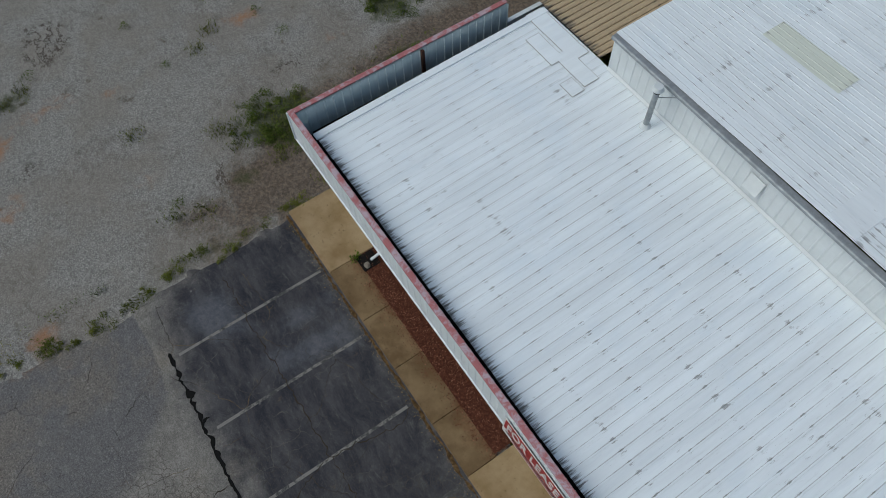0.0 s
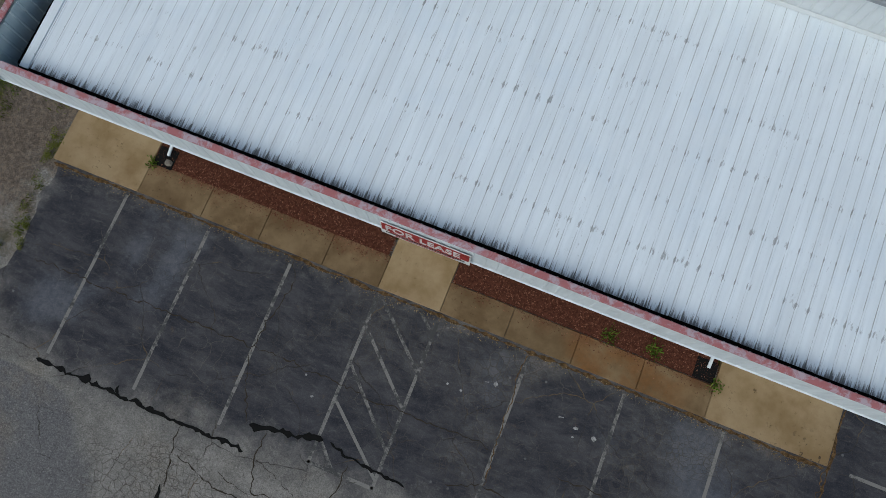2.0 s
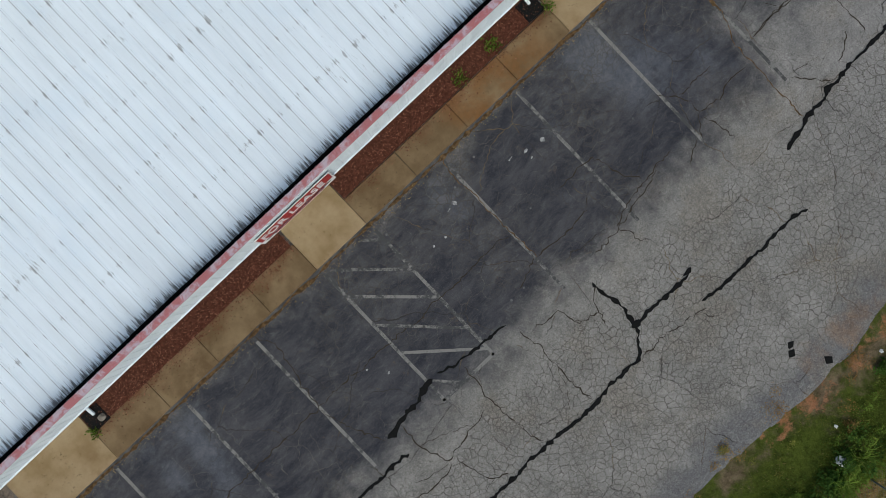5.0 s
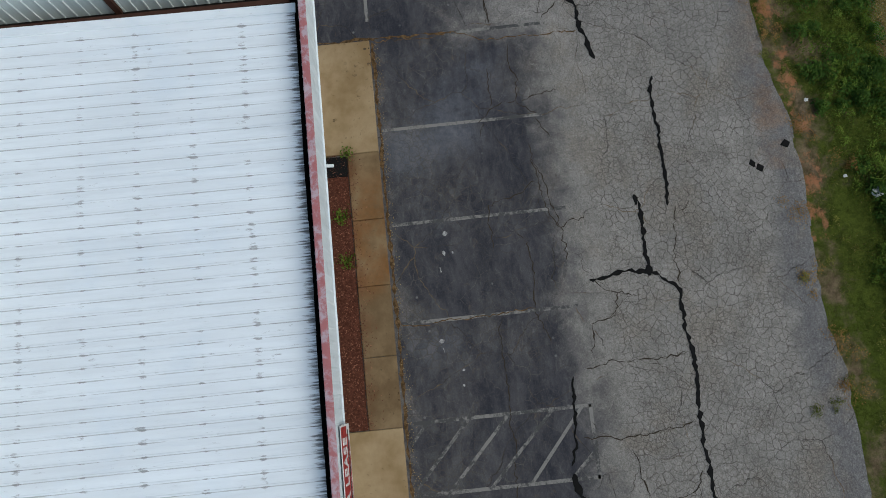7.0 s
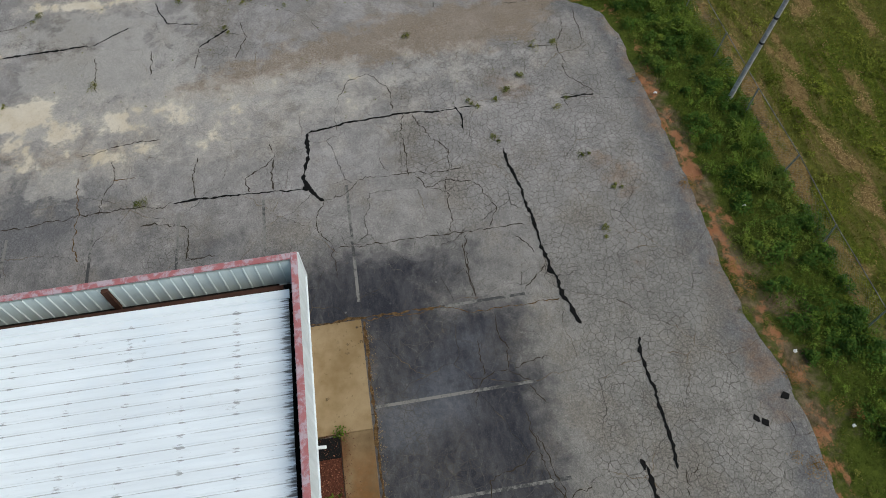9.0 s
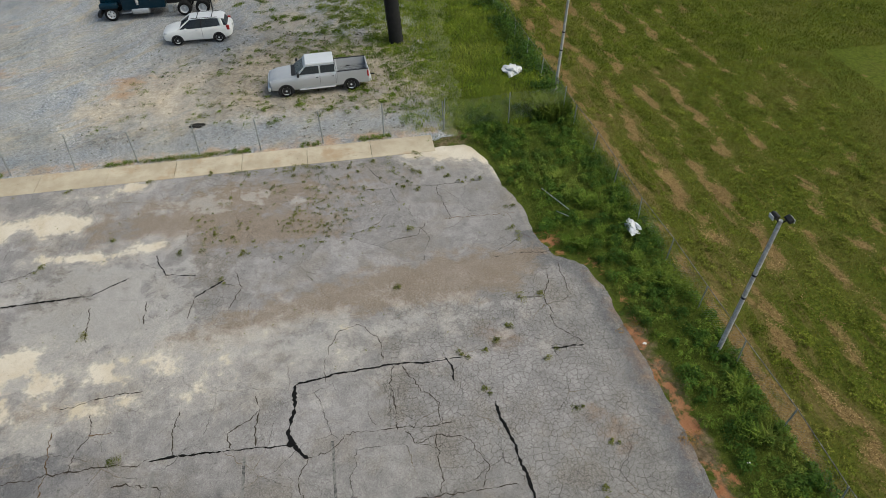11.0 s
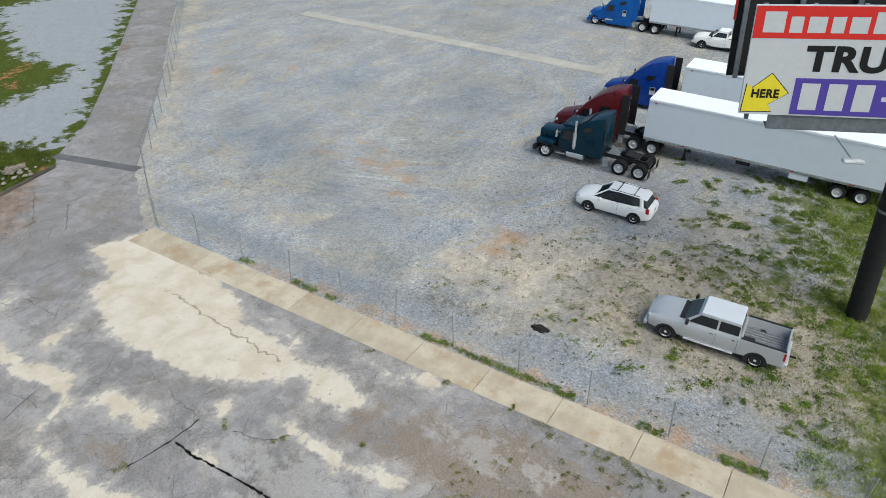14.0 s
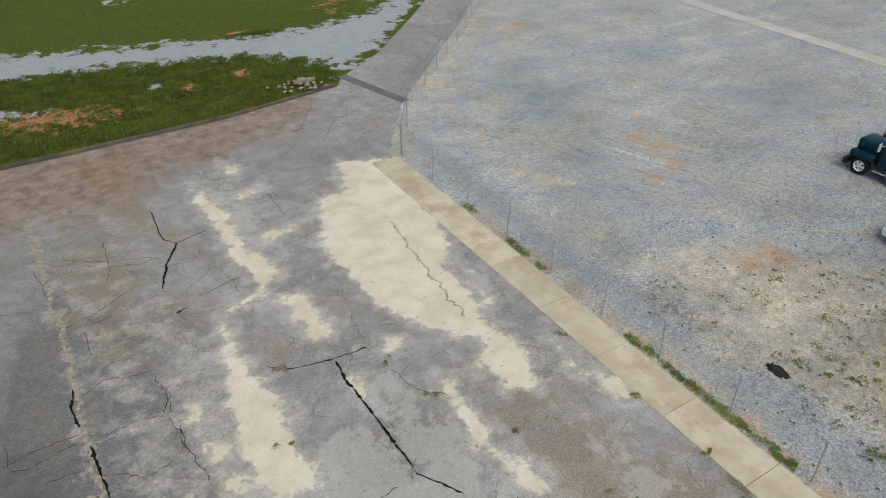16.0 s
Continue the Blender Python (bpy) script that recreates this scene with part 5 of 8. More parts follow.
banner.matrix_world = Matrix.Translation((0, FY - 0.05, BZ1)) @ Matrix.Rotation(-0.07, 4, "X") @ Matrix.Translation((0, 0.05 - FY, -BZ1))

# ---- walk in front of the building, its pads and planting beds ----
walk_front = thing("front_walk", "stained tan concrete walk along the building front", "sidewalk", kind="structure")


def slab(name, x0, x1, y0, y1, top, material, parent, thick=0.16, gap=0.012):
    me = part(name, box(x1 - x0 - gap, y1 - y0 - gap, thick, (x0 + x1) / 2, (y0 + y1) / 2, top - thick / 2, 0.012), material, parent)
    return me


slab("slab", -10.84, -7.95, 0.0, 1.85, 0.11, PAD, walk_front)
slab("slab", -0.05, 1.90, 0.0, 1.85, 0.113, PAD, walk_front)
slab("slab", 9.95, 13.52, 0.0, 1.85, 0.112, PAD, walk_front)
edges = [-7.95, -5.84, -3.93, -1.86, -0.05]
for a, b in zip(edges, edges[1:]):
    slab("slab", a, b, 0.0, 1.02, 0.108 + 0.004 * math.sin(a * 3), WALK, walk_front)
for a, b in ((1.90, 3.9), (3.9, 5.93), (5.93, 7.9), (7.9, 9.95)):
    slab("slab", a, b, 0.0, 0.95, 0.107 + 0.004 * math.sin(a * 5), WALK, walk_front)
for x0, x1 in ((-7.93, -0.07), (1.92, 9.93)):
    bed = thing("planting_bed", "red-brown mulch bed with stray debris along the wall", "mulch bed", "beds along the front wall")
    xs, ys = np.arange(x0, x1, 0.12), np.linspace(0.97, 1.70, 9)
    vs = [(x, y, 0.095 + 0.03 * math.sin(math.pi * j / 8) + 0.015 * noise.noise((x * 3, y * 3, 0))) for x in xs for j, y in enumerate(ys)]
    fs = [(i * 9 + j, (i + 1) * 9 + j, (i + 1) * 9 + j + 1, i * 9 + j + 1) for i in range(len(xs) - 1) for j in range(8)]
    attach(new("mulch", mesh_of("mulch", vs, fs, MULCH, True)), bed)
    n = 4200
    p = np.stack([rng.uniform(x0, x1, n), np.clip(rng.normal(1.28, 0.27, n), 0.5, 1.7), rng.uniform(0.115, 0.145, n)], -1)
    a, l = rng.uniform(0, math.pi, n), rng.uniform(0.008, 0.026, n)
    d = np.stack([np.cos(a) * l, np.sin(a) * l, rng.uniform(-0.01, 0.02, n)], -1)
    q = np.stack([-np.sin(a) * l * 0.35, np.cos(a) * l * 0.35, 0 * a], -1)
    vs = np.stack([p - d - q, p + d - q, p + d + q, p - d + q], 1).reshape(-1, 3)
    bark = Shader("bark", 1.0)
    chips = mesh_of("bark", vs.tolist(), np.arange(4 * n).reshape(-1, 4).tolist(), bark.done(bark.mix(bark.step(bark.island(), 0.55, 1.0), (0.085, 0.03, 0.018), (0.26, 0.13, 0.08))))
    attach(new("bark", chips), bed)["kind"] = "stuff"
for dx in (9.62, -7.55):
    spout = thing("downspout", "white metal downspout at the wall foot", "downspout", "downspouts")
    part("pipe", box(0.09, 0.07, 3.1, dx, WALL_Y - 0.02, 1.75, 0.012), WHITETRIM, spout)
    part("outlet", box(0.09, 0.42, 0.07, dx, WALL_Y - 0.22, 0.22, 0.012, None, Matrix.Rotation(0.25, 4, "X")), WHITETRIM, spout)
    part("splash_pad", box(0.62, 0.62, 0.03, dx - 0.05, 1.28, 0.125, 0.01), TAR, spout, "dark wet splash pad")

# ---- parking bay lines ----
def stripe(a, b, w=0.10, z=0.006, group="bay lines", name="bay_line", label="worn white painted bay line", material=LINE):
    a, b = Vector((*a, 0)), Vector((*b, 0))
    u = (b - a).normalized()
    n = Vector((-u.y, u.x, 0))
    k = max(2, int((b - a).length / 0.18))
    vs, fs = [], []
    for i in range(k + 1):
        p = a + (b - a) * i / k
        e0, e1 = (w / 2 * (1 + 0.16 * noise.noise((p.x * 3 + 40 * s, p.y * 3, s))) for s in (0, 1))
        vs += [tuple(p + n * e0 + Vector((0, 0, z))), tuple(p - n * e1 + Vector((0, 0, z)))]
    fs = [(2 * i, 2 * i + 1, 2 * i + 3, 2 * i + 2) for i in range(k)]
    ob = new(name, mesh_of(name, vs, fs, material))
    return tagged(ob, label, "road marking", group, "structure")


for x, y0, y1 in ((-8.24, -0.2, -5.32), (-5.46, -0.3, -5.32), (-2.76, -0.3, -5.3), (0.02, -0.25, -5.3), (1.96, -0.3, -5.3), (4.76, -0.2, -5.3), (7.67, -0.2, -5.32), (10.61, -0.15, -5.0), (13.56, -2.1, -5.3)):
    stripe((x, y0), (x + 0.02, y1))
stripe((-0.03, -5.27), (2.01, -5.27))
for a, b in (((0.2, -0.25), (1.95, -1.85)), ((0.04, -1.15), (1.94, -2.95)), ((0.02, -2.27), (1.96, -4.2)), ((0.05, -3.4), (1.95, -5.02)), ((0.1, -4.55), (0.75, -5.25)), ((1.41, -0.2), (1.92, -0.66))):
    stripe(a, b, 0.09, 0.009, "hatched aisle lines")
for y, x1 in ((0.02, 18.95), (2.98, 18.85), (5.95, 18.8), (8.9, 18.75), (11.85, 18.7)):
    stripe((14.2 if y < 1 else 16.2, y), (x1, y), 0.1, 0.006, "side bay lines")


# ---- tar-sealed cracks ----
def ribbon(points, w, z, seed, wander, base=0):
    """A ragged band along a broken line: vertices and faces."""
    pts = [Vector((*p, 0)) for p in points]
    path = []
    for a, b in zip(pts, pts[1:]):
        k = max(2, int((b - a).length / 0.09))
        path += [a + (b - a) * i / k for i in range(k)]
    path.append(pts[-1])
    vs = []
    for i, p in enumerate(path):
        u = (path[min(i + 1, len(path) - 1)] - path[max(i - 1, 0)]).normalized()
        n = Vector((-u.y, u.x, 0))
        off = n * wander * (noise.noise((p.x * 1.4, p.y * 1.4, seed)) + 0.55 * noise.noise((p.x * 4.5, p.y * 4.5, seed + 5)) + 0.55 * noise.noise((p.x * 11, p.y * 11, seed + 7)))
        hw = w / 2 * max(0.18, 1 + 1.5 * noise.noise((p.x * 6, p.y * 6, seed + 9))) * (0.25 if i in (0, len(path) - 1) else 1)
        vs += [tuple(p + off + n * hw + Vector((0, 0, z))), tuple(p + off - n * hw + Vector((0, 0, z)))]
    return vs, [(base + 2 * i, base + 2 * i + 1, base + 2 * i + 3, base + 2 * i + 2) for i in range(len(path) - 1)]


def seal_line(points, w=0.07, z=0.011, seed=0, label="ragged black tar-sealed crack in asphalt", material=TAR, name="sealed_crack", wander=0.12, group="sealed cracks", twigs=0):
    vs, fs = ribbon(points, w, z, seed, wander)
    r = random.Random(seed * 7 + 3)
    spine = vs[::2]
    for k in range(twigs):
        p = r.choice(spine)
        a, l = r.uniform(0, 6.28), r.uniform(0.35, 1.1)
        q = (p[0] + l * math.cos(a), p[1] + l * math.sin(a))
        a += r.uniform(-1.1, 1.1)
        v, f = ribbon([p[:2], q, (q[0] + 0.6 * l * math.cos(a), q[1] + 0.6 * l * math.sin(a))], w * r.uniform(0.3, 0.6), z - 0.0015, seed + k + 20, wander * 0.8, len(vs))
        vs, fs = vs + v, fs + f
    return tagged(new(name, mesh_of(name, vs, fs, material)), label, "pavement crack", group, "structure")


SEALED_LANE = [
    ([(-8.46, -5.55), (-6.8, -5.6), (-5.6, -5.63), (-3.8, -5.64), (-1.79, -5.66)], 0.085), ([(-5.81, -5.63), (-5.84, -5.36)], 0.07),
    ([(-1.94, -4.95), (-1.07, -4.82), (-0.4, -4.68), (0.2, -4.6)], 0.11), ([(0.4, -4.58), (1.25, -4.77), (2.07, -4.84), (2.81, -4.84)], 0.06),
    ([(-3.53, -8.7), (-3.40, -8.0), (-3.54, -7.35)], 0.06), ([(-3.4, -8.28), (-1.5, -8.3), (0.82, -8.28), (2.47, -8.33), (4.93, -8.28), (5.3, -7.9), (5.59, -7.47)], 0.085),
    ([(5.59, -7.47), (5.62, -6.7), (5.49, -5.72)], 0.075), ([(5.59, -7.47), (6.71, -7.52), (7.71, -7.4)], 0.085), ([(7.43, -8.34), (8.92, -8.36), (10.08, -8.33), (11.49, -8.42)], 0.075),
    ([(12.24, -6.86), (13.28, -6.51), (14.26, -6.34)], 0.10), ([(14.26, -6.34), (15.17, -6.22), (16.45, -6.22), (17.46, -6.05), (19.6, -5.78)], 0.075),
]
SEALED_SIDE = [
    ([(18.39, 0.87), (18.84, 1.25), (19.53, 1.53), (20.56, 1.28), (21.63, 1.27)], 0.12), ([(21.63, 1.27), (21.88, -0.08), (22.01, -2.06), (21.84, -3.81)], 0.08), ([(21.84, -3.81), (21.86, -5.48)], 0.04),
    ([(19.22, 6.15), (19.27, 5.46), (19.22, 3.76)], 0.10), ([(19.22, 3.76), (19.11, 2.76), (19.05, 1.44)], 0.045), ([(21.66, -8.47), (21.63, -9.82)], 0.07), ([(21.97, -4.39), (21.47, -4.63), (20.76, -4.55)], 0.06),
    ([(24.67, 30.56), (24.62, 27.6), (25.06, 27.06)], 0.06), ([(25.06, 27.06), (24.21, 25.44), (23.6, 23.77)], 0.10), ([(25.06, 27.06), (26.57, 27.41)], 0.05), ([(26.26, 16.41), (27.27, 16.15), (28.26, 16.02), (29.42, 15.94)], 0.055)]
SEALED_NORTH = [
    ([(28.06, 15.84), (27.95, 14.86), (28.07, 12.85), (28.08, 11.24)], 0.10), ([(28.08, 11.24), (28.09, 9.77), (28.6, 9.0), (28.95, 8.4)], 0.07), ([(19.41, 19.4), (19.17, 18.44), (19.3, 17.4)], 0.09),
    ([(19.46, 16.38), (19.56, 15.0), (19.61, 13.94)], 0.11), ([(27.1, 5.45), (27.85, 4.65), (28.12, 4.15)], 0.07), ([(30.3, 7.45), (28.85, 6.85), (28.6, 5.5)], 0.05)]
for i, (pts, w) in enumerate(SEALED_LANE + SEALED_SIDE + SEALED_NORTH):
    seal_line(pts, w * (1.2 if (pts, w) in SEALED_LANE else 0.85), 0.011 + 0.0006 * (i % 5), i, wander=0.10 if (pts, w) in SEALED_LANE else 0.07)
for i, (x, y) in enumerate(((-6.85, -5.58), (7.71, -7.4), (-3.42, -8.3), (5.59, -7.47), (-0.2, -4.66), (19.1, 1.4), (14.3, -6.3))):
    seal_line([(x - 0.16, y), (x + 0.16, y + 0.03)], 0.17, 0.0145, 130 + i, "thick black blob of crack sealer", name="sealer_blob", wander=0.05)
for i, (x, y) in enumerate(((8.28, -11.19), (8.45, -11.05), (8.94, -12.08), (24.06, 21.89), (23.8, 21.8))):
    seal_line([(x - 0.12, y), (x + 0.14, y + 0.05)], 0.20, 0.010, 150 + i, "dark oily blot on worn asphalt", name="oil_blot", wander=0.08, group="oil blots")
SPOT = plain("white_spatter", (0.42, 0.42, 0.41), 0.9, 0, 0.3, 12)
for i, (x, y, w) in enumerate(((3.91, -1.36, 0.13), (4.16, -1.31, 0.12), (6.22, -1.49, 0.16), (6.69, -1.63, 0.15), (7.27, -1.71, 0.15), (2.87, -1.82, 0.08), (3.3, -1.86, 0.07), (6.7, -1.9, 0.08), (-0.6, -3.6, 0.10), (-1.0, -3.1, 0.07), (6.45, -5.2, 0.10))):
    seal_line([(x - w * 0.5, y), (x + w * 0.5, y + 0.02)], w, 0.006, 170 + i, "pale dried spatter on the bays", SPOT, "pale_spot", 0.03, "pale spots")
CRACK = plain("open_crack_soil", (0.050, 0.040, 0.030), 1.0)
WEEDY = plain("dry_weed_crack", (0.18, 0.112, 0.052), 1.0, 0, 0.35, 9)
OPEN_BAYS = [[(-9.9, -2.97), (-8.58, -2.99), (-5.78, -2.99), (-4.63, -2.91), (-2.82, -2.98), (-1.67, -2.89), (0.14, -3.0), (1.61, -2.99), (3.0, -3.04), (3.91, -2.97), (4.73, -3.04)], [(-2.82, -2.98), (-2.58, -3.98), (-2.2, -4.77), (-2.03, -4.93)],
             [(-2.69, -0.12), (-2.46, -1.02), (-2.74, -2.98)], [(3.81, -4.38), (4.78, -4.09), (5.76, -4.12), (6.82, -4.15), (7.05, -3.81)], [(6.13, -5.15), (7.1, -5.1), (8.06, -4.73), (8.87, -4.65), (9.84, -4.39)], [(7.1, -5.1), (7.46, -5.96)]]
OPEN_EAST_BAYS = [[(10.58, -2.98), (10.96, -3.53), (11.14, -4.25), (10.67, -4.84)], [(11.14, -4.28), (11.79, -4.38), (12.28, -4.19), (13.01, -4.18)], [(11.04, -3.52), (12.26, -3.43)], [(13.54, -0.04), (13.45, -1.53), (13.52, -2.83), (13.24, -3.49), (13.17, -4.46), (13.26, -6.38)],
                  [(13.73, -3.71), (14.7, -3.66), (15.81, -3.64)], [(4.68, -0.16), (4.67, -1.65), (4.76, -2.95), (4.86, -4.09)], [(6.53, -3.11), (8.0, -3.06), (8.19, -3.75), (8.54, -4.54)], [(11.14, -4.41), (11.36, -5.52)], [(9.86, -5.2), (10.58, -4.76)], [(9.3, -4.5), (8.39, -4.81), (7.16, -5.07)]]
OPEN_LANE = [[(-3.74, -5.72), (-3.63, -6.46), (-3.45, -7.4)], [(-1.41, -4.89), (-1.39, -5.94), (-1.1, -6.64), (0.82, -6.22)], [(-0.93, -6.79), (-0.54, -7.89), (-0.04, -8.05)], [(1.15, -4.92), (0.96, -5.9), (1.0, -6.54), (1.27, -8.1)], [(2.96, -5.31), (3.07, -6.43), (3.14, -8.17)],
             [(-3.47, -6.45), (-2.72, -6.73), (-1.89, -6.92), (-1.09, -6.8)], [(3.39, -5.61), (4.2, -5.65), (4.4, -6.36), (5.05, -6.48)], [(5.5, -5.74), (5.12, -6.32), (4.91, -6.97)], [(13.76, -5.32), (14.33, -6.01), (14.58, -6.23)], [(15.06, -5.97), (15.83, -5.45)], [(7.4, -8.53), (5.16, -8.25)]]
OPEN_SLABS = [[(18.39, 0.87), (18.62, 0.06), (19.11, -0.49), (19.07, -1.72), (18.94, -3.15), (19.0, -4.3)], [(21.96, -2.32), (21.03, -2.28), (18.99, -2.21)], [(22.25, -2.09), (23.51, -2.01), (24.27, -1.41), (24.06, -0.47), (23.11, 0.05)], [(18.74, -3.53), (17.61, -3.49), (16.32, -3.34)],
              [(16.31, 0.52), (16.27, -1.01), (16.29, -2.56), (16.22, -4.29), (16.22, -5.86)], [(16.14, -3.7), (15.02, -3.69), (13.76, -3.64)], [(18.39, 0.87), (17.72, 1.21), (17.0, 1.14), (16.46, 0.7), (15.23, 0.59)], [(21.83, -2.7), (20.72, -3.2), (19.9, -3.82), (19.09, -3.8)],
              [(18.93, -2.53), (18.37, -2.76), (18.58, -3.71), (18.15, -4.66), (17.08, -5.06), (16.3, -4.7)]]
OPEN_WEST = [[(19.08, 12.15), (19.11, 11.01), (19.24, 9.68), (19.29, 7.93), (19.22, 6.15)], [(21.97, 9.68), (22.3, 8.48), (22.36, 6.8)], [(21.61, 8.5), (20.77, 8.34), (20.06, 8.72), (19.2, 8.8)], [(20.73, 8.4), (20.58, 7.57)], [(21.19, 5.46), (20.26, 5.51), (19.34, 5.4)], [(21.03, 9.75), (19.2, 9.48), (18.02, 9.49), (17.31, 9.29)],
             [(18.44, 7.26), (18.39, 6.29), (18.02, 5.59), (16.77, 5.61), (16.71, 4.67)], [(25.3, 9.5), (27.35, 9.65)], [(27.3, 7.4), (25.9, 7.4)], [(26.2, 3.9), (27.25, 3.55), (28.4, 3.7)], [(21.51, 2.62), (19.21, 2.59)], [(19.24, 3.46), (19.9, 3.56), (20.32, 2.95), (20.66, 2.53)]]
OPEN_CORNER = [[(25.84, -9.56), (24.5, -9.09), (22.83, -9.01), (21.72, -9.85)], [(27.39, -7.43), (27.41, -8.95), (27.32, -10.2)], [(24.64, -7.81), (24.52, -8.98)], [(30.58, -5.84), (30.45, -7.54), (30.41, -9.27)], [(26.46, -10.22), (24.66, -10.1)], [(33.6, -2.3), (33.6, -4.1), (33.4, -6.2), (33.4, -8.3)], [(33.5, -5.9), (31.6, -6.0), (30.5, -6.1)],
               [(25.9, 5.6), (27.1, 5.45)], [(29.4, -3.0), (29.6, -4.4), (30.5, -5.0)]]
OPEN_NORTH = [[(24.75, 22.48), (27.02, 23.0)], [(20.03, 16.59), (20.97, 16.74), (21.86, 16.5), (22.26, 17.34)], [(21.99, 16.27), (22.13, 15.02), (22.33, 14.08), (22.46, 12.97)], [(30.09, 24.31), (31.64, 24.84)], [(30.34, 29.51), (30.38, 26.83)], [(29.58, 14.39), (29.97, 12.97), (30.69, 12.2)], [(20.08, 28.44), (21.88, 27.1), (23.83, 26.44)],
              [(22.08, 28.84), (22.06, 26.74), (21.7, 25.48)], [(16.86, 16.91), (17.86, 17.09), (19.23, 17.08)], [(33.0, 36.0), (35.0, 35.8), (37.2, 39.4)], [(35.4, 33.5), (37.4, 36.2)], [(19.11, 28.01), (19.36, 25.52), (19.44, 22.96), (19.47, 21.07)],
              [(17.05, 16.57), (17.8, 16.46), (18.62, 16.67), (19.24, 16.57)], [(17.36, 15.39), (18.12, 15.49), (19.24, 15.49)], [(19.91, 14.82), (20.7, 14.17), (21.94, 14.37)], [(22.07, 18.68), (22.17, 17.72), (22.12, 16.47)], [(22.25, 15.99), (22.08, 15.11), (22.02, 14.41)],
              [(25.62, 16.99), (26.3, 16.45)], [(22.04, 26.56), (23.12, 26.25), (24.11, 26.18)], [(19.6, 18.9), (20.6, 19.3), (22.0, 18.9)], [(19.5, 23.2), (20.9, 23.5), (22.2, 24.3)], [(20.4, 21.0), (20.3, 22.6), (21.4, 23.1)]]
WEEDY_SEAMS = OPEN_BAYS[:1] + OPEN_EAST_BAYS[3:6] + OPEN_WEST[2:6] + OPEN_CORNER[2:4]
for i, pts in enumerate(OPEN_BAYS + OPEN_EAST_BAYS + OPEN_LANE + OPEN_SLABS + OPEN_WEST + OPEN_CORNER + OPEN_NORTH):
    seal_line(pts, 0.034 if pts in OPEN_WEST else 0.026, 0.008, 50 + i, "open soil-filled crack in asphalt", WEEDY if pts in WEEDY_SEAMS and i % 2 else CRACK, "open_crack", 0.13, "open cracks", 1 if pts in OPEN_LANE + OPEN_SLABS else 0)
seal_line([(-10.8, -0.10), (-4, -0.08), (3, -0.1), (13.5, -0.08)], 0.08, 0.007, 90, "dry weeds along the walk joint", WEEDY, "weedy_joint", 0.05, "weedy joints")
seal_line([(13.62, 1.7), (13.6, -1.0), (13.55, -2.6)], 0.06, 0.007, 91, "dry weeds along the walk joint", WEEDY, "weedy_joint", 0.06, "weedy joints")

seal_line([(34.6, 23.6), (34.3, 21.5), (33.9, 18), (33.7, 15.5)], 0.10, 0.009, 95, "damp brown seam through washed-in sand", plain("damp_sandy_soil", (0.46, 0.385, 0.28), 1.0, 0, 0.25, 7), "soil_seam", 0.2, "weedy joints", 0)

seal_line([(19.35, 33), (19.4, 27), (19.5, 22), (19.4, 17), (19.45, 12.5)], 0.2, 0.0095, 96, "narrow seam of pale washed-in sand", plain("pale_seam_sand", (0.40, 0.345, 0.27), 1.0, 0, 0.25, 5), "sand_seam", 0.2, "weedy joints", 3)

# ---- far walk, drain, yard strip ----
north_walk = thing("side_walk", "sandy pale concrete walk beside the truck yard", "sidewalk", kind="structure")
y = -6.4
while y < 29.2:
    slab("slab", 36.62, 38.35, y, min(y + 3.46, 29.6), 0.018 + 0.004 * math.sin(y * 2.2), NWALK, north_walk, 0.10, 0.02)
    y += 3.46
yard_strip = thing("concrete_strip", "narrow pale concrete strip across the gravel yard", "concrete strip", kind="structure")
for i in range(13):
    y = 17.2 + i * 2.8
    slab("slab", 78.0, 79.7, y, y + 2.8, 0.03, STRIPCON, yard_strip, 0.1)
drain = thing("patched_trench", "dark asphalt trench patch across the drive", "trench patch", kind="structure")
part("patch", box(6.7, 0.75, 0.02, 41.9, 39.7, 0.005, 0, None, Matrix.Rotation(radians(-75), 4, "Z")), TRENCH, drain)
curb = thing("curb", "low dirty concrete curb along the grass island", "curb", kind="structure")
cps = [(-5, 39.15), (13.5, 39.25), (23.4, 39.55), (31.7, 39.95), (37.5, 40.9), (40.0, 41.4)]
for a, b in zip(cps, cps[1:]):
    d = Vector((b[0] - a[0], b[1] - a[1]))
    k = max(1, round(d.length / 3.0))
    for i in range(k):
        c = [a[j] + (b[j] - a[j]) * (i + 0.5) / k for j in (0, 1)]
        part("curb_stone", box(d.length / k - 0.02, 0.15, 0.26, c[0], c[1], 0.02, 0.02, None, Matrix.Rotation(math.atan2(d.y, d.x), 4, "Z")), concrete_material("dark_curb_concrete", (0.06, 0.054, 0.046), (0.11, 0.098, 0.082)) if i == 0 and a[0] == -5 else bpy.data.materials["dark_curb_concrete"], curb)

# ---- highway beyond the field ----
def road_material():
    s = Shader("highway_asphalt", 0.85)
    p = s.pos()
    c = s.mix(s.step(s.noise(s.scale(p, 0.05, 1.2), 1.0, 6), 0.3, 0.7), (0.25, 0.25, 0.252), (0.33, 0.33, 0.33))
    s.bump(s.noise(p, 30, 3), 0.3, 0.01)
    return s.done(c)


SHOULDER = concrete_material("shoulder_concrete", (0.36, 0.35, 0.335), (0.43, 0.42, 0.40), (0.30, 0.28, 0.25), 0.3)
ROAD = road_material()
tilt = Matrix.Rotation(math.atan(0.0514), 4, "Z")
highway = thing("highway", "wide grey highway with white lane lines", "road", kind="structure")
origin = Vector((60.9, -43.7, 0))


def along(s, off, z):
    return origin + tilt.to_3x3() @ Vector((s, off, z))


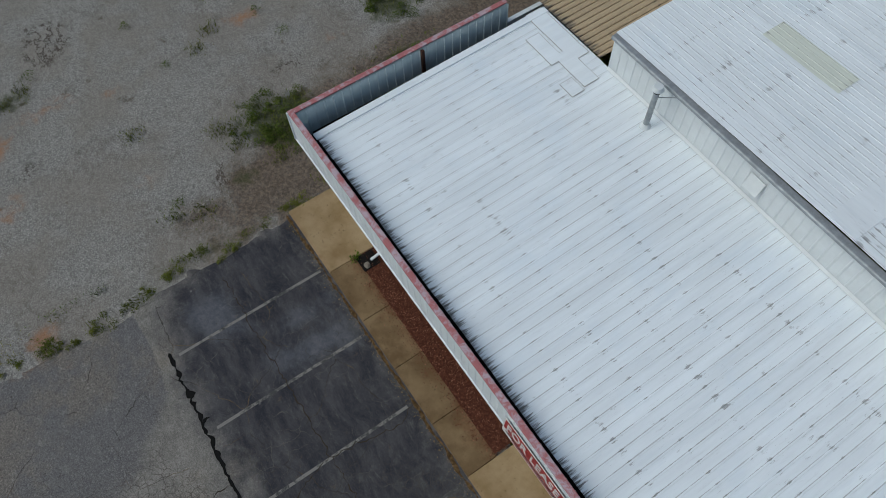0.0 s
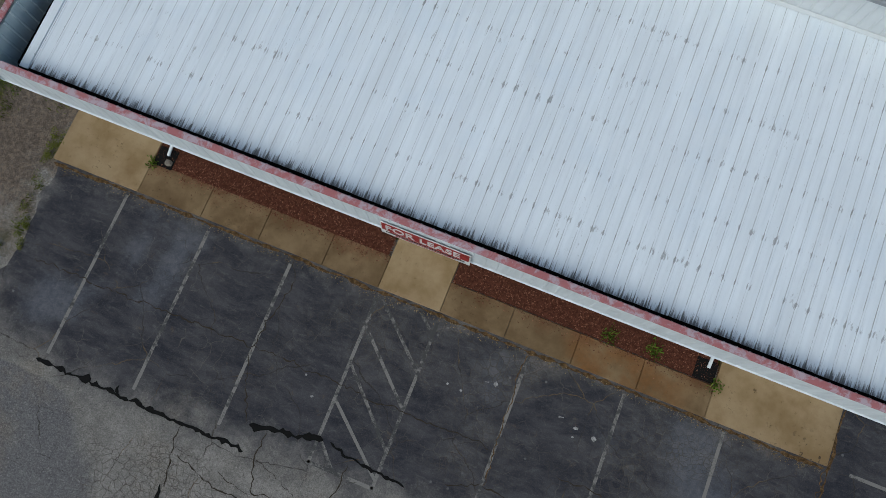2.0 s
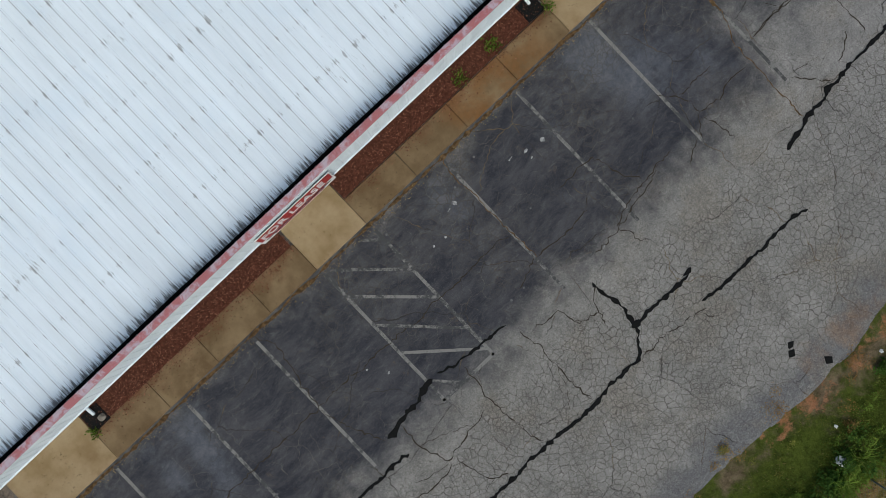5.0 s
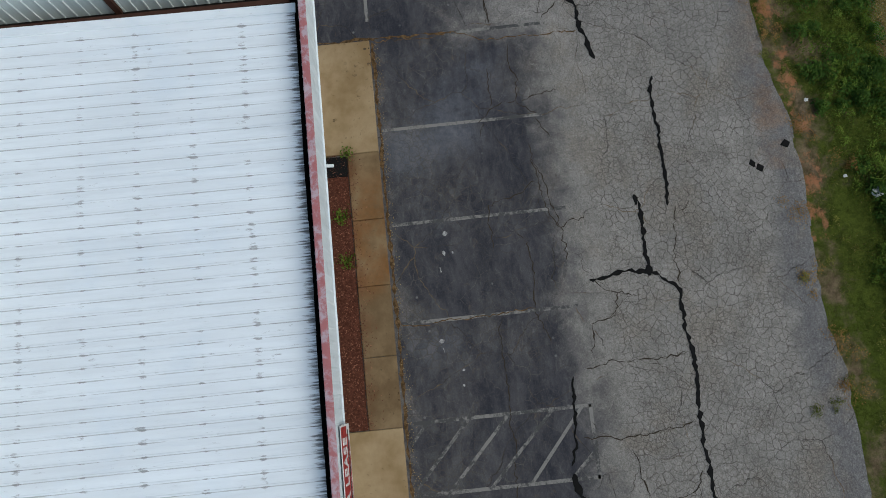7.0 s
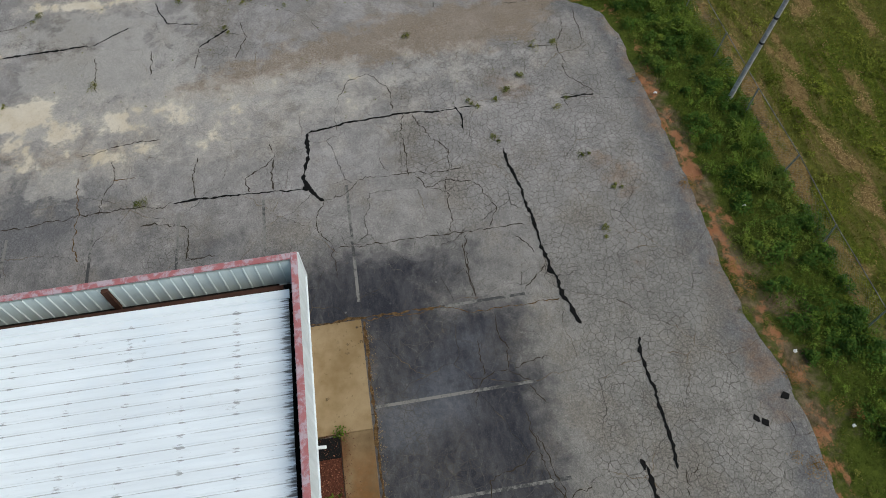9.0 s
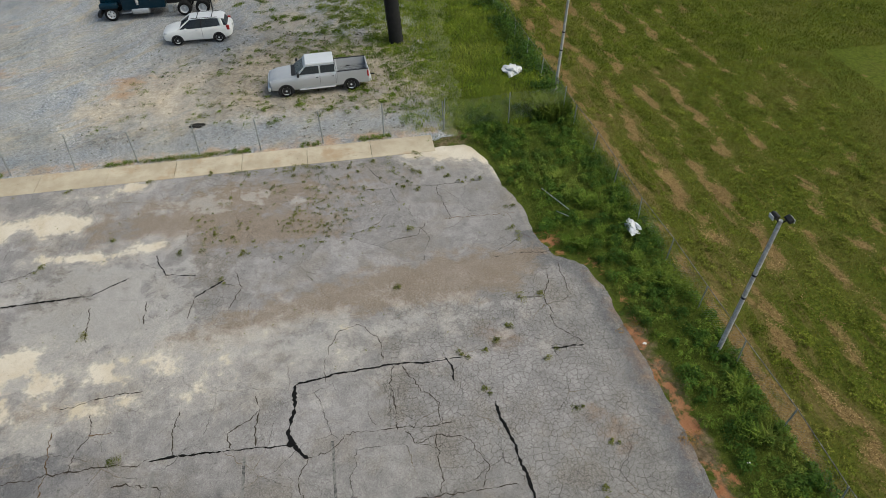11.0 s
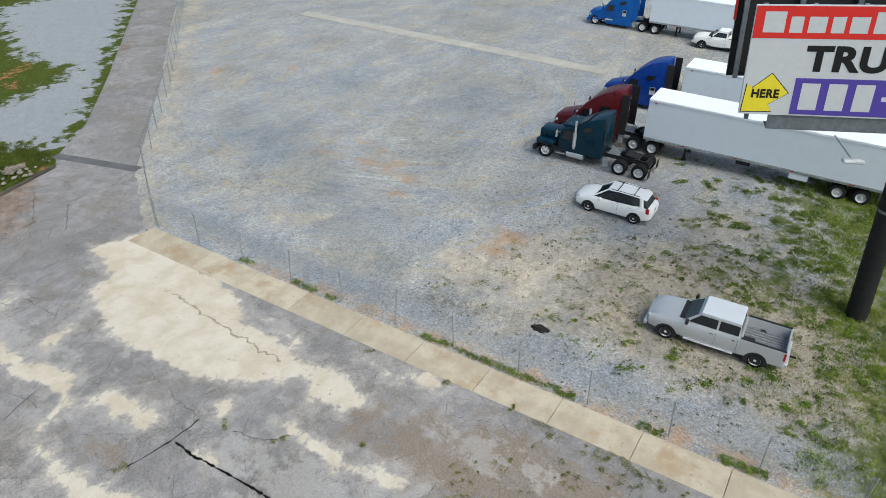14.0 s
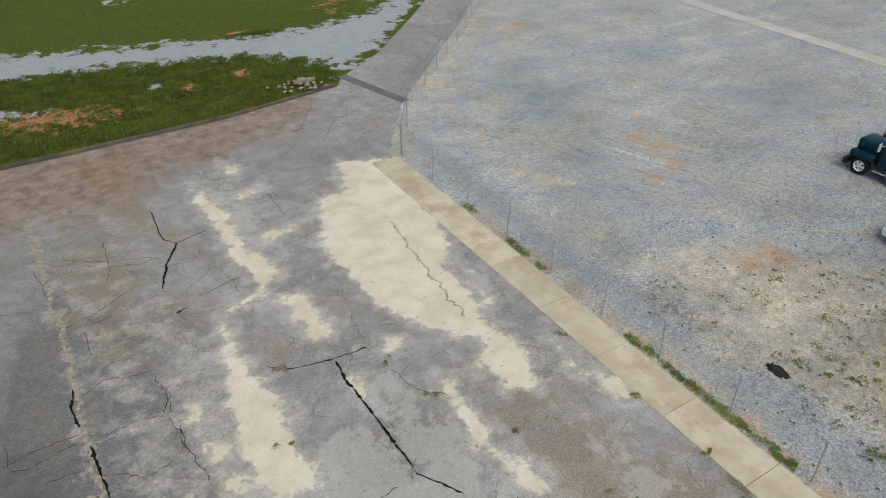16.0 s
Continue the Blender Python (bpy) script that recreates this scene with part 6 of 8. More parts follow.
def strip(name, s0, s1, o0, o1, z, material, parent, label=""):
    vs = [tuple(along(s, o, zz)) for zz in (z, z - 0.1) for s, o in ((s0, o0), (s1, o0), (s1, o1), (s0, o1))]
    fs = [(0, 1, 2, 3), (0, 4, 5, 1), (1, 5, 6, 2), (2, 6, 7, 3), (3, 7, 4, 0)]
    return attach(new(name, mesh_of(name, vs, fs, material)), parent, label)


strip("shoulder", -220, 260, -4.4, 0, -0.02, SHOULDER, highway, "pale concrete shoulder")
strip("carriageway", -220, 260, -26, -4.4, -0.015, ROAD, highway)
ROADLINE = plain("white_road_line", (0.62, 0.62, 0.60), 0.7)
strip("edge_line", -220, 260, -4.75, -4.6, -0.009, ROADLINE, highway)
for i in range(24):
    strip("lane_line", -60 + i * 12, -57 + i * 12, -8.4, -8.27, -0.009, ROADLINE, highway)
RUMBLE = plain("rumble_groove", (0.17, 0.17, 0.17), 0.9)
for i in range(120):
    strip("rumble_groove", -20 + i * 0.62, -19.8 + i * 0.62, -4.1, -3.7, -0.016, RUMBLE, highway)

# ---- vehicles: local x is forward, y to the left, z up, origin on the ground ----
def loft(rings, material, name, parent, label="", smooth=True, close=True):
    """A skin over rings of equal length; each ring is a list of points."""
    n = len(rings[0])
    vs = [tuple(p) for r in rings for p in r]
    fs = []
    for i in range(len(rings) - 1):
        for j in range(n if close else n - 1):
            k = (j + 1) % n
            fs.append((i * n + j, i * n + k, (i + 1) * n + k, (i + 1) * n + j))
    fs.append(tuple(range(n))[::-1])
    fs.append(tuple((len(rings) - 1) * n + j for j in range(n)))
    me = mesh_of(name, vs, fs, material, smooth)
    if smooth:
        me.set_sharp_from_angle(angle=radians(40))
    return attach(new(name, me), parent, label)


def body_ring(x, hw, z0, zm, z1, crown=0.03, tuck=0.06, top=0.88):
    """A car's cross-section: sill, widest line, shoulder, crowned top."""
    half = [(hw - tuck, z0), (hw, z0 + 0.35 * (zm - z0)), (hw, zm), (hw * 0.985, zm + 0.6 * (z1 - zm)), (hw * top, z1), (hw * 0.45, z1 + crown)]
    return [(x, y, z) for y, z in half] + [(x, -y, z) for y, z in reversed(half)]


def wheel(x, y, r, w, parent, rim_material=None, dual=False, hub=0.6):
    """A tyre with its rim, standing on the ground; y is the wheel's outer face."""
    side = 1 if y > 0 else -1
    b = bmesh.new()
    prof = [(r * 0.62, 0.0), (r * 0.86, 0.01), (r * 0.97, 0.03), (r, 0.07), (r, w - 0.07), (r * 0.97, w - 0.03), (r * 0.62, w)]
    n = 24
    rings = [[b.verts.new((x + q * math.cos(a), y - side * d, r + q * math.sin(a))) for q, d in prof] for a in (2 * math.pi * i / n for i in range(n))]
    for i in range(n):
        for j in range(len(prof) - 1):
            b.faces.new((rings[i][j], rings[(i + 1) % n][j], rings[(i + 1) % n][j + 1], rings[i][j + 1]))
    tyre = part("tyre", b, RUBBER, parent, smooth=True)
    c = bmesh.new()
    k = 20
    lines = [(r * 0.62, 0.0), (r * 0.56, 0.03), (r * 0.50, 0.06 if not dual else 0.12), (r * 0.26, 0.03 if not dual else 0.13), (r * 0.12, 0.0)]
    rg = [[c.verts.new((x + q * math.cos(a), y - side * d, r + q * math.sin(a))) for q, d in lines] for a in (2 * math.pi * i / k for i in range(k))]
    for i in range(k):
        for j in range(len(lines) - 1):
            if j == 2 and i % 4 == 0 and not dual:
                continue
            c.faces.new((rg[i][j], rg[(i + 1) % k][j], rg[(i + 1) % k][j + 1], rg[i][j + 1]))
        c.faces.new((rg[i][-1], rg[(i + 1) % k][-1], c.verts.new((x, y, r)) if i == 0 else hubv))
        if i == 0:
            hubv = [v for v in c.verts if abs(v.co.x - x) < 1e-6 and abs(v.co.z - r) < 1e-6][0]
    part("rim", c, rim_material or RIM, tyre)
    part("brake_drum", tube((x, y - side * (0.13 if dual else 0.08), r), (x, y - side * (w - 0.02), r), r * 0.5, n=14), BLACKM, tyre)
    return tyre


def arch(x, y, r, parent):
    """The dark wheel housing on a body side."""
    b = bmesh.new()
    n = 16
    side = 1 if y > 0 else -1
    ring = [(x + r * math.cos(a), r * math.sin(a) + 0.34) for a in (math.pi * i / n for i in range(n + 1))] + [(x - r, 0.22), (x + r, 0.22)]
    outer = [b.verts.new((px, y + side * 0.006, pz)) for px, pz in ring]
    inner = [b.verts.new((px, y - side * 0.3, pz)) for px, pz in ring]
    b.faces.new(outer)
    for i in range(len(ring)):
        j = (i + 1) % len(ring)
        b.faces.new((outer[i], outer[j], inner[j], inner[i]))
    return part("wheel_housing", b, BLACKM, parent)


def pane(points, name, parent, material=GLASSY, thick=0.012):
    """A glass or panel from its corners, with a little thickness."""
    p = [Vector(q) for q in points]
    n = (p[1] - p[0]).cross(p[2] - p[0]).normalized() * thick
    k = len(p)
    vs = [tuple(q) for q in p] + [tuple(q - n) for q in p]
    fs = [tuple(range(k)), tuple(range(2 * k - 1, k - 1, -1))] + [(i, k + i, k + (i + 1) % k, (i + 1) % k) for i in range(k)]
    return attach(new(name, mesh_of(name, vs, fs, material)), parent)


SILVER = paint_material("silver_paint", (0.46, 0.47, 0.48), 0.32, 0.4, 0.5, 0.08)
SILVERTOP = paint_material("pale_silver_paint", (0.58, 0.60, 0.62), 0.3, 0.2, 0.5, 0.06)
WHITEP = paint_material("white_car_paint", (0.72, 0.72, 0.70), 0.3, 0, 0.6, 0.12)
TEAL = paint_material("dark_teal_paint", (0.001, 0.020, 0.036), 0.25, 0.0, 0.6, 0.03)
MAROON = paint_material("maroon_paint", (0.075, 0.005, 0.008), 0.25, 0.0, 0.6, 0.03)
BLUE = paint_material("bright_blue_paint", (0.003, 0.030, 0.19), 0.28, 0.0, 0.6, 0.03)
BLUE2 = paint_material("sky_blue_paint", (0.006, 0.08, 0.30), 0.28, 0.0, 0.6, 0.03)
TRAILW = paint_material("white_trailer_skin", (0.58, 0.63, 0.68), 0.45, 0, 0.2, 0.08)
REDLENS = plain("red_lens", (0.42, 0.015, 0.012), 0.3)
AMBER = plain("amber_lens", (0.6, 0.22, 0.03), 0.3)
LENS = plain("clear_lens", (0.55, 0.57, 0.58), 0.15)


def add_wheels(ob, xs, hw, r, w, rim=None):
    for x in xs:
        for s in (1, -1):
            wheel(x, s * hw, r, w, ob, rim)


def pickup(name, label, at, paint, top, long_bed=True, crew=True):
    ob = thing(name, label, "pickup truck", at=at)
    L = 3.1
    cab0, cab1 = (-1.15, 1.35) if crew else (-0.35, 1.35)
    R = body_ring
    loft([R(2.98, 0.72, 0.55, 0.75, 0.95, 0.02), R(2.86, 0.90, 0.45, 0.80, 1.05, 0.03), R(2.4, 0.97, 0.42, 0.85, 1.17, 0.05), R(1.5, 1.0, 0.42, 0.9, 1.24, 0.05), R(1.3, 1.0, 0.42, 0.9, 1.26, 0.02),
          R(cab0, 1.0, 0.42, 0.9, 1.28, 0.02, top=0.94), R(cab0 - 0.01, 1.0, 0.42, 0.9, 1.28, 0.0, top=0.94)], paint, "body", ob)
    # bed: two sides, floor, front and tailgate
    for s in (1, -1):
        part("bed_side", box(cab0 + 0.02 + L, 0.12, 0.86, (cab0 - L) / 2, s * 0.93, 0.88, 0.04, segs=2), paint, ob)
        part("bed_rail", box(cab0 - 0.05 + L, 0.13, 0.03, (cab0 - L) / 2, s * 0.93, 1.325, 0.01), BLACKM, ob)
    part("bed_floor", box(cab0 + L, 1.75, 0.06, (cab0 - L) / 2, 0, 0.78), plain("scratched_bed_liner", (0.26, 0.27, 0.28), 0.5, 0.4, 0.25, 7), ob, "scratched grey bed floor")
    for i in range(9):
        part("bed_rib", box(cab0 + L - 0.15, 0.05, 0.02, (cab0 - L) / 2, -0.8 + 0.2 * i, 0.82), GALV, ob)
    part("tailgate", box(0.08, 1.75, 0.56, -L + 0.03, 0, 1.03, 0.02), paint, ob)
    part("bed_front", box(0.06, 1.75, 0.5, cab0 - 0.05, 0, 1.05), paint, ob)
    part("bed_mat", box(0.5, 0.22, 0.01, -1.5, 0.1, 0.835, 0.004), BLACKM, ob)
    # greenhouse
    z0, z1 = 1.27, 1.88
    ft, rt = cab1 - 0.70, cab0 + 0.12
    rings = [[(cab1, 0.90, z0), (cab1, -0.90, z0), (cab0, -0.90, z0), (cab0, 0.90, z0)], [(ft, 0.74, z1 - 0.05), (ft, -0.74, z1 - 0.05), (rt, -0.74, z1 - 0.05), (rt, 0.74, z1 - 0.05)]]
    loft(rings, paint, "cab", ob, smooth=False)
    part("roof", box(ft - rt + 0.06, 1.50, 0.09, (ft + rt) / 2, 0, z1 - 0.02, 0.035, segs=2), top, ob)

    def lerp(x, z, s):
        k = (z - z0) / (z1 - 0.05 - z0)
        return (x, s * (0.905 - 0.16 * k), z)
    pane([(cab1 - 0.02, 0.80, z0 + 0.05), (cab1 - 0.02, -0.80, z0 + 0.05), (ft + 0.03, -0.66, z1 - 0.1), (ft + 0.03, 0.66, z1 - 0.1)], "windscreen", ob)
    pane([(rt - 0.1, -0.72, z0 + 0.1), (rt - 0.1, 0.72, z0 + 0.1), (rt - 0.02, 0.62, z1 - 0.12), (rt - 0.02, -0.62, z1 - 0.12)], "rear_window", ob)
    mid = (ft + rt) / 2 + 0.05
    spans = ((cab1 - 0.22, mid + 0.04), (mid - 0.05, rt - 0.02)) if crew else ((cab1 - 0.22, rt + 0.05),)
    for s in (1, -1):
        for k, (a, b) in enumerate(spans):
            a2 = a - (0.46 if k == 0 else 0.0)
            q = [lerp(a, z0 + 0.05, s), lerp(b, z0 + 0.05, s), lerp(b, z1 - 0.13, s), lerp(a2, z1 - 0.13, s)]
            pane(q if s < 0 else q[::-1], "side_window", ob)
            part("door_handle", box(0.14, 0.02, 0.04, b + 0.16, s * 1.005, 1.10, 0.005), BLACKM, ob)
            part("door_seam", box(0.012, 0.008, 0.62, b - 0.02, s * 1.0, 0.9), BLACKM, ob)
        part("mirror", box(0.14, 0.20, 0.24, cab1 - 0.18, s * 1.10, 1.40, 0.03), BLACKM, ob)
        part("running_board", box(2.2 if crew else 1.3, 0.14, 0.05, (cab0 + cab1) / 2, s * 1.0, 0.42, 0.015), CHROME, ob)
        part("headlamp", box(0.12, 0.34, 0.22, 2.88, s * 0.68, 0.93, 0.03), LENS, ob)
        part("tail_lamp", box(0.10, 0.12, 0.42, -L + 0.05, s * 0.945, 1.05, 0.02), REDLENS, ob)
        for x in (2.0, -1.97):
            arch(x, s * 0.995, 0.50, ob)
            wheel(x, s * 1.01, 0.41, 0.27, ob)
    part("grille", box(0.06, 1.05, 0.34, 2.97, 0, 0.82, 0.02), CHROME, ob)
    part("front_bumper", box(0.16, 1.9, 0.22, 3.0, 0, 0.56, 0.05, segs=2), CHROME, ob)
    part("rear_bumper", box(0.18, 1.9, 0.2, -L - 0.06, 0, 0.58, 0.04), CHROME, ob)
    part("hitch", box(0.3, 0.07, 0.07, -L - 0.28, 0, 0.5), BLACKM, ob)
    part("cowl", box(0.3, 1.5, 0.03, 1.42, 0, 1.285, 0.01), BLACKM, ob)
    part("chassis", box(5.6, 0.9, 0.2, 0, 0, 0.5), BLACKM, ob)
    return ob


def suv(name, label, at):
    ob = thing(name, label, "car", at=at)
    R = body_ring
    loft([R(2.36, 0.60, 0.42, 0.60, 0.78, 0.02), R(2.25, 0.80, 0.34, 0.68, 0.88, 0.03), R(1.8, 0.92, 0.30, 0.72, 0.99, 0.05), R(1.15, 0.94, 0.30, 0.75, 1.07, 0.06), R(0.3, 0.94, 0.30, 0.78, 1.10, 0.02), R(-1.2, 0.94, 0.30, 0.82, 1.16, 0.02),
          R(-1.9, 0.93, 0.34, 0.85, 1.14, 0.02), R(-2.25, 0.86, 0.42, 0.8, 1.05, 0.02), R(-2.36, 0.74, 0.5, 0.75, 0.92, 0.02)], WHITEP, "body", ob)

    def cab(x, hw, z):
        return [(x, hw, z), (x, hw * 0.5, z + 0.02), (x, -hw * 0.5, z + 0.02), (x, -hw, z)]
    low = [(1.25, 0.80, 1.06), (0.2, 0.86, 1.09), (-1.2, 0.86, 1.14), (-2.1, 0.74, 1.12)]
    high = [(0.42, 0.64, 1.60), (-0.2, 0.71, 1.67), (-1.1, 0.71, 1.65), (-1.78, 0.64, 1.55)]
    vs = [(x, s * w, z) for row in (low, high) for x, w, z in row for s in (1, -1)]
    n = len(low)
    fs = []
    for i in range(n - 1):
        for s in (0, 1):
            fs.append((2 * i + s, 2 * i + 2 + s, 2 * n + 2 * i + 2 + s, 2 * n + 2 * i + s))
        fs.append((2 * n + 2 * i, 2 * n + 2 * i + 1, 2 * n + 2 * i + 3, 2 * n + 2 * i + 2))
    fs += [(0, 1, 2 * n + 1, 2 * n), (2 * n - 2, 2 * n - 1, 4 * n - 1, 4 * n - 2)]
    attach(new("cabin", mesh_of("cabin", vs, fs, GLASSY)), ob, "dark tinted windows")
    loft([cab(0.46, 0.63, 1.605), cab(0.3, 0.69, 1.65), cab(-0.3, 0.73, 1.70), cab(-1.1, 0.72, 1.68), cab(-1.78, 0.66, 1.60), cab(-1.95, 0.61, 1.53)], WHITEP, "roof", ob)
    for s in (1, -1):
        for x0, w0, zz0, x1, w1, zz1, t in ((1.25, 0.80, 1.06, 0.42, 0.61, 1.63, 0.05), (-0.32, 0.86, 1.1, -0.42, 0.665, 1.68, 0.045), (-1.75, 0.80, 1.13, -1.62, 0.60, 1.60, 0.12)):
            part("pillar", tube((x0, s * (w0 + 0.005), zz0), (x1, s * (w1 + 0.005), zz1), t, n=6), WHITEP if t > 0.046 else BLACKM, ob)
        part("roof_rail", tube((0.25, s * 0.60, 1.72), (-1.5, s * 0.58, 1.68), 0.022, n=8), BLACKM, ob)
        part("mirror", box(0.16, 0.2, 0.14, 0.72, s * 1.02, 1.12, 0.04), WHITEP, ob)
        part("headlamp", box(0.3, 0.22, 0.14, 2.1, s * 0.72, 0.82, 0.04), LENS, ob)
        part("tail_lamp", box(0.22, 0.12, 0.36, -2.13, s * 0.84, 1.0, 0.04), REDLENS, ob)
        part("door_seam", box(0.012, 0.008, 0.7, -0.35, s * 0.945, 0.78), BLACKM, ob)
        part("door_handle", box(0.14, 0.02, 0.03, 0.0, s * 0.95, 0.98, 0.005), CHROME, ob)
        part("door_handle", box(0.14, 0.02, 0.03, -1.1, s * 0.95, 1.0, 0.005), CHROME, ob)
        for x in (1.42, -1.42):
            arch(x, s * 0.935, 0.42, ob)
            wheel(x, s * 0.95, 0.36, 0.23, ob)
    for x in (-0.15, -1.15):
        part("cross_bar", tube((x, 0.62, 1.74), (x, -0.62, 1.74), 0.025, n=8), BLACKM, ob)
    part("grille", box(0.05, 0.7, 0.22, 2.35, 0, 0.66, 0.02), CHROME, ob)
    part("number_plate", box(0.02, 0.32, 0.15, -2.36, 0, 0.88), LENS, ob)
    return ob


def tractor(name, label, at, paint, aero=True):
    """A road tractor with sleeper: front bumper near x = 3.4, drive axles behind."""
    ob = thing(name, label, "semi truck", at=at)
    # frame
    for s in (1, -1):
        part("frame_rail", box(7.6, 0.09, 0.28, -0.6, s * 0.43, 0.92), BLACKM, ob)
    part("cross_member", box(0.2, 0.9, 0.22, -4.35, 0, 0.92), BLACKM, ob)
    part("cross_member", box(0.15, 0.9, 0.22, -1.7, 0, 0.9), BLACKM, ob)
    # hood
    if aero:
        def hr(x, hw, z0, z1, sl=0.75):
            half = [(hw, z0), (hw, z0 + 0.55 * (z1 - z0)), (hw * 0.93, z0 + 0.85 * (z1 - z0)), (hw * sl, z1), (hw * 0.3, z1 + 0.03)]
            return [(x, y, z) for y, z in half] + [(x, -y, z) for y, z in reversed(half)]
        loft([hr(3.45, 0.86, 0.50, 1.20, 0.6), hr(3.3, 1.02, 0.45, 1.40, 0.6), hr(2.6, 1.15, 0.50, 1.62, 0.62), hr(1.75, 1.18, 0.70, 1.86, 0.68)], paint, "hood", ob)
    else:
        part("hood", box(1.65, 1.30, 0.85, 2.45, 0, 1.42, 0.12, segs=3), paint, ob, smooth=True)
        for s in (1, -1):
            part("front_fender", box(1.35, 0.5, 0.42, 2.62, s * 0.98, 1.12, 0.14, segs=3), paint, ob, smooth=True)
    part("grille", box(0.06, 0.9, 0.72, 3.36 if aero else 3.3, 0, 1.05 if aero else 1.38, 0.02), CHROME, ob)
    part("bumper", box(0.26, 2.3, 0.36, 3.42, 0, 0.50, 0.06, segs=2), paint if aero else BLACKM, ob)
    # cab and sleeper by side profile
    if aero:
        prof = [(1.85, 0.75), (1.80, 1.85), (1.10, 2.72), (0.55, 3.25), (-0.10, 3.68), (-0.75, 3.92), (-1.45, 4.02), (-1.50, 0.75)]
    else:
        prof = [(1.68, 0.75), (1.62, 1.75), (1.35, 2.50), (0.72, 2.58), (0.55, 2.62), (0.1, 2.95), (-0.6, 3.40), (-1.42, 3.62), (-1.45, 0.75)]
    b = bmesh.new()
    rows = []
    for s in (1, -1):
        rows.append([b.verts.new((x, s * (1.20 - 0.13 * max(0, (z - 2.3) / 1.7)), z)) for x, z in prof])
    b.faces.new(rows[0]), b.faces.new(rows[1][::-1])
    k = len(prof)
    for i in range(k):
        j = (i + 1) % k
        b.faces.new((rows[0][i], rows[1][i], rows[1][j], rows[0][j]))
    bmesh.ops.bevel(b, geom=b.edges[:], offset=0.09, segments=2, affect="EDGES", profile=0.5)
    part("cab", b, paint, ob, smooth=True)
    if aero:
        pane([(1.70, 0.98, 2.02), (1.70, -0.98, 2.02), (1.18, -0.92, 2.66), (1.18, 0.92, 2.66)], "windscreen", ob)
    else:
        for s in (1, -1):
            pane([(1.66, 0.5 + s * 0.46, 1.86), (1.66, -0.5 + s * 0.46, 1.86), (1.43, -0.48 + s * 0.44, 2.40), (1.43, 0.48 + s * 0.44, 2.40)], "windscreen", ob)
        part("roof_step", box(0.95, 2.0, 0.16, 1.05, 0, 2.58, 0.06, segs=2), paint, ob)
        pane([(0.60, 0.85, 2.68), (0.60, -0.85, 2.68), (-0.2, -0.8, 3.22), (-0.2, 0.8, 3.22)], "sleeper_windshield", ob, paint)
    for s in (1, -1):
        y = s * 1.215
        q = [(1.48, y, 1.72), (0.62, y, 1.66), (0.62, y, 2.32), (1.18, y, 2.32)]
        pane(q if s < 0 else q[::-1], "side_window", ob)
        q = [(0.05, y, 2.45), (-0.55, y, 2.55), (-0.75, y * 0.985, 2.86), (-0.1, y * 0.985, 2.80)]
        pane(q if s < 0 else q[::-1], "sleeper_window", ob)
        part("sleeper_hatch", box(0.42, 0.02, 0.62, -0.62, y, 1.65, 0.02), CHROME if aero else paint, ob)
        part("sleeper_hatch_panel", box(0.34, 0.025, 0.26, -0.62, s * 1.222, 1.80, 0.01), GLASSY if aero else paint, ob)
        part("door_seam", box(0.015, 0.012, 1.5, 0.42, s * 1.208, 1.5), BLACKM, ob)
        part("mirror", box(0.08, 0.24, 0.5, 1.72, s * 1.46, 2.05, 0.03), BLACKM if aero else CHROME, ob)
        part("mirror_arm", tube((1.6, s * 1.2, 2.1), (1.7, s * 1.4, 2.1), 0.02, n=6), CHROME, ob)
        part("fuel_tank", tube((-0.3 if aero else 1.0, s * 0.92, 0.66), (0.95 if aero else -0.2, s * 0.92, 0.66), 0.31, n=18), CHROME if not aero else paint, ob)
        part("step", box(0.7, 0.3, 0.05, 1.45, s * 1.05, 0.55, 0.01), CHROME, ob)
        if aero:
            part("side_fairing", box(2.8, 0.06, 0.62, -0.05, s * 1.17, 0.66, 0.02), paint, ob)
            part("sleeper_extender", box(0.55, 0.05, 2.9, -1.75, s * 1.14, 2.45, 0.015), BLACKM if paint is not BLUE2 else paint, ob)
            part("fairing_step", box(0.8, 0.03, 0.16, 1.0, s * 1.205, 0.78, 0.01), CHROME, ob)
        else:
            part("exhaust_stack", tube((0.48, s * 1.28, 1.15), (0.48, s * 1.28, 3.15), 0.075, n=12), CHROME, ob)
            part("heat_shield", tube((0.48, s * 1.28, 1.3), (0.48, s * 1.28, 2.3), 0.12, n=12), CHROME, ob)
            part("sleeper_extender", box(0.05, 0.06, 2.3, -1.5, s * 1.05, 2.2), BLACKM, ob)
        part("headlamp", box(0.22, 0.3, 0.24, 3.22, s * (0.92 if aero else 0.98), 1.02, 0.05), LENS, ob)
        part("hood_mirror", tube((2.75, s * 1.05, 1.5), (2.75, s * 1.18, 1.85), 0.02, n=6), BLACKM, ob)
        part("marker_lamp", box(0.08, 0.08, 0.05, 1.2 if aero else 1.1, s * 0.6, 2.72 if aero else 2.68, 0.01), AMBER, ob)
        wheel(2.55, s * 1.17, 0.51, 0.28, ob)
        for x in (-2.75, -4.1):
            wheel(x, s * 1.20, 0.51, 0.56, ob, RIM, dual=True)
            part("mud_flap", box(0.03, 0.5, 0.6, -4.75, s * 0.95, 0.5), BLACKM, ob) if x < -4 else None
    for x in (-2.75, -4.1):
        part("axle", tube((x, -0.9, 0.51), (x, 0.9, 0.51), 0.09, n=10), BLACKM, ob)
        part("air_spring", box(0.3, 0.9, 0.3, x - 0.3, 0, 0.72), BLACKM, ob)
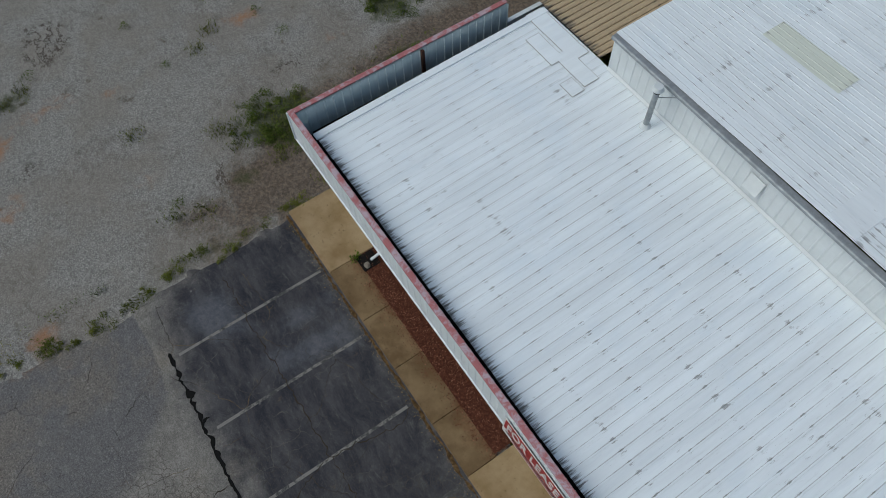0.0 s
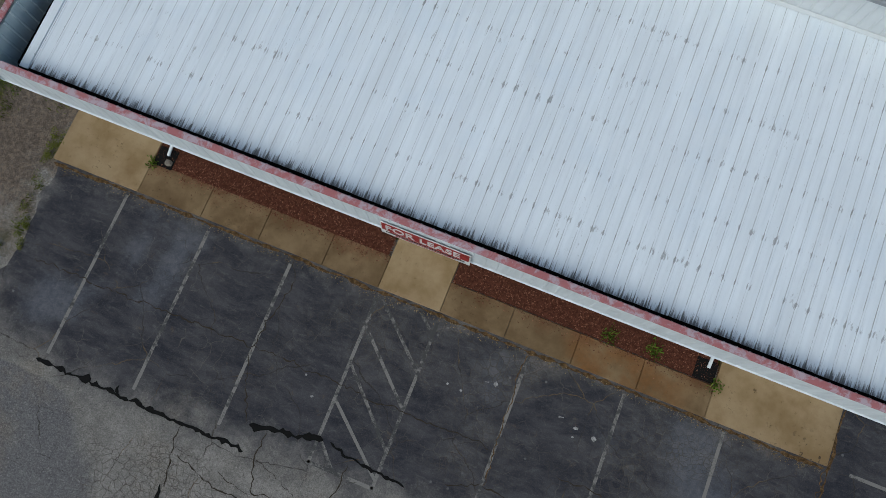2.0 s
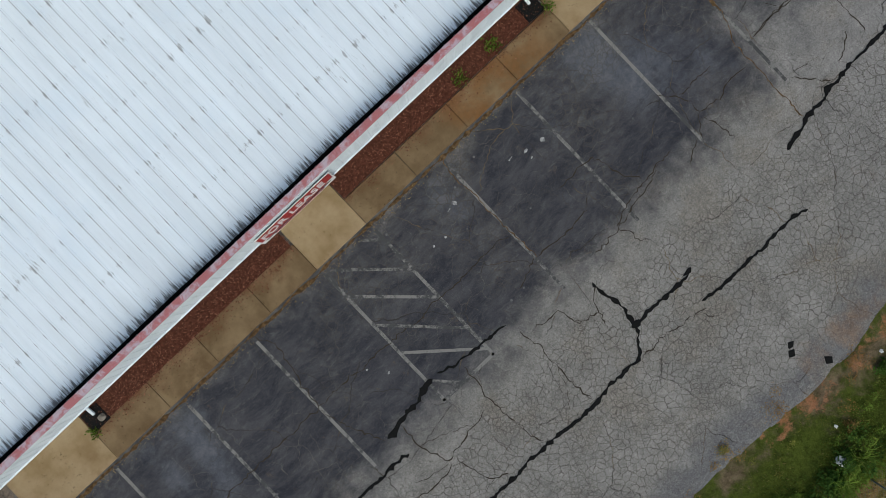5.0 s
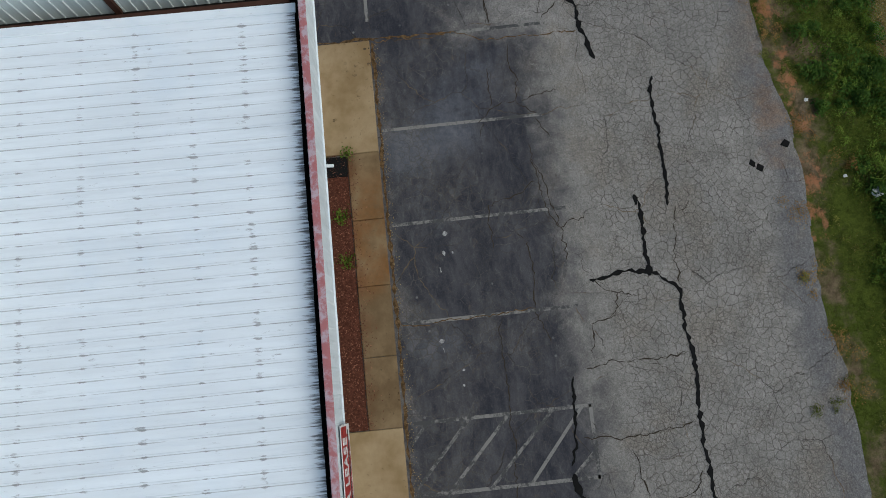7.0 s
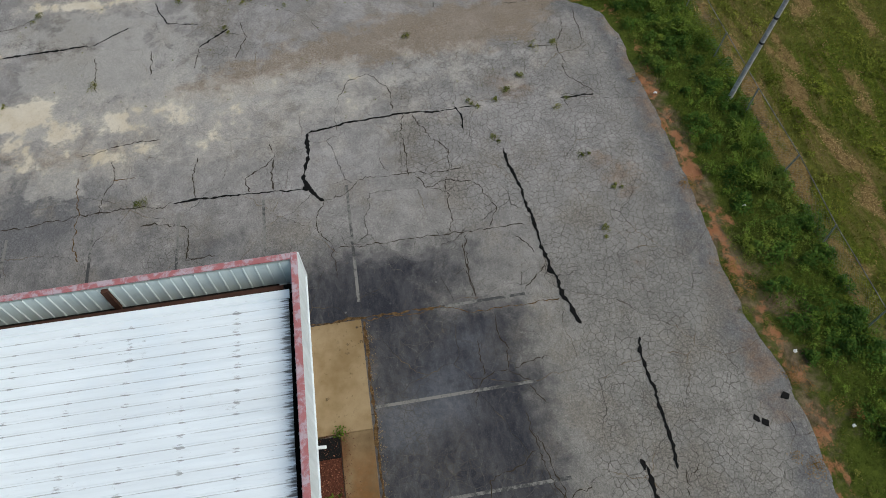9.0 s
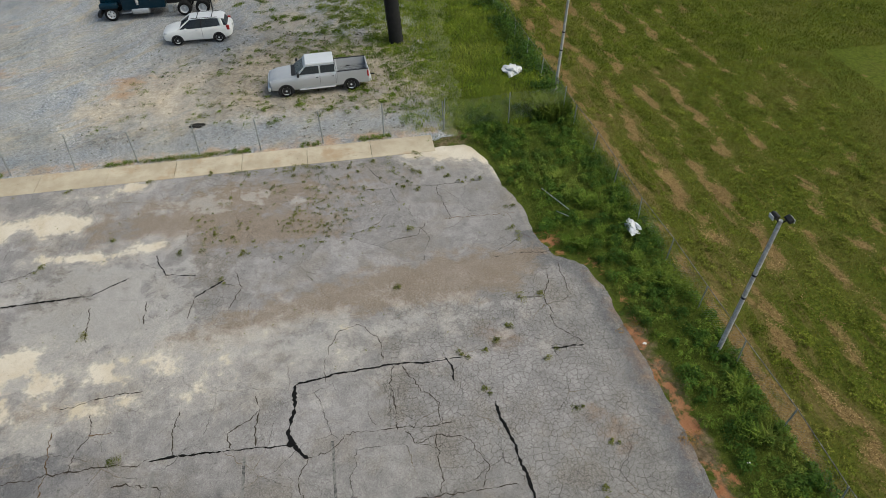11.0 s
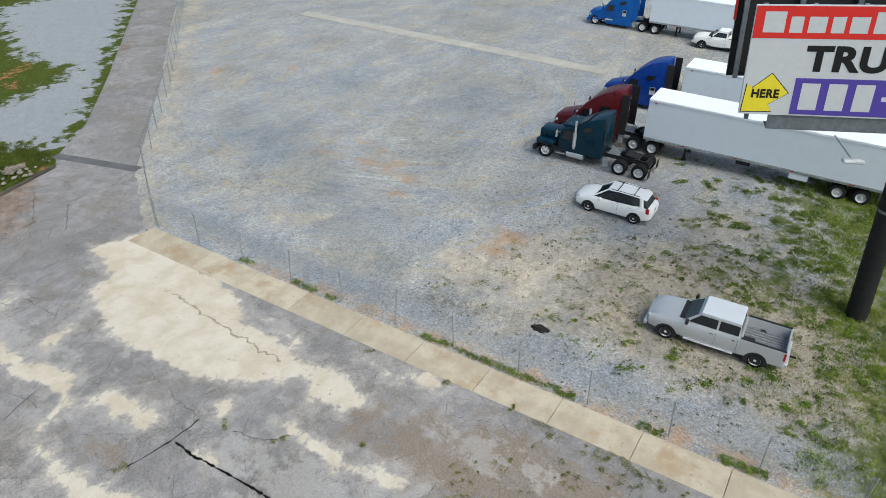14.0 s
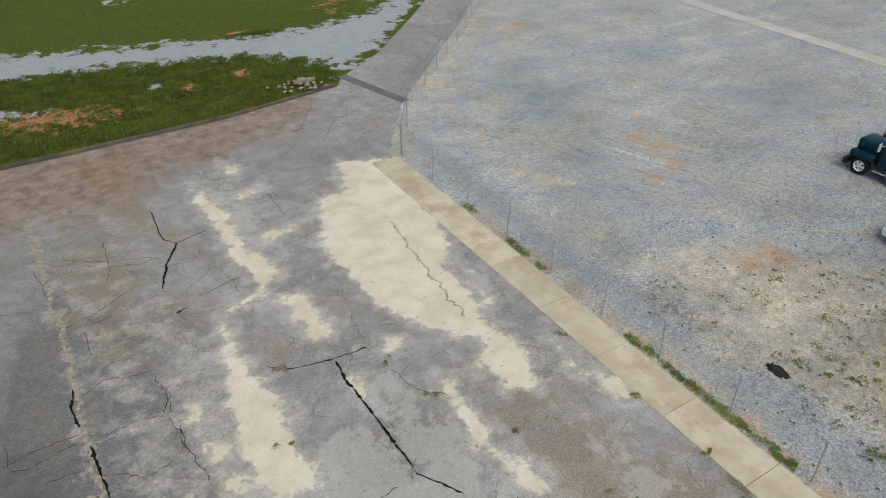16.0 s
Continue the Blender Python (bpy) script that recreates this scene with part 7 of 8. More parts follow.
    part("fifth_wheel", box(1.0, 0.9, 0.10, -3.35, 0, 1.16, 0.03, None, Matrix.Rotation(-0.06, 4, "Y")), BLACKM, ob)
    part("deck_plate", box(0.75, 1.05, 0.04, -2.05, 0, 1.09), GALV, ob, "diamond-plate deck")
    for i in range(3):
        part("air_line", tube((-1.5, -0.25 + 0.2 * i, 1.9), (-2.6, -0.2 + 0.2 * i, 1.2), 0.018, n=6), BLACKM, ob)
    part("deck_steps", box(0.35, 0.25, 0.5, -1.75, 1.0, 0.6, 0.02), GALV, ob)
    return ob


def trailer(name, label, at, length=16.1):
    """A van trailer; x = 0 at its front wall, going back along -x."""
    ob = thing(name, label, "trailer", at=at)
    w, z0, z1 = 2.55, 1.18, 4.05
    part("box_body", box(length, w, z1 - z0 - 0.1, -length / 2, 0, (z0 + z1) / 2 + 0.03, 0.02), TRAILW, ob)
    part("roof", box(length + 0.02, w + 0.03, 0.06, -length / 2, 0, z1, 0.02), paint_material("white_trailer_roof", (0.78, 0.79, 0.80), 0.5, 0, 0.1, 0.1) if "white_trailer_roof" not in bpy.data.materials else bpy.data.materials["white_trailer_roof"], ob)
    for s in (1, -1):
        part("lower_rail", box(length, 0.05, 0.18, -length / 2, s * (w / 2 + 0.012), z0 + 0.06, 0.01), GALV, ob)
        part("upper_rail", box(length, 0.04, 0.10, -length / 2, s * (w / 2 + 0.014), z1 - 0.10, 0.01), TRAILW, ob)
        part("marker_lamp", box(0.14, 0.03, 0.07, -0.5, s * (w / 2 + 0.03), z1 - 0.22), REDLENS, ob)
        for i in range(12):
            part("side_joint", box(0.03, 0.012, z1 - z0 - 0.35, -0.7 - i * (length - 1.2) / 12, s * (w / 2 + 0.002), (z0 + z1) / 2), TRAILW, ob)
        for i in range(9):
            part("reflector", box(0.3, 0.012, 0.05, -1 - i * 1.75, s * (w / 2 + 0.04), z0 + 0.07), REDLENS if i % 2 else LENS, ob)
        part("landing_leg", box(0.14, 0.14, 1.0, -2.9, s * 0.75, 0.62), BLACKM, ob)
        part("leg_foot", box(0.3, 0.3, 0.04, -2.9, s * 0.75, 0.11), BLACKM, ob)
        for x in (-length + 3.9, -length + 2.55):
            wheel(x, s * 1.25, 0.5, 0.56, ob, RIM, dual=True)
        part("mud_flap", box(0.03, 0.55, 0.6, -length + 1.7, s * 0.98, 0.6), BLACKM, ob)
        part("slider_rail", box(3.6, 0.1, 0.18, -length + 3.0, s * 0.5, 1.02), BLACKM, ob)
    part("leg_brace", box(0.08, 1.4, 0.08, -2.9, 0, 0.75), BLACKM, ob)
    part("pallet_box", box(1.15, 0.6, 0.42, -length + 6.3, 0.95, 0.92, 0.02), TRAILW, ob, "white underslung box")
    part("pallet_box", box(0.9, 0.5, 0.3, -length / 2 + 1.5, 0.95, 1.0, 0.02), BLACKM, ob)
    for x in (-length + 3.9, -length + 2.55):
        part("axle", tube((x, -0.9, 0.5), (x, 0.9, 0.5), 0.08, n=10), BLACKM, ob)
    for s in (1, -1):
        part("rear_door", box(0.05, 1.2, z1 - z0 - 0.25, -length - 0.02, s * 0.62, (z0 + z1) / 2, 0.01), TRAILW, ob)
        part("lock_rod", tube((-length - 0.06, s * 0.35, z0 + 0.1), (-length - 0.06, s * 0.35, z1 - 0.15), 0.018, n=6), GALV, ob)
    part("rear_bumper", box(0.1, 2.3, 0.1, -length + 0.1, 0, 0.56), GALV, ob)
    for s in (1, -1):
        part("bumper_post", box(0.08, 0.08, 0.6, -length + 0.1, s * 0.6, 0.85), GALV, ob)
    return ob


def parked(x, y, heading):
    return pose(x, y, 0, 0, 0, heading)


pickup("pickup_truck", "silver crew-cab pickup truck parked on sandy gravel", parked(45.55, -0.4, 92), SILVER, SILVERTOP)
suv("suv", "white crossover car with black roof bars on gravel", parked(54.75, 7.7, 90))
tractor("semi_truck", "dark teal bobtail road tractor with sleeper on gravel", parked(60.6, 12.0, 90.5), TEAL, aero=False)
tractor("semi_truck", "maroon aerodynamic road tractor coupled to a white trailer", parked(64.85, 12.45, 90.5), MAROON)
trailer("semi_trailer", "long white van trailer with dusty sides", parked(64.85, 9.05, 90.5), 16.5)
tractor("semi_truck", "blue aerodynamic road tractor coupled to a white trailer", parked(73.0, 11.7, 90.5), BLUE)
trailer("semi_trailer", "white van trailer behind a blue tractor", parked(73.0, 8.85, 90.5), 16.4)
tractor("semi_truck", "bright blue road tractor parked beyond the concrete strip", parked(94.4, 21.5, 90), BLUE2)
trailer("semi_trailer", "white van trailer parked at the far row", parked(94.4, 18.1, 90), 16.1)
pickup("pickup_truck", "white single-cab pickup truck behind the trailers", parked(92.0, 9.9, 91), WHITEP, WHITEP, crew=False)

# ---- chain-link fences ----
RUSTY = plain("dull_weathered_galvanising", (0.26, 0.255, 0.24), 0.7, 0.3, 0.3, 3)

def fence(name, label, points, height, spacing=3.4, rail=False, arms=False, lean=0.0, fabric=True):
    ob = thing(name, label, "fence")
    seq = []
    for a, b in zip(points, points[1:]):
        d = math.dist(a, b)
        k = max(1, round(d / spacing))
        seq += [tuple(a[j] + (b[j] - a[j]) * i / k for j in (0, 1)) for i in range(k)]
    seq.append(points[-1])
    r = random.Random(len(name) + len(seq))
    tops = []
    for p in seq:
        t = Vector((p[0] + r.uniform(-0.1, 0.1) + lean * 0.3, p[1] + r.uniform(-0.1, 0.1) - lean, height * r.uniform(0.95, 1.03)))
        tops.append(t)
        post = part("post", tube((p[0], p[1], -0.1), t, 0.03, n=8), GALV, ob)
        if arms:
            part("barb_arm", tube(t, t + Vector((-0.28, 0.02, 0.24)), 0.018, n=6), GALV, post)
    for (p, a), (q, b) in zip(zip(seq, tops), list(zip(seq, tops))[1:]):
        if rail:
            part("top_rail", tube(a, b, 0.016, n=6), RUSTY, ob)
        if fabric:
            a0, b0 = Vector((*p, 0.02)), Vector((*q, 0.02))
            w = (b0 - a0).length
            m = 4
            vs = []
            for i in range(m + 1):
                for lo, hi in ((0, 1),):
                    sag = 0.05 * math.sin(math.pi * i / m)
                    vs += [(w * i / m, 0.02 * math.sin(i * 2), 0), (w * i / m, 0.03 * math.sin(i * 3), (a.z * (1 - i / m) + b.z * i / m) - sag - 0.02)]
            fs = [(2 * i, 2 * i + 2, 2 * i + 3, 2 * i + 1) for i in range(m)]
            fo = attach(new("mesh_panel", mesh_of("mesh_panel", vs, fs, LINK)), ob)
            fo.matrix_local = Matrix.Translation(a0) @ Matrix.Rotation(math.atan2(b0.y - a0.y, b0.x - a0.x), 4, "Z")
    return ob


fence("chain_link_fence", "thin galvanised chain-link fence beside a concrete walk", [(38.55, 29.4), (38.6, 16), (38.6, 3.0), (38.75, -7.2)], 1.95, 3.42, arms=True)
fence("chain_link_fence", "galvanised chain-link fence along the asphalt drive", [(38.6, 29.6), (43.1, 36.2), (55.0, 47.6), (71.5, 65.0), (89, 83)], 1.9, 3.3, rail=True)
fence("chain_link_fence", "old leaning chain-link fence between weeds and the mown field", [(-30, -16.6), (10.6, -15.4), (38, -14.6), (78.7, -13.5), (130, -12)], 1.15, 3.1, rail=True, lean=0.12)
fence("chain_link_fence", "short chain-link fence run lost in weeds", [(38.75, -7.2), (38.9, -11), (39.2, -14.3)], 1.8, 3.4)

# ---- lamp poles ----
WOODP = plain("grey_weathered_wood", (0.56, 0.55, 0.52), 0.9, 0, 0.22, 6)
DARKWOOD = plain("dark_weathered_wood", (0.16, 0.14, 0.115), 0.9, 0, 0.2, 6)


def lamp_pole(label, base, top, material):
    ob = thing("light_pole", label, "light pole", "light poles by the fence")
    base, top = Vector((*base, -0.1)), Vector(top)
    part("pole", tube(base, top, 0.095, 0.07, 12), material, ob, smooth=True)
    u = (top - base).normalized()
    for i in (0.45, 0.62):
        part("band", tube(base + (top - base) * i, base + (top - base) * (i + 0.012), 0.094, n=12), BLACKM, ob)
    for s in (1, -1):
        arm = top + Vector((0.10 * s, 0.20 * s, 0.12 + 0.03 * s))
        part("lamp_arm", tube(top - u * 0.15, arm, 0.03, n=6), BLACKM, ob)
        head = part("lamp_head", box(0.30, 0.20, 0.18, *arm, 0.03, None, Matrix.Rotation(0.5 * s, 4, "X")), BLACKM, ob)
        part("lens", box(0.26, 0.02, 0.14, arm.x, arm.y + 0.12 * s, arm.z - 0.03), LENS, head)
    return ob


lamp_pole("leaning grey wooden light pole beside the field fence", (20.45, -14.75), (20.1, -15.15, 6.45), WOODP)
lamp_pole("leaning grey wooden light pole in the weedy verge", (41.6, -14.55), (41.25, -14.75, 6.5), WOODP)
lamp_pole("dark wooden light pole wrapped in weeds by the yard", (61.35, -13.45), (61.15, -12.8, 6.5), DARKWOOD)
lamp_pole("dark wooden light pole far along the fence", (84.5, -13.2), (84.7, -13.0, 7.5), DARKWOOD)

# ---- billboard on a single pole ----
bill = thing("billboard", "large billboard with a yellow arrow on a leaning black pole", "billboard")
SU = Vector((0.295, -0.953, 0.0675)).normalized()
SN = Vector((-0.953, -0.295, 0)).normalized()
SV = SN.cross(SU).normalized()
SO = Vector((46.72, 1.12, 10.52))
FRAME = Matrix((SU, SV, SN)).transposed().to_4x4()
FRAME.translation = SO
BW, BH = 14.45, 4.28
BLACKPOLE = plain("black_painted_steel", (0.012, 0.012, 0.013), 0.6)
FACEW = plain("white_billboard_vinyl", (0.50, 0.515, 0.53), 0.45, 0, 0.03)
FACER = plain("red_billboard_vinyl", (0.58, 0.025, 0.02), 0.45, 0, 0.04)
FACEP = plain("purple_billboard_vinyl", (0.075, 0.05, 0.30), 0.45, 0, 0.04)
FACEY = plain("yellow_billboard_vinyl", (0.72, 0.60, 0.03), 0.45, 0, 0.03)
INK = plain("black_ink", (0.008, 0.008, 0.008), 0.5)
APRON = plain("grey_steel_apron", (0.17, 0.19, 0.21), 0.5, 0.2)
pole_base = Vector((51.2, -5.96, -0.1))
part("pole", tube(pole_base, pole_base + SV * 12.2, 0.46, n=28), BLACKPOLE, bill, smooth=True)
for h in (6.0, 6.08):
    part("pole_band", tube(pole_base + SV * h, pole_base + SV * (h + 0.04), 0.475, n=28), GALV, bill)
for dx in (0.5, -0.5):
    part("cable", tube(pole_base + SU * dx - SV * 0, pole_base + SU * dx + SV * 10.5, 0.02, n=6), BLACKM, bill)


def on_face(bm, z=0.0):
    bmesh.ops.transform(bm, matrix=FRAME @ Matrix.Translation((0, 0, z)), verts=bm.verts)
    return bm


def panel(name, s0, s1, h0, h1, z0, z1, material, label="", parent=bill):
    return part(name, on_face(box(s1 - s0, h1 - h0, z1 - z0, (s0 + s1) / 2, (h0 + h1) / 2, (z0 + z1) / 2, 0.004)), material, parent, label)


face = panel("face", 0, BW, 0, BH, -0.18, 0, FACEW, "white vinyl advertising face")
panel("red_band", 0.02, BW - 0.02, 3.06, BH - 0.02, 0.004, 0.012, FACER, "red band", face)
panel("purple_band", 1.88, BW - 0.02, 0.06, 1.54, 0.004, 0.012, FACEP, "purple band", face)
# arrow pointing down and to the left
def arrow(scale, z, material, name):
    pts = [(0.02, 0.08), (0.10, 1.28), (0.32, 1.10), (0.98, 1.72), (1.72, 0.92), (1.02, 0.42), (1.20, 0.12)]
    cx, cy = 0.85, 0.85
    b = bmesh.new()
    vs = [[b.verts.new(FRAME @ Vector((cx + (x - cx) * scale + 0.02, cy + (y - cy) * scale, zz))) for x, y in pts] for zz in (z, z + 0.006)]
    b.faces.new(vs[1]), b.faces.new(vs[0][::-1])
    for i in range(len(pts)):
        j = (i + 1) % len(pts)
        b.faces.new((vs[0][i], vs[0][j], vs[1][j], vs[1][i]))
    return part(name, b, material, face)


arrow(1.0, 0.004, INK, "arrow_outline")
arrow(0.955, 0.012, FACEY, "arrow")


def words(text, s0, s1, h0, cap, z, material):
    ob = lettering("words", text, cap / 0.72, Matrix(), material, face, 1.0, weight=0.042)
    xs = [v.co.x for v in ob.data.vertices]
    k = (s1 - s0) / (max(xs) - min(xs))
    letters(ob, FRAME @ Matrix.Translation((s0 - min(xs) * k, h0, z)) @ Matrix.Diagonal((k, 1, 1, 1)))


words("TRUCK PARKING", 2.05, 13.9, 1.86, 0.94, 0.01, INK)
words("HERE", 0.36, 1.38, 0.72, 0.34, 0.024, INK)
s = 2.15
for kind in "ddd-ddd-dddd":
    w = 0.80 if kind == "d" else 0.42
    h0, h1 = (0.26, 1.34) if kind == "d" else (0.70, 0.88)
    panel("character_bar", s, s + w - 0.14, h0, h1, 0.014, 0.020, FACEW, parent=face)
    s += w + 0.16
s = 0.35
for i, w in enumerate((0.75, 0.45, 0.62, 0.45, 0.62, 1.0, 0.62, 0.75, 0.45, 0.62, 0.62, 0.62, 0.62, 0.62)):
    panel("logo_bar", s, s + w, 3.28, 4.06 if i in (0, 5, 7) else 3.88, 0.014, 0.020, FACEW, parent=face)
    s += w + 0.18
panel("apron", 1.15, 13.0, -0.60, 0.0, -0.14, -0.08, APRON, "grey steel catwalk apron")
panel("catwalk", 1.15, 13.0, -0.64, -0.59, -0.80, -0.10, APRON)
panel("maker_plate", 6.3, 7.9, -0.40, -0.12, -0.078, -0.05, FACEW, "small white maker plate")
panel("maker_bar", 6.62, 7.8, -0.33, -0.20, -0.048, -0.04, plain("green_print", (0.05, 0.25, 0.16), 0.5))
panel("maker_dot", 6.38, 6.54, -0.34, -0.18, -0.048, -0.04, FACER)
for i in range(9):
    panel("upright", 0.3 + i * 1.72, 0.45 + i * 1.72, -0.3, BH, -0.42, -0.2, APRON)
for h in (0.5, 2.1, 3.8):
    panel("girt", 0.1, BW - 0.1, h, h + 0.12, -0.62, -0.44, APRON)
panel("torsion_beam", 1.0, BW - 1.0, 0.4, 1.2, -3.0, -1.9, BLACKPOLE)
for i in range(4):
    panel("outrigger", 1.6 + i * 3.6, 1.8 + i * 3.6, 0.6, 0.85, -4.4, -0.6, APRON)
back = panel("rear_face", -0.15, BW - 0.3, 0.1, BH + 0.75, -4.6, -4.45, BLACKM, "dark steel back of the rear advertising face")
panel("rear_border", -0.2, BW - 0.25, BH + 0.62, BH + 0.8, -4.62, -4.40, FACER, "red border trim", back)
panel("rear_border", -0.22, -0.12, 2.6, BH + 0.8, -4.62, -4.40, FACER, "", back)
panel("rear_backing", 0.05, BW - 0.5, 0.3, BH + 0.5, -4.44, -4.36, BLACKM, "", back)
for i in range(7):
    panel("rear_upright", 0.1 + i * 2.2, 0.3 + i * 2.2, 0.1, BH + 0.7, -4.34, -4.1, APRON, "", back)
for sx in (3.9, 10.6):
    a, b2 = FRAME @ Vector((sx - 0.25, -0.6, 0.4)), FRAME @ Vector((sx + 0.15, -0.95, 2.0))
    part("lamp_arm", tube(a, b2, 0.03, n=8), GALV, bill)
    part("lamp_head", box(0.75, 0.4, 0.16, *b2, 0.05, None, FRAME.to_3x3().to_4x4() @ Matrix.Rotation(1.4, 4, "X")), LENS, bill)

# ---- loose things ----
def lump(name, label, category, at, size, material, seed, group="", wild=0.35):
    b = bmesh.new()
    bmesh.ops.create_icosphere(b, subdivisions=3, radius=1)
    for v in b.verts:
        k = 1 + wild * noise.noise(v.co * 1.6 + Vector((seed, 0, 0))) + 0.4 * wild * noise.noise(v.co * 5)
        v.co = Vector((v.co.x * size[0] * k, v.co.y * size[1] * k, max(-0.25, v.co.z) * size[2] * k))
    bmesh.ops.transform(b, matrix=Matrix.Translation(at), verts=b.verts)
    me = bpy.data.meshes.new(name)
    b.to_mesh(me)
    b.free()
    me.materials.append(material)
    return tagged(new(name, me), label, category, group)


BAG = plain("white_sacking", (0.66, 0.67, 0.68), 0.7, 0, 0.12, 5)
lump("white_sack", "crumpled white plastic sack lying in weeds", "sack", (28.1, -14.3, 0.12), (0.62, 0.3, 0.2), BAG, 3, "white sacks", 0.8)
lump("white_sack", "torn white plastic sheet lying in the green verge", "sack", (45.1, -12.7, 0.12), (0.62, 0.5, 0.26), BAG, 8, "white sacks", 0.8)
lump("rag", "dark flattened rag on gravel", "rag", (42.0, 6.75, 0.0), (0.20, 0.42, 0.07), plain("black_rag", (0.03, 0.028, 0.026), 0.95), 4, "", 1.1)
PALE = plain("pale_plastic", (0.70, 0.70, 0.68), 0.6)
for a, b in (((31.9, -11.0, 0.15), (29.2, -11.5, 0.75)), ((30.0, -11.2, 0.1), (28.9, -11.4, 0.6))):
    tagged(part("fallen_post", tube(a, b, 0.022, n=8), GALV), "bent galvanised fence post leaning in weeds", "post", "fallen posts")
for k, (x, y, r) in enumerate(((7.2, -14.45, 0.14), (7.77, -13.59, 0.045), (10.22, -12.9, 0.05), (15.6, -13.4, 0.06), (21.2, -12.1, 0.05))):
    lump("litter", "small crumpled white plastic litter in the weeds", "litter", (x, y, 0.08), (r, r * 1.3, r * 0.6), PALE, 20 + k, "white litter", 0.7)
STONE = concrete_material("broken_stone", (0.15, 0.13, 0.105), (0.30, 0.27, 0.235), (0.25, 0.15, 0.1), 0.3)
for i in range(70):
    a, d = rng.uniform(0, 6.28), abs(rng.normal(0, 0.9))
    sz = rng.uniform(0.05, 0.2)
    lump("rubble_stone", "broken pale stone in a rubble heap beside the drive", "stone", (37.9 + d * math.cos(a) * 1.2, 42.9 + d * math.sin(a) * 0.8, 0.05 + 0.22 * max(0, 1 - d)), (sz, sz * 0.8, sz * 0.7), STONE, i, "rubble heap")
lump("loose_stone", "pale loose stone beside a downspout", "stone", (-7.45, 1.15, 0.16), (0.12, 0.1, 0.09), STONE, 77)

# ---- plants: blades and leaves as small bent quads ----
GREEN = leaf_material("lush_weeds", (0.024, 0.050, 0.005), (0.125, 0.19, 0.022), (0.23, 0.21, 0.04))
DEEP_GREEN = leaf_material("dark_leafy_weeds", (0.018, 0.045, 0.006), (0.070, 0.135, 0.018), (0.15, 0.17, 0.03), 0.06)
OLIVE = leaf_material("olive_grass", (0.060, 0.070, 0.010), (0.17, 0.175, 0.030), (0.30, 0.23, 0.09), 0.25)
YARDGREEN = leaf_material("yard_weeds", (0.050, 0.085, 0.008), (0.15, 0.21, 0.03), (0.24, 0.20, 0.06), 0.18)
HAY = leaf_material("hay_clippings", (0.19, 0.12, 0.05), (0.42, 0.29, 0.135), (0.10, 0.12, 0.02), 0.3)
LIME = leaf_material("yellow_green_grass", (0.085, 0.135, 0.008), (0.25, 0.32, 0.030), (0.34, 0.30, 0.08), 0.15)
DRY = leaf_material("straw_grass", (0.16, 0.11, 0.05), (0.34, 0.26, 0.13), (0.12, 0.13, 0.04), 0.2)


def blades(name, label, xy, low, high, width, material, leafy=0.0, base=-0.05, lift=None, category="weeds"):
    """One mesh of bent blades (leafy 0) or broad drooping leaves (leafy 1) rooted at xy."""
    n = len(xy)
    if n == 0:
        return None
    h = rng.uniform(low, high, n)
    a = rng.uniform(0, 2 * math.pi, n)
    lean = rng.uniform(0.25, 0.9, n) * (1 + leafy)
    w = width * rng.uniform(0.6, 1.4, n)
    z0 = np.full(n, base) if lift is None else base + lift
    d = np.stack([np.cos(a), np.sin(a)], -1)
    q = np.stack([-np.sin(a), np.cos(a)], -1)
    root = np.concatenate([xy, z0[:, None]], 1)
    mid = root + np.concatenate([d * (h * lean * 0.4)[:, None], (h * 0.68)[:, None]], 1)
    tip = root + np.concatenate([d * (h * lean)[:, None], (h * (1.0 - 0.35 * leafy))[:, None]], 1)
    side = np.concatenate([q * w[:, None], np.zeros((n, 1))], 1)
    vs = np.stack([root, mid - side, tip, mid + side], 1).reshape(-1, 3)
    me = bpy.data.meshes.new(name)
    me.vertices.add(4 * n), me.loops.add(4 * n), me.polygons.add(n)
    me.vertices.foreach_set("co", vs.astype(np.float32).ravel())
    me.loops.foreach_set("vertex_index", np.arange(4 * n, dtype=np.int32))
    me.polygons.foreach_set("loop_start", np.arange(0, 4 * n, 4, dtype=np.int32))
    me.update(calc_edges=True)
    me.materials.append(material)
    return tagged(new(name, me), label, category, kind="stuff")


def scatter(n, x0, x1, y0, y1, keep):
    p = np.stack([rng.uniform(x0, x1, n), rng.uniform(y0, y1, n)], -1)
    return p[keep(p[:, 0], p[:, 1])]


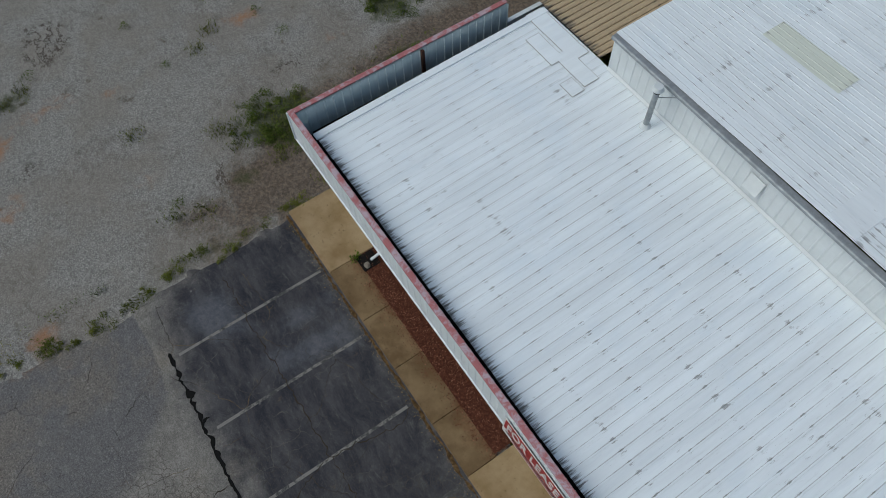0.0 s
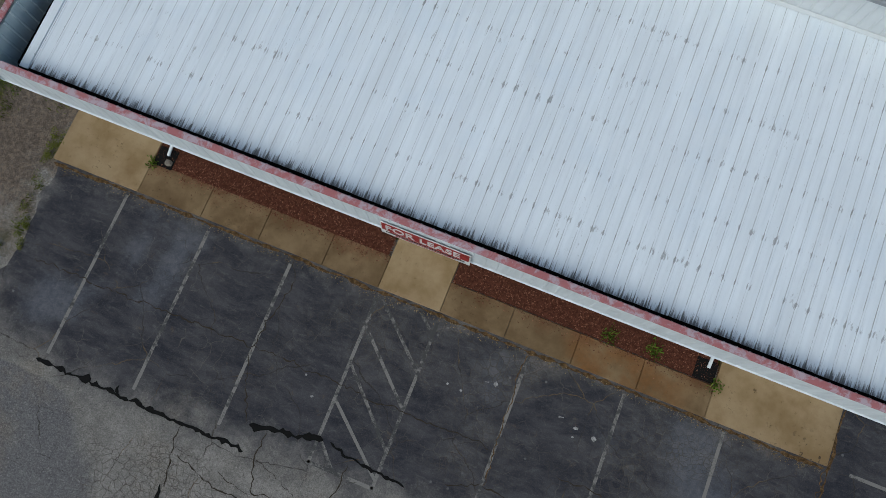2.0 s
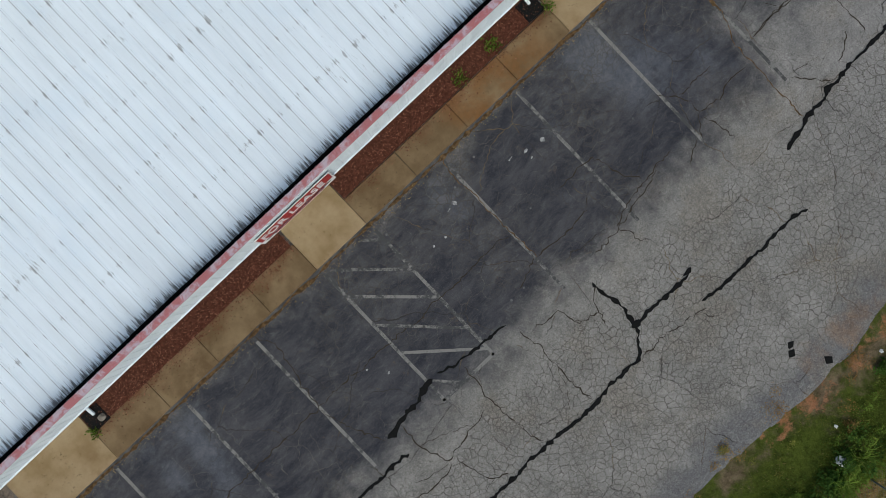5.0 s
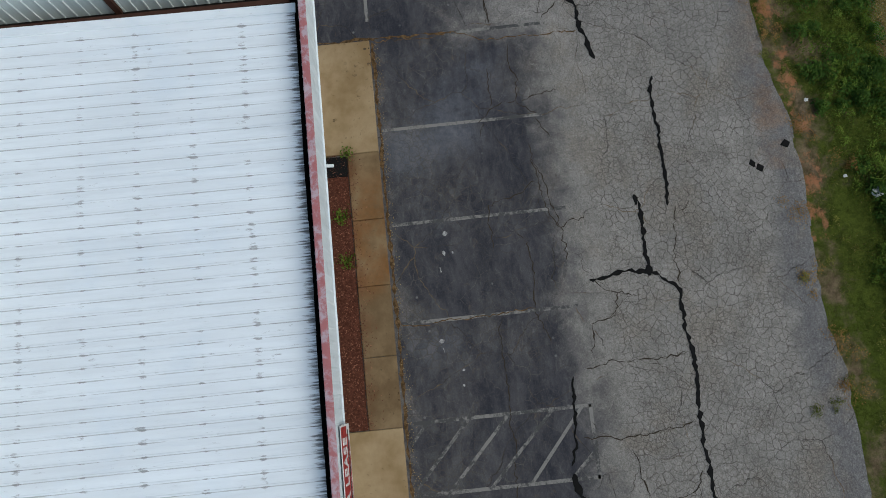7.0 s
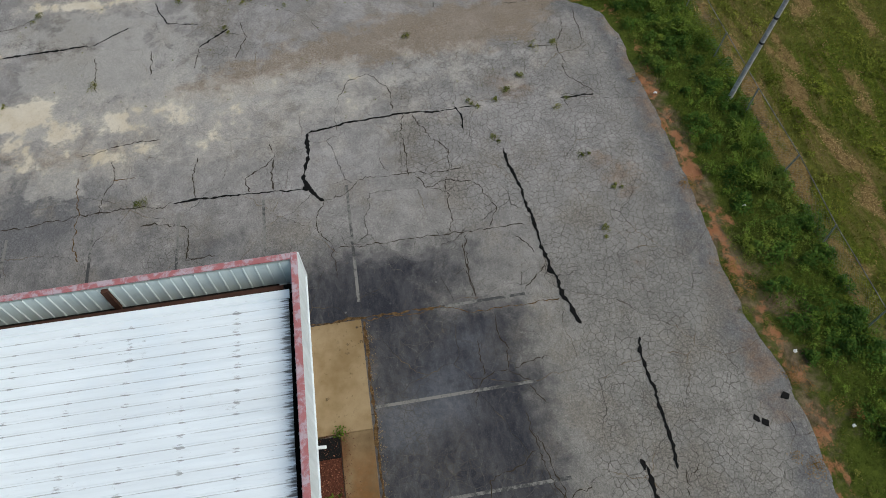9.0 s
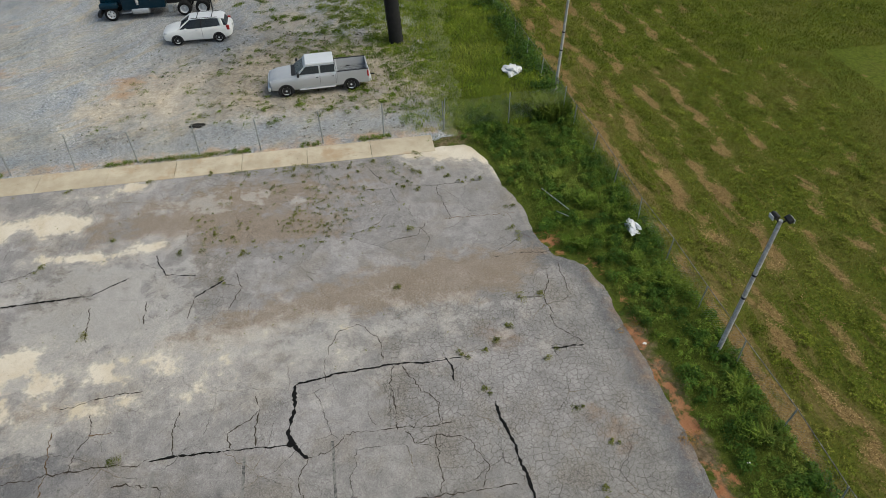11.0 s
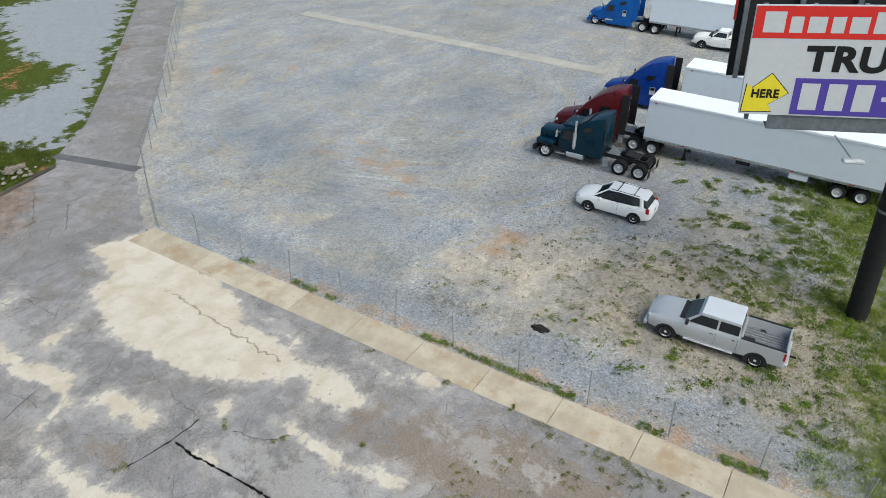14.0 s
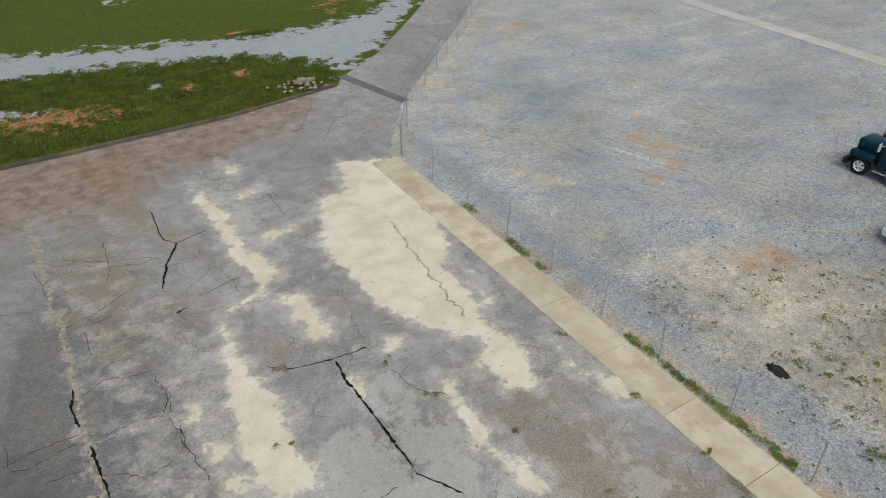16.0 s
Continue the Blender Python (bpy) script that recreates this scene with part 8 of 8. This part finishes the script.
def foliage(name, label, centres, radius, height, per, size, material, category="weeds", base=-0.05):
    """Low bushes: small leaves turned every way over uneven domes."""
    k = len(centres)
    r = np.repeat(rng.uniform(*radius, k), per)
    h = np.repeat(rng.uniform(*height, k), per)
    c = np.repeat(np.array(centres, float), per, 0)
    n = len(c)
    a, q = rng.uniform(0, 2 * math.pi, n), np.sqrt(rng.random(n)) * rng.uniform(0.75, 1.25, n)
    lump = 1 + 0.3 * np.sin(a * 3 + c[:, 0] * 5)
    z = base + h * np.sqrt(np.clip(1 - np.minimum(q, 1) ** 2, 0.03, 1)) * rng.uniform(0.45, 1.1, n)
    p = np.stack([c[:, 0] + r * q * lump * np.cos(a), c[:, 1] + r * q * lump * np.sin(a), z], -1)
    u = rng.normal(0, 1, (n, 3)) * (1, 1, 0.45)
    u /= np.linalg.norm(u, axis=1)[:, None]
    v = np.cross(u, rng.normal(0, 1, (n, 3)) * 0.5 + (0, 0, 1))
    v /= np.linalg.norm(v, axis=1)[:, None]
    s = (size * rng.uniform(0.5, 1.4, n))[:, None]
    vs = np.stack([p - u * s, p - v * s * 0.45, p + u * s, p + v * s * 0.45], 1).reshape(-1, 3)
    me = bpy.data.meshes.new(name)
    me.vertices.add(4 * n), me.loops.add(4 * n), me.polygons.add(n)
    me.vertices.foreach_set("co", vs.astype(np.float32).ravel())
    me.loops.foreach_set("vertex_index", np.arange(4 * n, dtype=np.int32))
    me.polygons.foreach_set("loop_start", np.arange(0, 4 * n, 4, dtype=np.int32))
    me.update(calc_edges=True)
    me.materials.append(material)
    return tagged(new(name, me), label, category, kind="stuff")


def tufts(centres, spread, per):
    c = np.repeat(np.array(centres, float), per, 0)
    return c + rng.normal(0, 1, c.shape) * np.repeat(np.broadcast_to(spread, (len(centres),)), per)[:, None]


def fence_y(X):
    return np.interp(X, [-30, 10.6, 38, 78.7, 130], [-16.6, -15.4, -14.6, -13.5, -12])


def verge(X, Y):
    return (Y > fence_y(X) - 0.25) & (in_lot(X, Y) < -0.35) & (in_yard(X, Y) < 0.4)


def patchy(X, Y, size, cut):
    return rough(X, Y, size, 1.0) > cut


def past_rim(X, Y):
    """Metres of soil strip left bare along the asphalt, wider to the west."""
    return np.where(X > 25, 0.05, 0.45) + np.clip((19 - X) * 0.07, 0, 0.9) + np.where(X > 25, 0.2, 0.5) * rough(X, Y, 4.3, 1.0)


blades("verge_weeds", "green grass and weeds between asphalt and fence", scatter(120000, -12, 38.5, -15.9, -6, lambda X, Y: verge(X, Y) & (-in_lot(X, Y) > past_rim(X, Y))), 0.04, 0.14, 0.010, GREEN)
bush_at = scatter(2600, -12, 41, -15.6, -8, lambda X, Y: verge(X, Y) & (-in_lot(X, Y) > 0.25 + past_rim(X, Y)) & (patchy(X, Y, 3.4, -0.25) | (Y < fence_y(X) + 1.1)))
# paler leaf colour stands in for light on the weed tops
LIT_TOPS = leaf_material("lit_weed_tops", (0.045, 0.085, 0.008), (0.145, 0.215, 0.028), (0.24, 0.22, 0.06), 0.15)
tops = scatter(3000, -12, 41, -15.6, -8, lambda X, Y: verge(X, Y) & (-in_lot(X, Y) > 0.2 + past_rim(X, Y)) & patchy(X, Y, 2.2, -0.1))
foliage("verge_tops", "weed tops coloured paler as if sunlit, standing over darker leaves", tops, (0.05, 0.22), (0.15, 0.5), 42, 0.036, LIT_TOPS)
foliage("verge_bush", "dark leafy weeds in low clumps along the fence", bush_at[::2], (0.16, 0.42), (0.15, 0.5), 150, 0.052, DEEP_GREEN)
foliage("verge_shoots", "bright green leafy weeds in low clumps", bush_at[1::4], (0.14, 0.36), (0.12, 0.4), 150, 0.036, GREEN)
feather = scatter(240, -12, 39, -15.4, -8, lambda X, Y: verge(X, Y) & (-in_lot(X, Y) > 0.5 + past_rim(X, Y)) & patchy(X, Y, 5.1, 0.0))
blades("verge_plumes", "feathery clumps of long fresh grass", tufts(feather, 0.13, 110), 0.25, 0.62, 0.011, leaf_material("fresh_grass", (0.055, 0.10, 0.008), (0.15, 0.22, 0.03), (0.24, 0.22, 0.06)), 0.3)
blades("verge_straw", "dry straw-coloured grass at the asphalt edge", scatter(26000, -12, 37, -14.2, -8, lambda X, Y: verge(X, Y) & (-in_lot(X, Y) > 0.3) & (-in_lot(X, Y) < 0.5 + past_rim(X, Y)) & patchy(X, Y, 1.9, 0.0)), 0.05, 0.18, 0.011, OLIVE)
foliage("rim_sprouts", "small broad-leaved weeds on bare soil", scatter(260, -10, 36, -14, -8, lambda X, Y: verge(X, Y) & (-in_lot(X, Y) < 0.8 + past_rim(X, Y))), (0.05, 0.16), (0.05, 0.14), 34, 0.03, OLIVE)
def yard_edge(X, Y):
    """Metres inside the green belt along the yard's fence."""
    return -5.4 - Y + np.clip((X - 44) * 0.22, 0, 4.2) + 1.9 * rough(X, Y, 5.0, 1.0)


blades("yard_verge_grass", "tall yellow-green grass beside the truck yard", scatter(230000, 38.6, 92, -15, 1, lambda X, Y: (Y > fence_y(X)) & (rng.random(len(X)) < np.clip(yard_edge(X, Y) * 0.5, 0, 1))), 0.08, 0.30, 0.009, LIME)
foliage("yard_verge_clumps", "bright leafy weed clumps beside the truck yard", scatter(1300, 38.8, 92, -14, 0, lambda X, Y: (Y > fence_y(X) + 0.6) & (yard_edge(X, Y) > 0.3) & patchy(X, Y, 3.3, 0.0)), (0.2, 0.6), (0.12, 0.42), 90, 0.05, GREEN)
mats = scatter(3400, 44, 92, -9, 7, lambda X, Y: (yard_edge(X, Y) > -7.5) & (rough(X, Y * 0.7, 4.2, 1.0) > 0.06 + 0.055 * np.clip(Y + 3, 0, 9) + np.clip((48 - X) * 0.12, 0, 1)) & ~((np.abs(X - 47.3) < 2.0) & (np.abs(Y + 0.4) < 3.4)))
foliage("yard_mats", "low green weed mats spreading over gravel", mats, (0.12, 0.42), (0.05, 0.20), 150, 0.036, YARDGREEN)
blades("fence_shrub", "dense leafy vines swallowing the fence", scatter(60000, 40, 96, -16, -11, lambda X, Y: (np.abs(Y - fence_y(X) - 0.35) < 0.8 + 0.4 * rough(X, Y, 3, 1.0)) & patchy(X, Y * 0, 9.0, -0.35)), 0.10, 0.32, 0.045, DEEP_GREEN, 0.7, lift=None)
shrub_xy = scatter(26000, 40, 96, -15.4, -11.6, lambda X, Y: (np.abs(Y - fence_y(X) - 0.2) < 0.5) & patchy(X, Y * 0, 9.0, 0.0))
blades("fence_vine", "leafy vines climbing the chain-link fence", shrub_xy, 0.10, 0.24, 0.05, DEEP_GREEN, 0.8, lift=rng.uniform(0, 1.25, len(shrub_xy)))
bush = tufts([(39.7, -14.0), (39.2, -13.6), (39.9, -13.4)], 0.38, 900)
blades("bush", "large clump of tall yellow-green grass at the fence corner", bush, 0.35, 1.0, 0.03, GREEN, 0.25, category="bush")
# tufts in the yard
yard_c = scatter(2600, 43, 70, -9, 9, lambda X, Y: patchy(X, Y, 3.0, 0.28) & (rng.random(len(X)) < np.clip((4.5 - Y) * 0.12, 0.03, 1)))
blades("yard_tufts", "green tufts scattered over the sandy gravel", tufts(yard_c, 0.20, 60), 0.03, 0.12, 0.013, YARDGREEN)
sparse = scatter(3200, 41, 52, -8, 14, lambda X, Y: (yard_sand(X, Y) > -0.3) & patchy(X, Y, 3.6, 0.05 + 0.04 * np.clip(Y, -8, 14)))
blades("yard_sprigs", "small weed sprigs on sand", tufts(sparse, rng.uniform(0.03, 0.12, len(sparse)), 20), 0.03, 0.10, 0.010, YARDGREEN)
row = scatter(620, 38.42, 38.8, -7, 23, lambda X, Y: patchy(X * 0, Y, 5.0, 0.25) | ((Y > 3.5) & (Y < 10)))
foliage("walk_edge_grass", "grass growing along the walk edge", row, (0.05, 0.17), (0.05, 0.2), 46, 0.026, YARDGREEN, base=0.0)
gritty = scatter(1500, 39.2, 56, -6, 16, lambda X, Y: patchy(X, Y, 2.6, 0.12) & (rng.random(len(X)) < np.clip((17 - Y) / 12, 0.05, 1)))
foliage("yard_dark_weeds", "small dark weeds dotted over gravel", gritty, (0.03, 0.13), (0.03, 0.12), 40, 0.022, leaf_material("dark_gravel_weed", (0.020, 0.022, 0.008), (0.075, 0.080, 0.026), (0.14, 0.11, 0.05), 0.2), base=0.0)
lush = scatter(1500, 41.2, 53, -8.5, 6, lambda X, Y: (rough(X * 0.75, Y, 1.9, 1.0) > 0.22 + 0.045 * np.clip(Y + 3, 0, 9)) & (rng.random(len(X)) < 0.75) & ~((np.abs(X - 47.3) < 2.0) & (np.abs(Y - 0.6) < 3.4)))
foliage("yard_patches", "leafy green weeds in strips beside wheel tracks", lush, (0.08, 0.28), (0.06, 0.20), 90, 0.032, YARDGREEN, base=0.0)
# tufts in the asphalt
spots = [(36.6, -5.3), (34.8, -5.1), (33.6, -2.5), (33.6, -4.1), (33.5, -8.1), (33.4, -7.4), (22.6, -6.6), (22.0, -6.0), (23.1, -7.2), (21.9, -5.2), (18.7, -8.7), (20.1, -5.7), (17.2, -9.3), (21.2, -8.5), (24.6, -8.8), (15.6, -8.6), (26.2, 16.4), (25.1, 13.1), (29.6, 14.8), (30.2, 12.6), (31.8, 9.7), (24.6, -8), (19.4, 7.4),
         (36.4, 12.5), (36.5, 8.8), (36.5, 5.4), (36.3, 1.2), (36.4, 0.4), (35.9, -1.6), (36.2, -3.0), (34.9, -6.4), (34.2, -6.6), (33.2, -5.1), (30.1, -4.2), (28.6, -8.9), (29.4, -8.8), (30.9, -9.1), (26.2, -3.1), (27.9, 4.3), (30.2, 6.4), (30.9, 4.1), (29.8, 3.6), (31.6, 5.0), (25.6, 9.7)]
TUFT = leaf_material("asphalt_tufts", (0.040, 0.055, 0.008), (0.17, 0.185, 0.040), (0.26, 0.20, 0.08), 0.25)
near_spots = np.repeat(np.array(spots), 3, 0) + rng.normal(0, 0.14, (3 * len(spots), 2))
foliage("crack_weeds", "weeds growing out of asphalt cracks", near_spots, (0.05, 0.19), (0.06, 0.18), 80, 0.024, TUFT, base=0.0)
patch = scatter(2200, 29.5, 34, -3.2, 3.6, lambda X, Y: (blob(X, Y, 31.7, 0.1, 1.5, 1.6) > 0.2 * rough(X, Y, 0.8, 1.0)))
litter = scatter(420, 28.8, 35, -4.5, 7, lambda X, Y: patchy(X, Y, 2.2, 0.05) & (blob(X, Y, 31.8, 1.5, 2.6, 5.0) > -0.4 * rng.random(len(X))))
foliage("asphalt_weed_patch", "straggling weed patch in broken asphalt", np.concatenate([patch[::9], litter]), (0.03, 0.12), (0.03, 0.14), 44, 0.020, TUFT, base=0.0)
blades("asphalt_straw", "dry stalks in broken asphalt", patch[::2] + 0.05, 0.03, 0.10, 0.010, DRY, base=0.0)
muddy = scatter(150, 33.6, 36.5, -5.5, 4.5, lambda X, Y: (rng.random(len(X)) < 0.3 + 0.25 * (X - 33.6)) & patchy(X, Y, 1.8, -0.1))
foliage("lot_edge_weeds", "yellow-green weeds in mud beside the walk", muddy, (0.06, 0.22), (0.05, 0.2), 70, 0.024, TUFT, base=0.0)
dry_edge = np.array([(7.05, -12.1), (4.93, -12.0), (2.9, -12.6), (1.67, -12.5), (9.38, -12.6), (8.12, -13.8), (12.6, -12.2), (13.4, -12.1), (16.8, -12.0), (22.4, -11.9)])
foliage("dry_edge_clumps", "dry orange grass clumps on the asphalt edge", np.repeat(dry_edge, 5, 0) + rng.normal(0, 0.20, (5 * len(dry_edge), 2)), (0.10, 0.30), (0.05, 0.2), 90, 0.022, leaf_material("orange_dry_grass", (0.12, 0.062, 0.016), (0.30, 0.175, 0.055), (0.16, 0.15, 0.03), 0.2), base=-0.03)
edge_green = np.array([(1.22, -11.48), (1.24, -12.04), (1.7, -12.5), (4.9, -11.8), (11.9, -12.1)])
foliage("edge_sprigs", "small bright weeds on the asphalt edge", np.repeat(edge_green, 3, 0) + rng.normal(0, 0.10, (15, 2)), (0.06, 0.18), (0.05, 0.15), 60, 0.024, TUFT, base=0.0)
blades("tall_grass_clump", "tall yellow-green grass clump beside the fence", tufts([(39.4, -13.6), (39.1, -13.4)], 0.32, 420), 0.35, 0.95, 0.03, YARDGREEN)
specks = scatter(420, 22, 36.5, -9, 30, lambda X, Y: patchy(X, Y, 4.0, 0.1))
foliage("tiny_sprigs", "tiny weed sprigs dotted over asphalt", specks, (0.02, 0.07), (0.02, 0.08), 22, 0.016, TUFT, base=0.0)
# left gravel lot and the building's ends
lg = np.concatenate([scatter(7000, -17, -11.2, -1, 9, lambda X, Y: (most(blob(X, Y, -14.5, 2.0, 1.25, 2.0, -35) + 0.1, 0.6 * blob(X, Y, -13.8, 6.0, 1.8, 4.0, 12) - 0.35) > 0.35 * rough(X, Y, 1.2, 1.0)) & (X < -11.3)), scatter(2500, -21, -15, 6, 12, lambda X, Y: blob(X, Y, -17.6, 8.3, 1.2, 1.1) > 0.3 * rough(X, Y, 1, 1.0)),
                     scatter(2600, -12, -10.4, -9, 0, lambda X, Y: (np.abs(in_lot(X, Y) + 0.1) < 0.22) & patchy(X, Y, 1.7, 0.0)), tufts([(-15.6, -0.6), (-15.4, -0.1), (-14.6, -0.1), (-13.0, -3.3), (-12.6, -2.4), (-13.2, 0.9), (-21.5, -6.8), (-21.8, -6.0), (-19.8, 0.6), (-20.6, 1.4), (-17.2, -3.2), (-11.5, 1.8), (-11.3, 2.6)], 0.22, 120)])
GRAVELWEED = leaf_material("gravel_weed", (0.045, 0.060, 0.008), (0.13, 0.15, 0.025), (0.20, 0.16, 0.06), 0.2)
blades("gravel_weeds", "low yellow-green weeds on old gravel", lg, 0.05, 0.20, 0.014, GRAVELWEED, base=-0.03)
edge_at = scatter(420, -12.2, -10.3, -13, 1.2, lambda X, Y: (np.abs(in_lot(X, Y) + 0.12) < 0.28) & patchy(X, Y, 1.7, -0.05))
foliage("edge_weeds", "olive weed clumps along the asphalt edge", edge_at, (0.06, 0.22), (0.06, 0.2), 80, 0.026, GRAVELWEED)
gw = np.concatenate([scatter(300, -16.5, -11.2, -1, 9, lambda X, Y: (most(blob(X, Y, -14.5, 2.0, 1.25, 2.0, -35) + 0.15, 0.6 * blob(X, Y, -13.8, 6.0, 1.8, 4.0, 12) - 0.45) > 0.4 * rough(X, Y, 1.4, 1.0)) & (X < -11.4)), scatter(140, -21, -15, 6.5, 11.5, lambda X, Y: blob(X, Y, -17.6, 8.3, 1.3, 1.2) > 0.3 * rough(X, Y, 1, 1.0)), scatter(160, -23, -12, -12, 4, lambda X, Y: patchy(X, Y, 2.4, 0.75))])
foliage("gravel_bush", "green leafy clumps spreading over old gravel", gw, (0.10, 0.30), (0.10, 0.32), 110, 0.03, leaf_material("gravel_leaf", (0.03, 0.050, 0.007), (0.095, 0.130, 0.022), (0.18, 0.15, 0.05), 0.15))
bedw = np.concatenate([tufts([(8.0, 1.25), (6.7, 1.2)], 0.13, 120), tufts([(9.95, 0.95), (-7.9, 1.0)], 0.10, 70)])
blades("bed_weeds", "green weeds in the mulch bed", bedw, 0.04, 0.16, 0.02, GREEN, base=0.1)
strawx = rng.uniform(-10.5, 13.4, 900)
blades("joint_straw", "dry clippings along the walk joint", np.stack([strawx, -0.12 + 0.10 * np.abs(rng.normal(0, 1, 900)) * -1], -1), 0.02, 0.07, 0.012, DRY, base=0.0)
# grass island, far grass and the mown field
isl = scatter(90000, 4, 41, 40.0, 56, lambda X, Y: (in_lot(X, Y) < -0.25) & (meadow_stone(X, Y) < 0.2) & (meadow_clay(X, Y) < 0.2 + 0.4 * rough(X, Y, 1.6, 1.0)) & (patchy(X, Y, 3.0, -0.5)))
blades("island_grass", "rough dark grass on the island", isl, 0.08, 0.24, 0.020, leaf_material("island_green", (0.022, 0.034, 0.004), (0.095, 0.115, 0.018), (0.16, 0.15, 0.04), 0.15))
far = scatter(40000, 15, 62, 54, 84, lambda X, Y: (in_lot(X, Y) < -0.5) & (meadow_stone(X, Y) < -0.1))
blades("far_grass", "short olive grass beyond the gravel path", far, 0.05, 0.12, 0.016, YARDGREEN)
FIELD_OLIVE = leaf_material("field_olive", (0.050, 0.058, 0.005), (0.195, 0.19, 0.028), (0.25, 0.18, 0.07), 0.2)
FIELD_GREEN = leaf_material("field_green", (0.055, 0.080, 0.005), (0.20, 0.225, 0.026), (0.22, 0.175, 0.06), 0.15)


def in_field(X, Y):
    return (Y < fence_y(X) - 0.2) & (Y > -43.7 + 0.0514 * (X - 60.9) + 0.4)


near_field = scatter(150000, -5, 44, -34, -14.8, lambda X, Y: in_field(X, Y) & (windrow(X, Y) + rng.normal(0, 0.35, len(X)) < 0.0))
blades("dry_field_grass", "mown olive grass with dry gaps", near_field, 0.04, 0.13, 0.016, FIELD_OLIVE)
field = scatter(150000, 44, 98, -43, -14.8, lambda X, Y: in_field(X, Y) & (windrow(X, Y) + rng.normal(0, 0.35, len(X)) < 0.0))
blades("field_grass", "mown green field grass", field, 0.06, 0.17, 0.028, FIELD_GREEN)
clump_at = scatter(8500, 8, 92, -30, -15, lambda X, Y: in_field(X, Y) & (windrow(X, Y) < -0.9) & patchy(X, Y, 1.7, 0.0))
foliage("field_clumps", "uncut green grass clumps between the dry rows", clump_at, (0.14, 0.42), (0.06, 0.2), 60, 0.045, FIELD_GREEN)
hay = scatter(330000, -5, 96, -31, -15, lambda X, Y: in_field(X, Y) & (windrow(X, Y) + rng.normal(0, 0.35, len(X)) > 0.25))
blades("hay_clippings", "dry clippings lying in mown rows", hay[:150000], 0.03, 0.08, 0.022, HAY, 0.8, category="clippings")
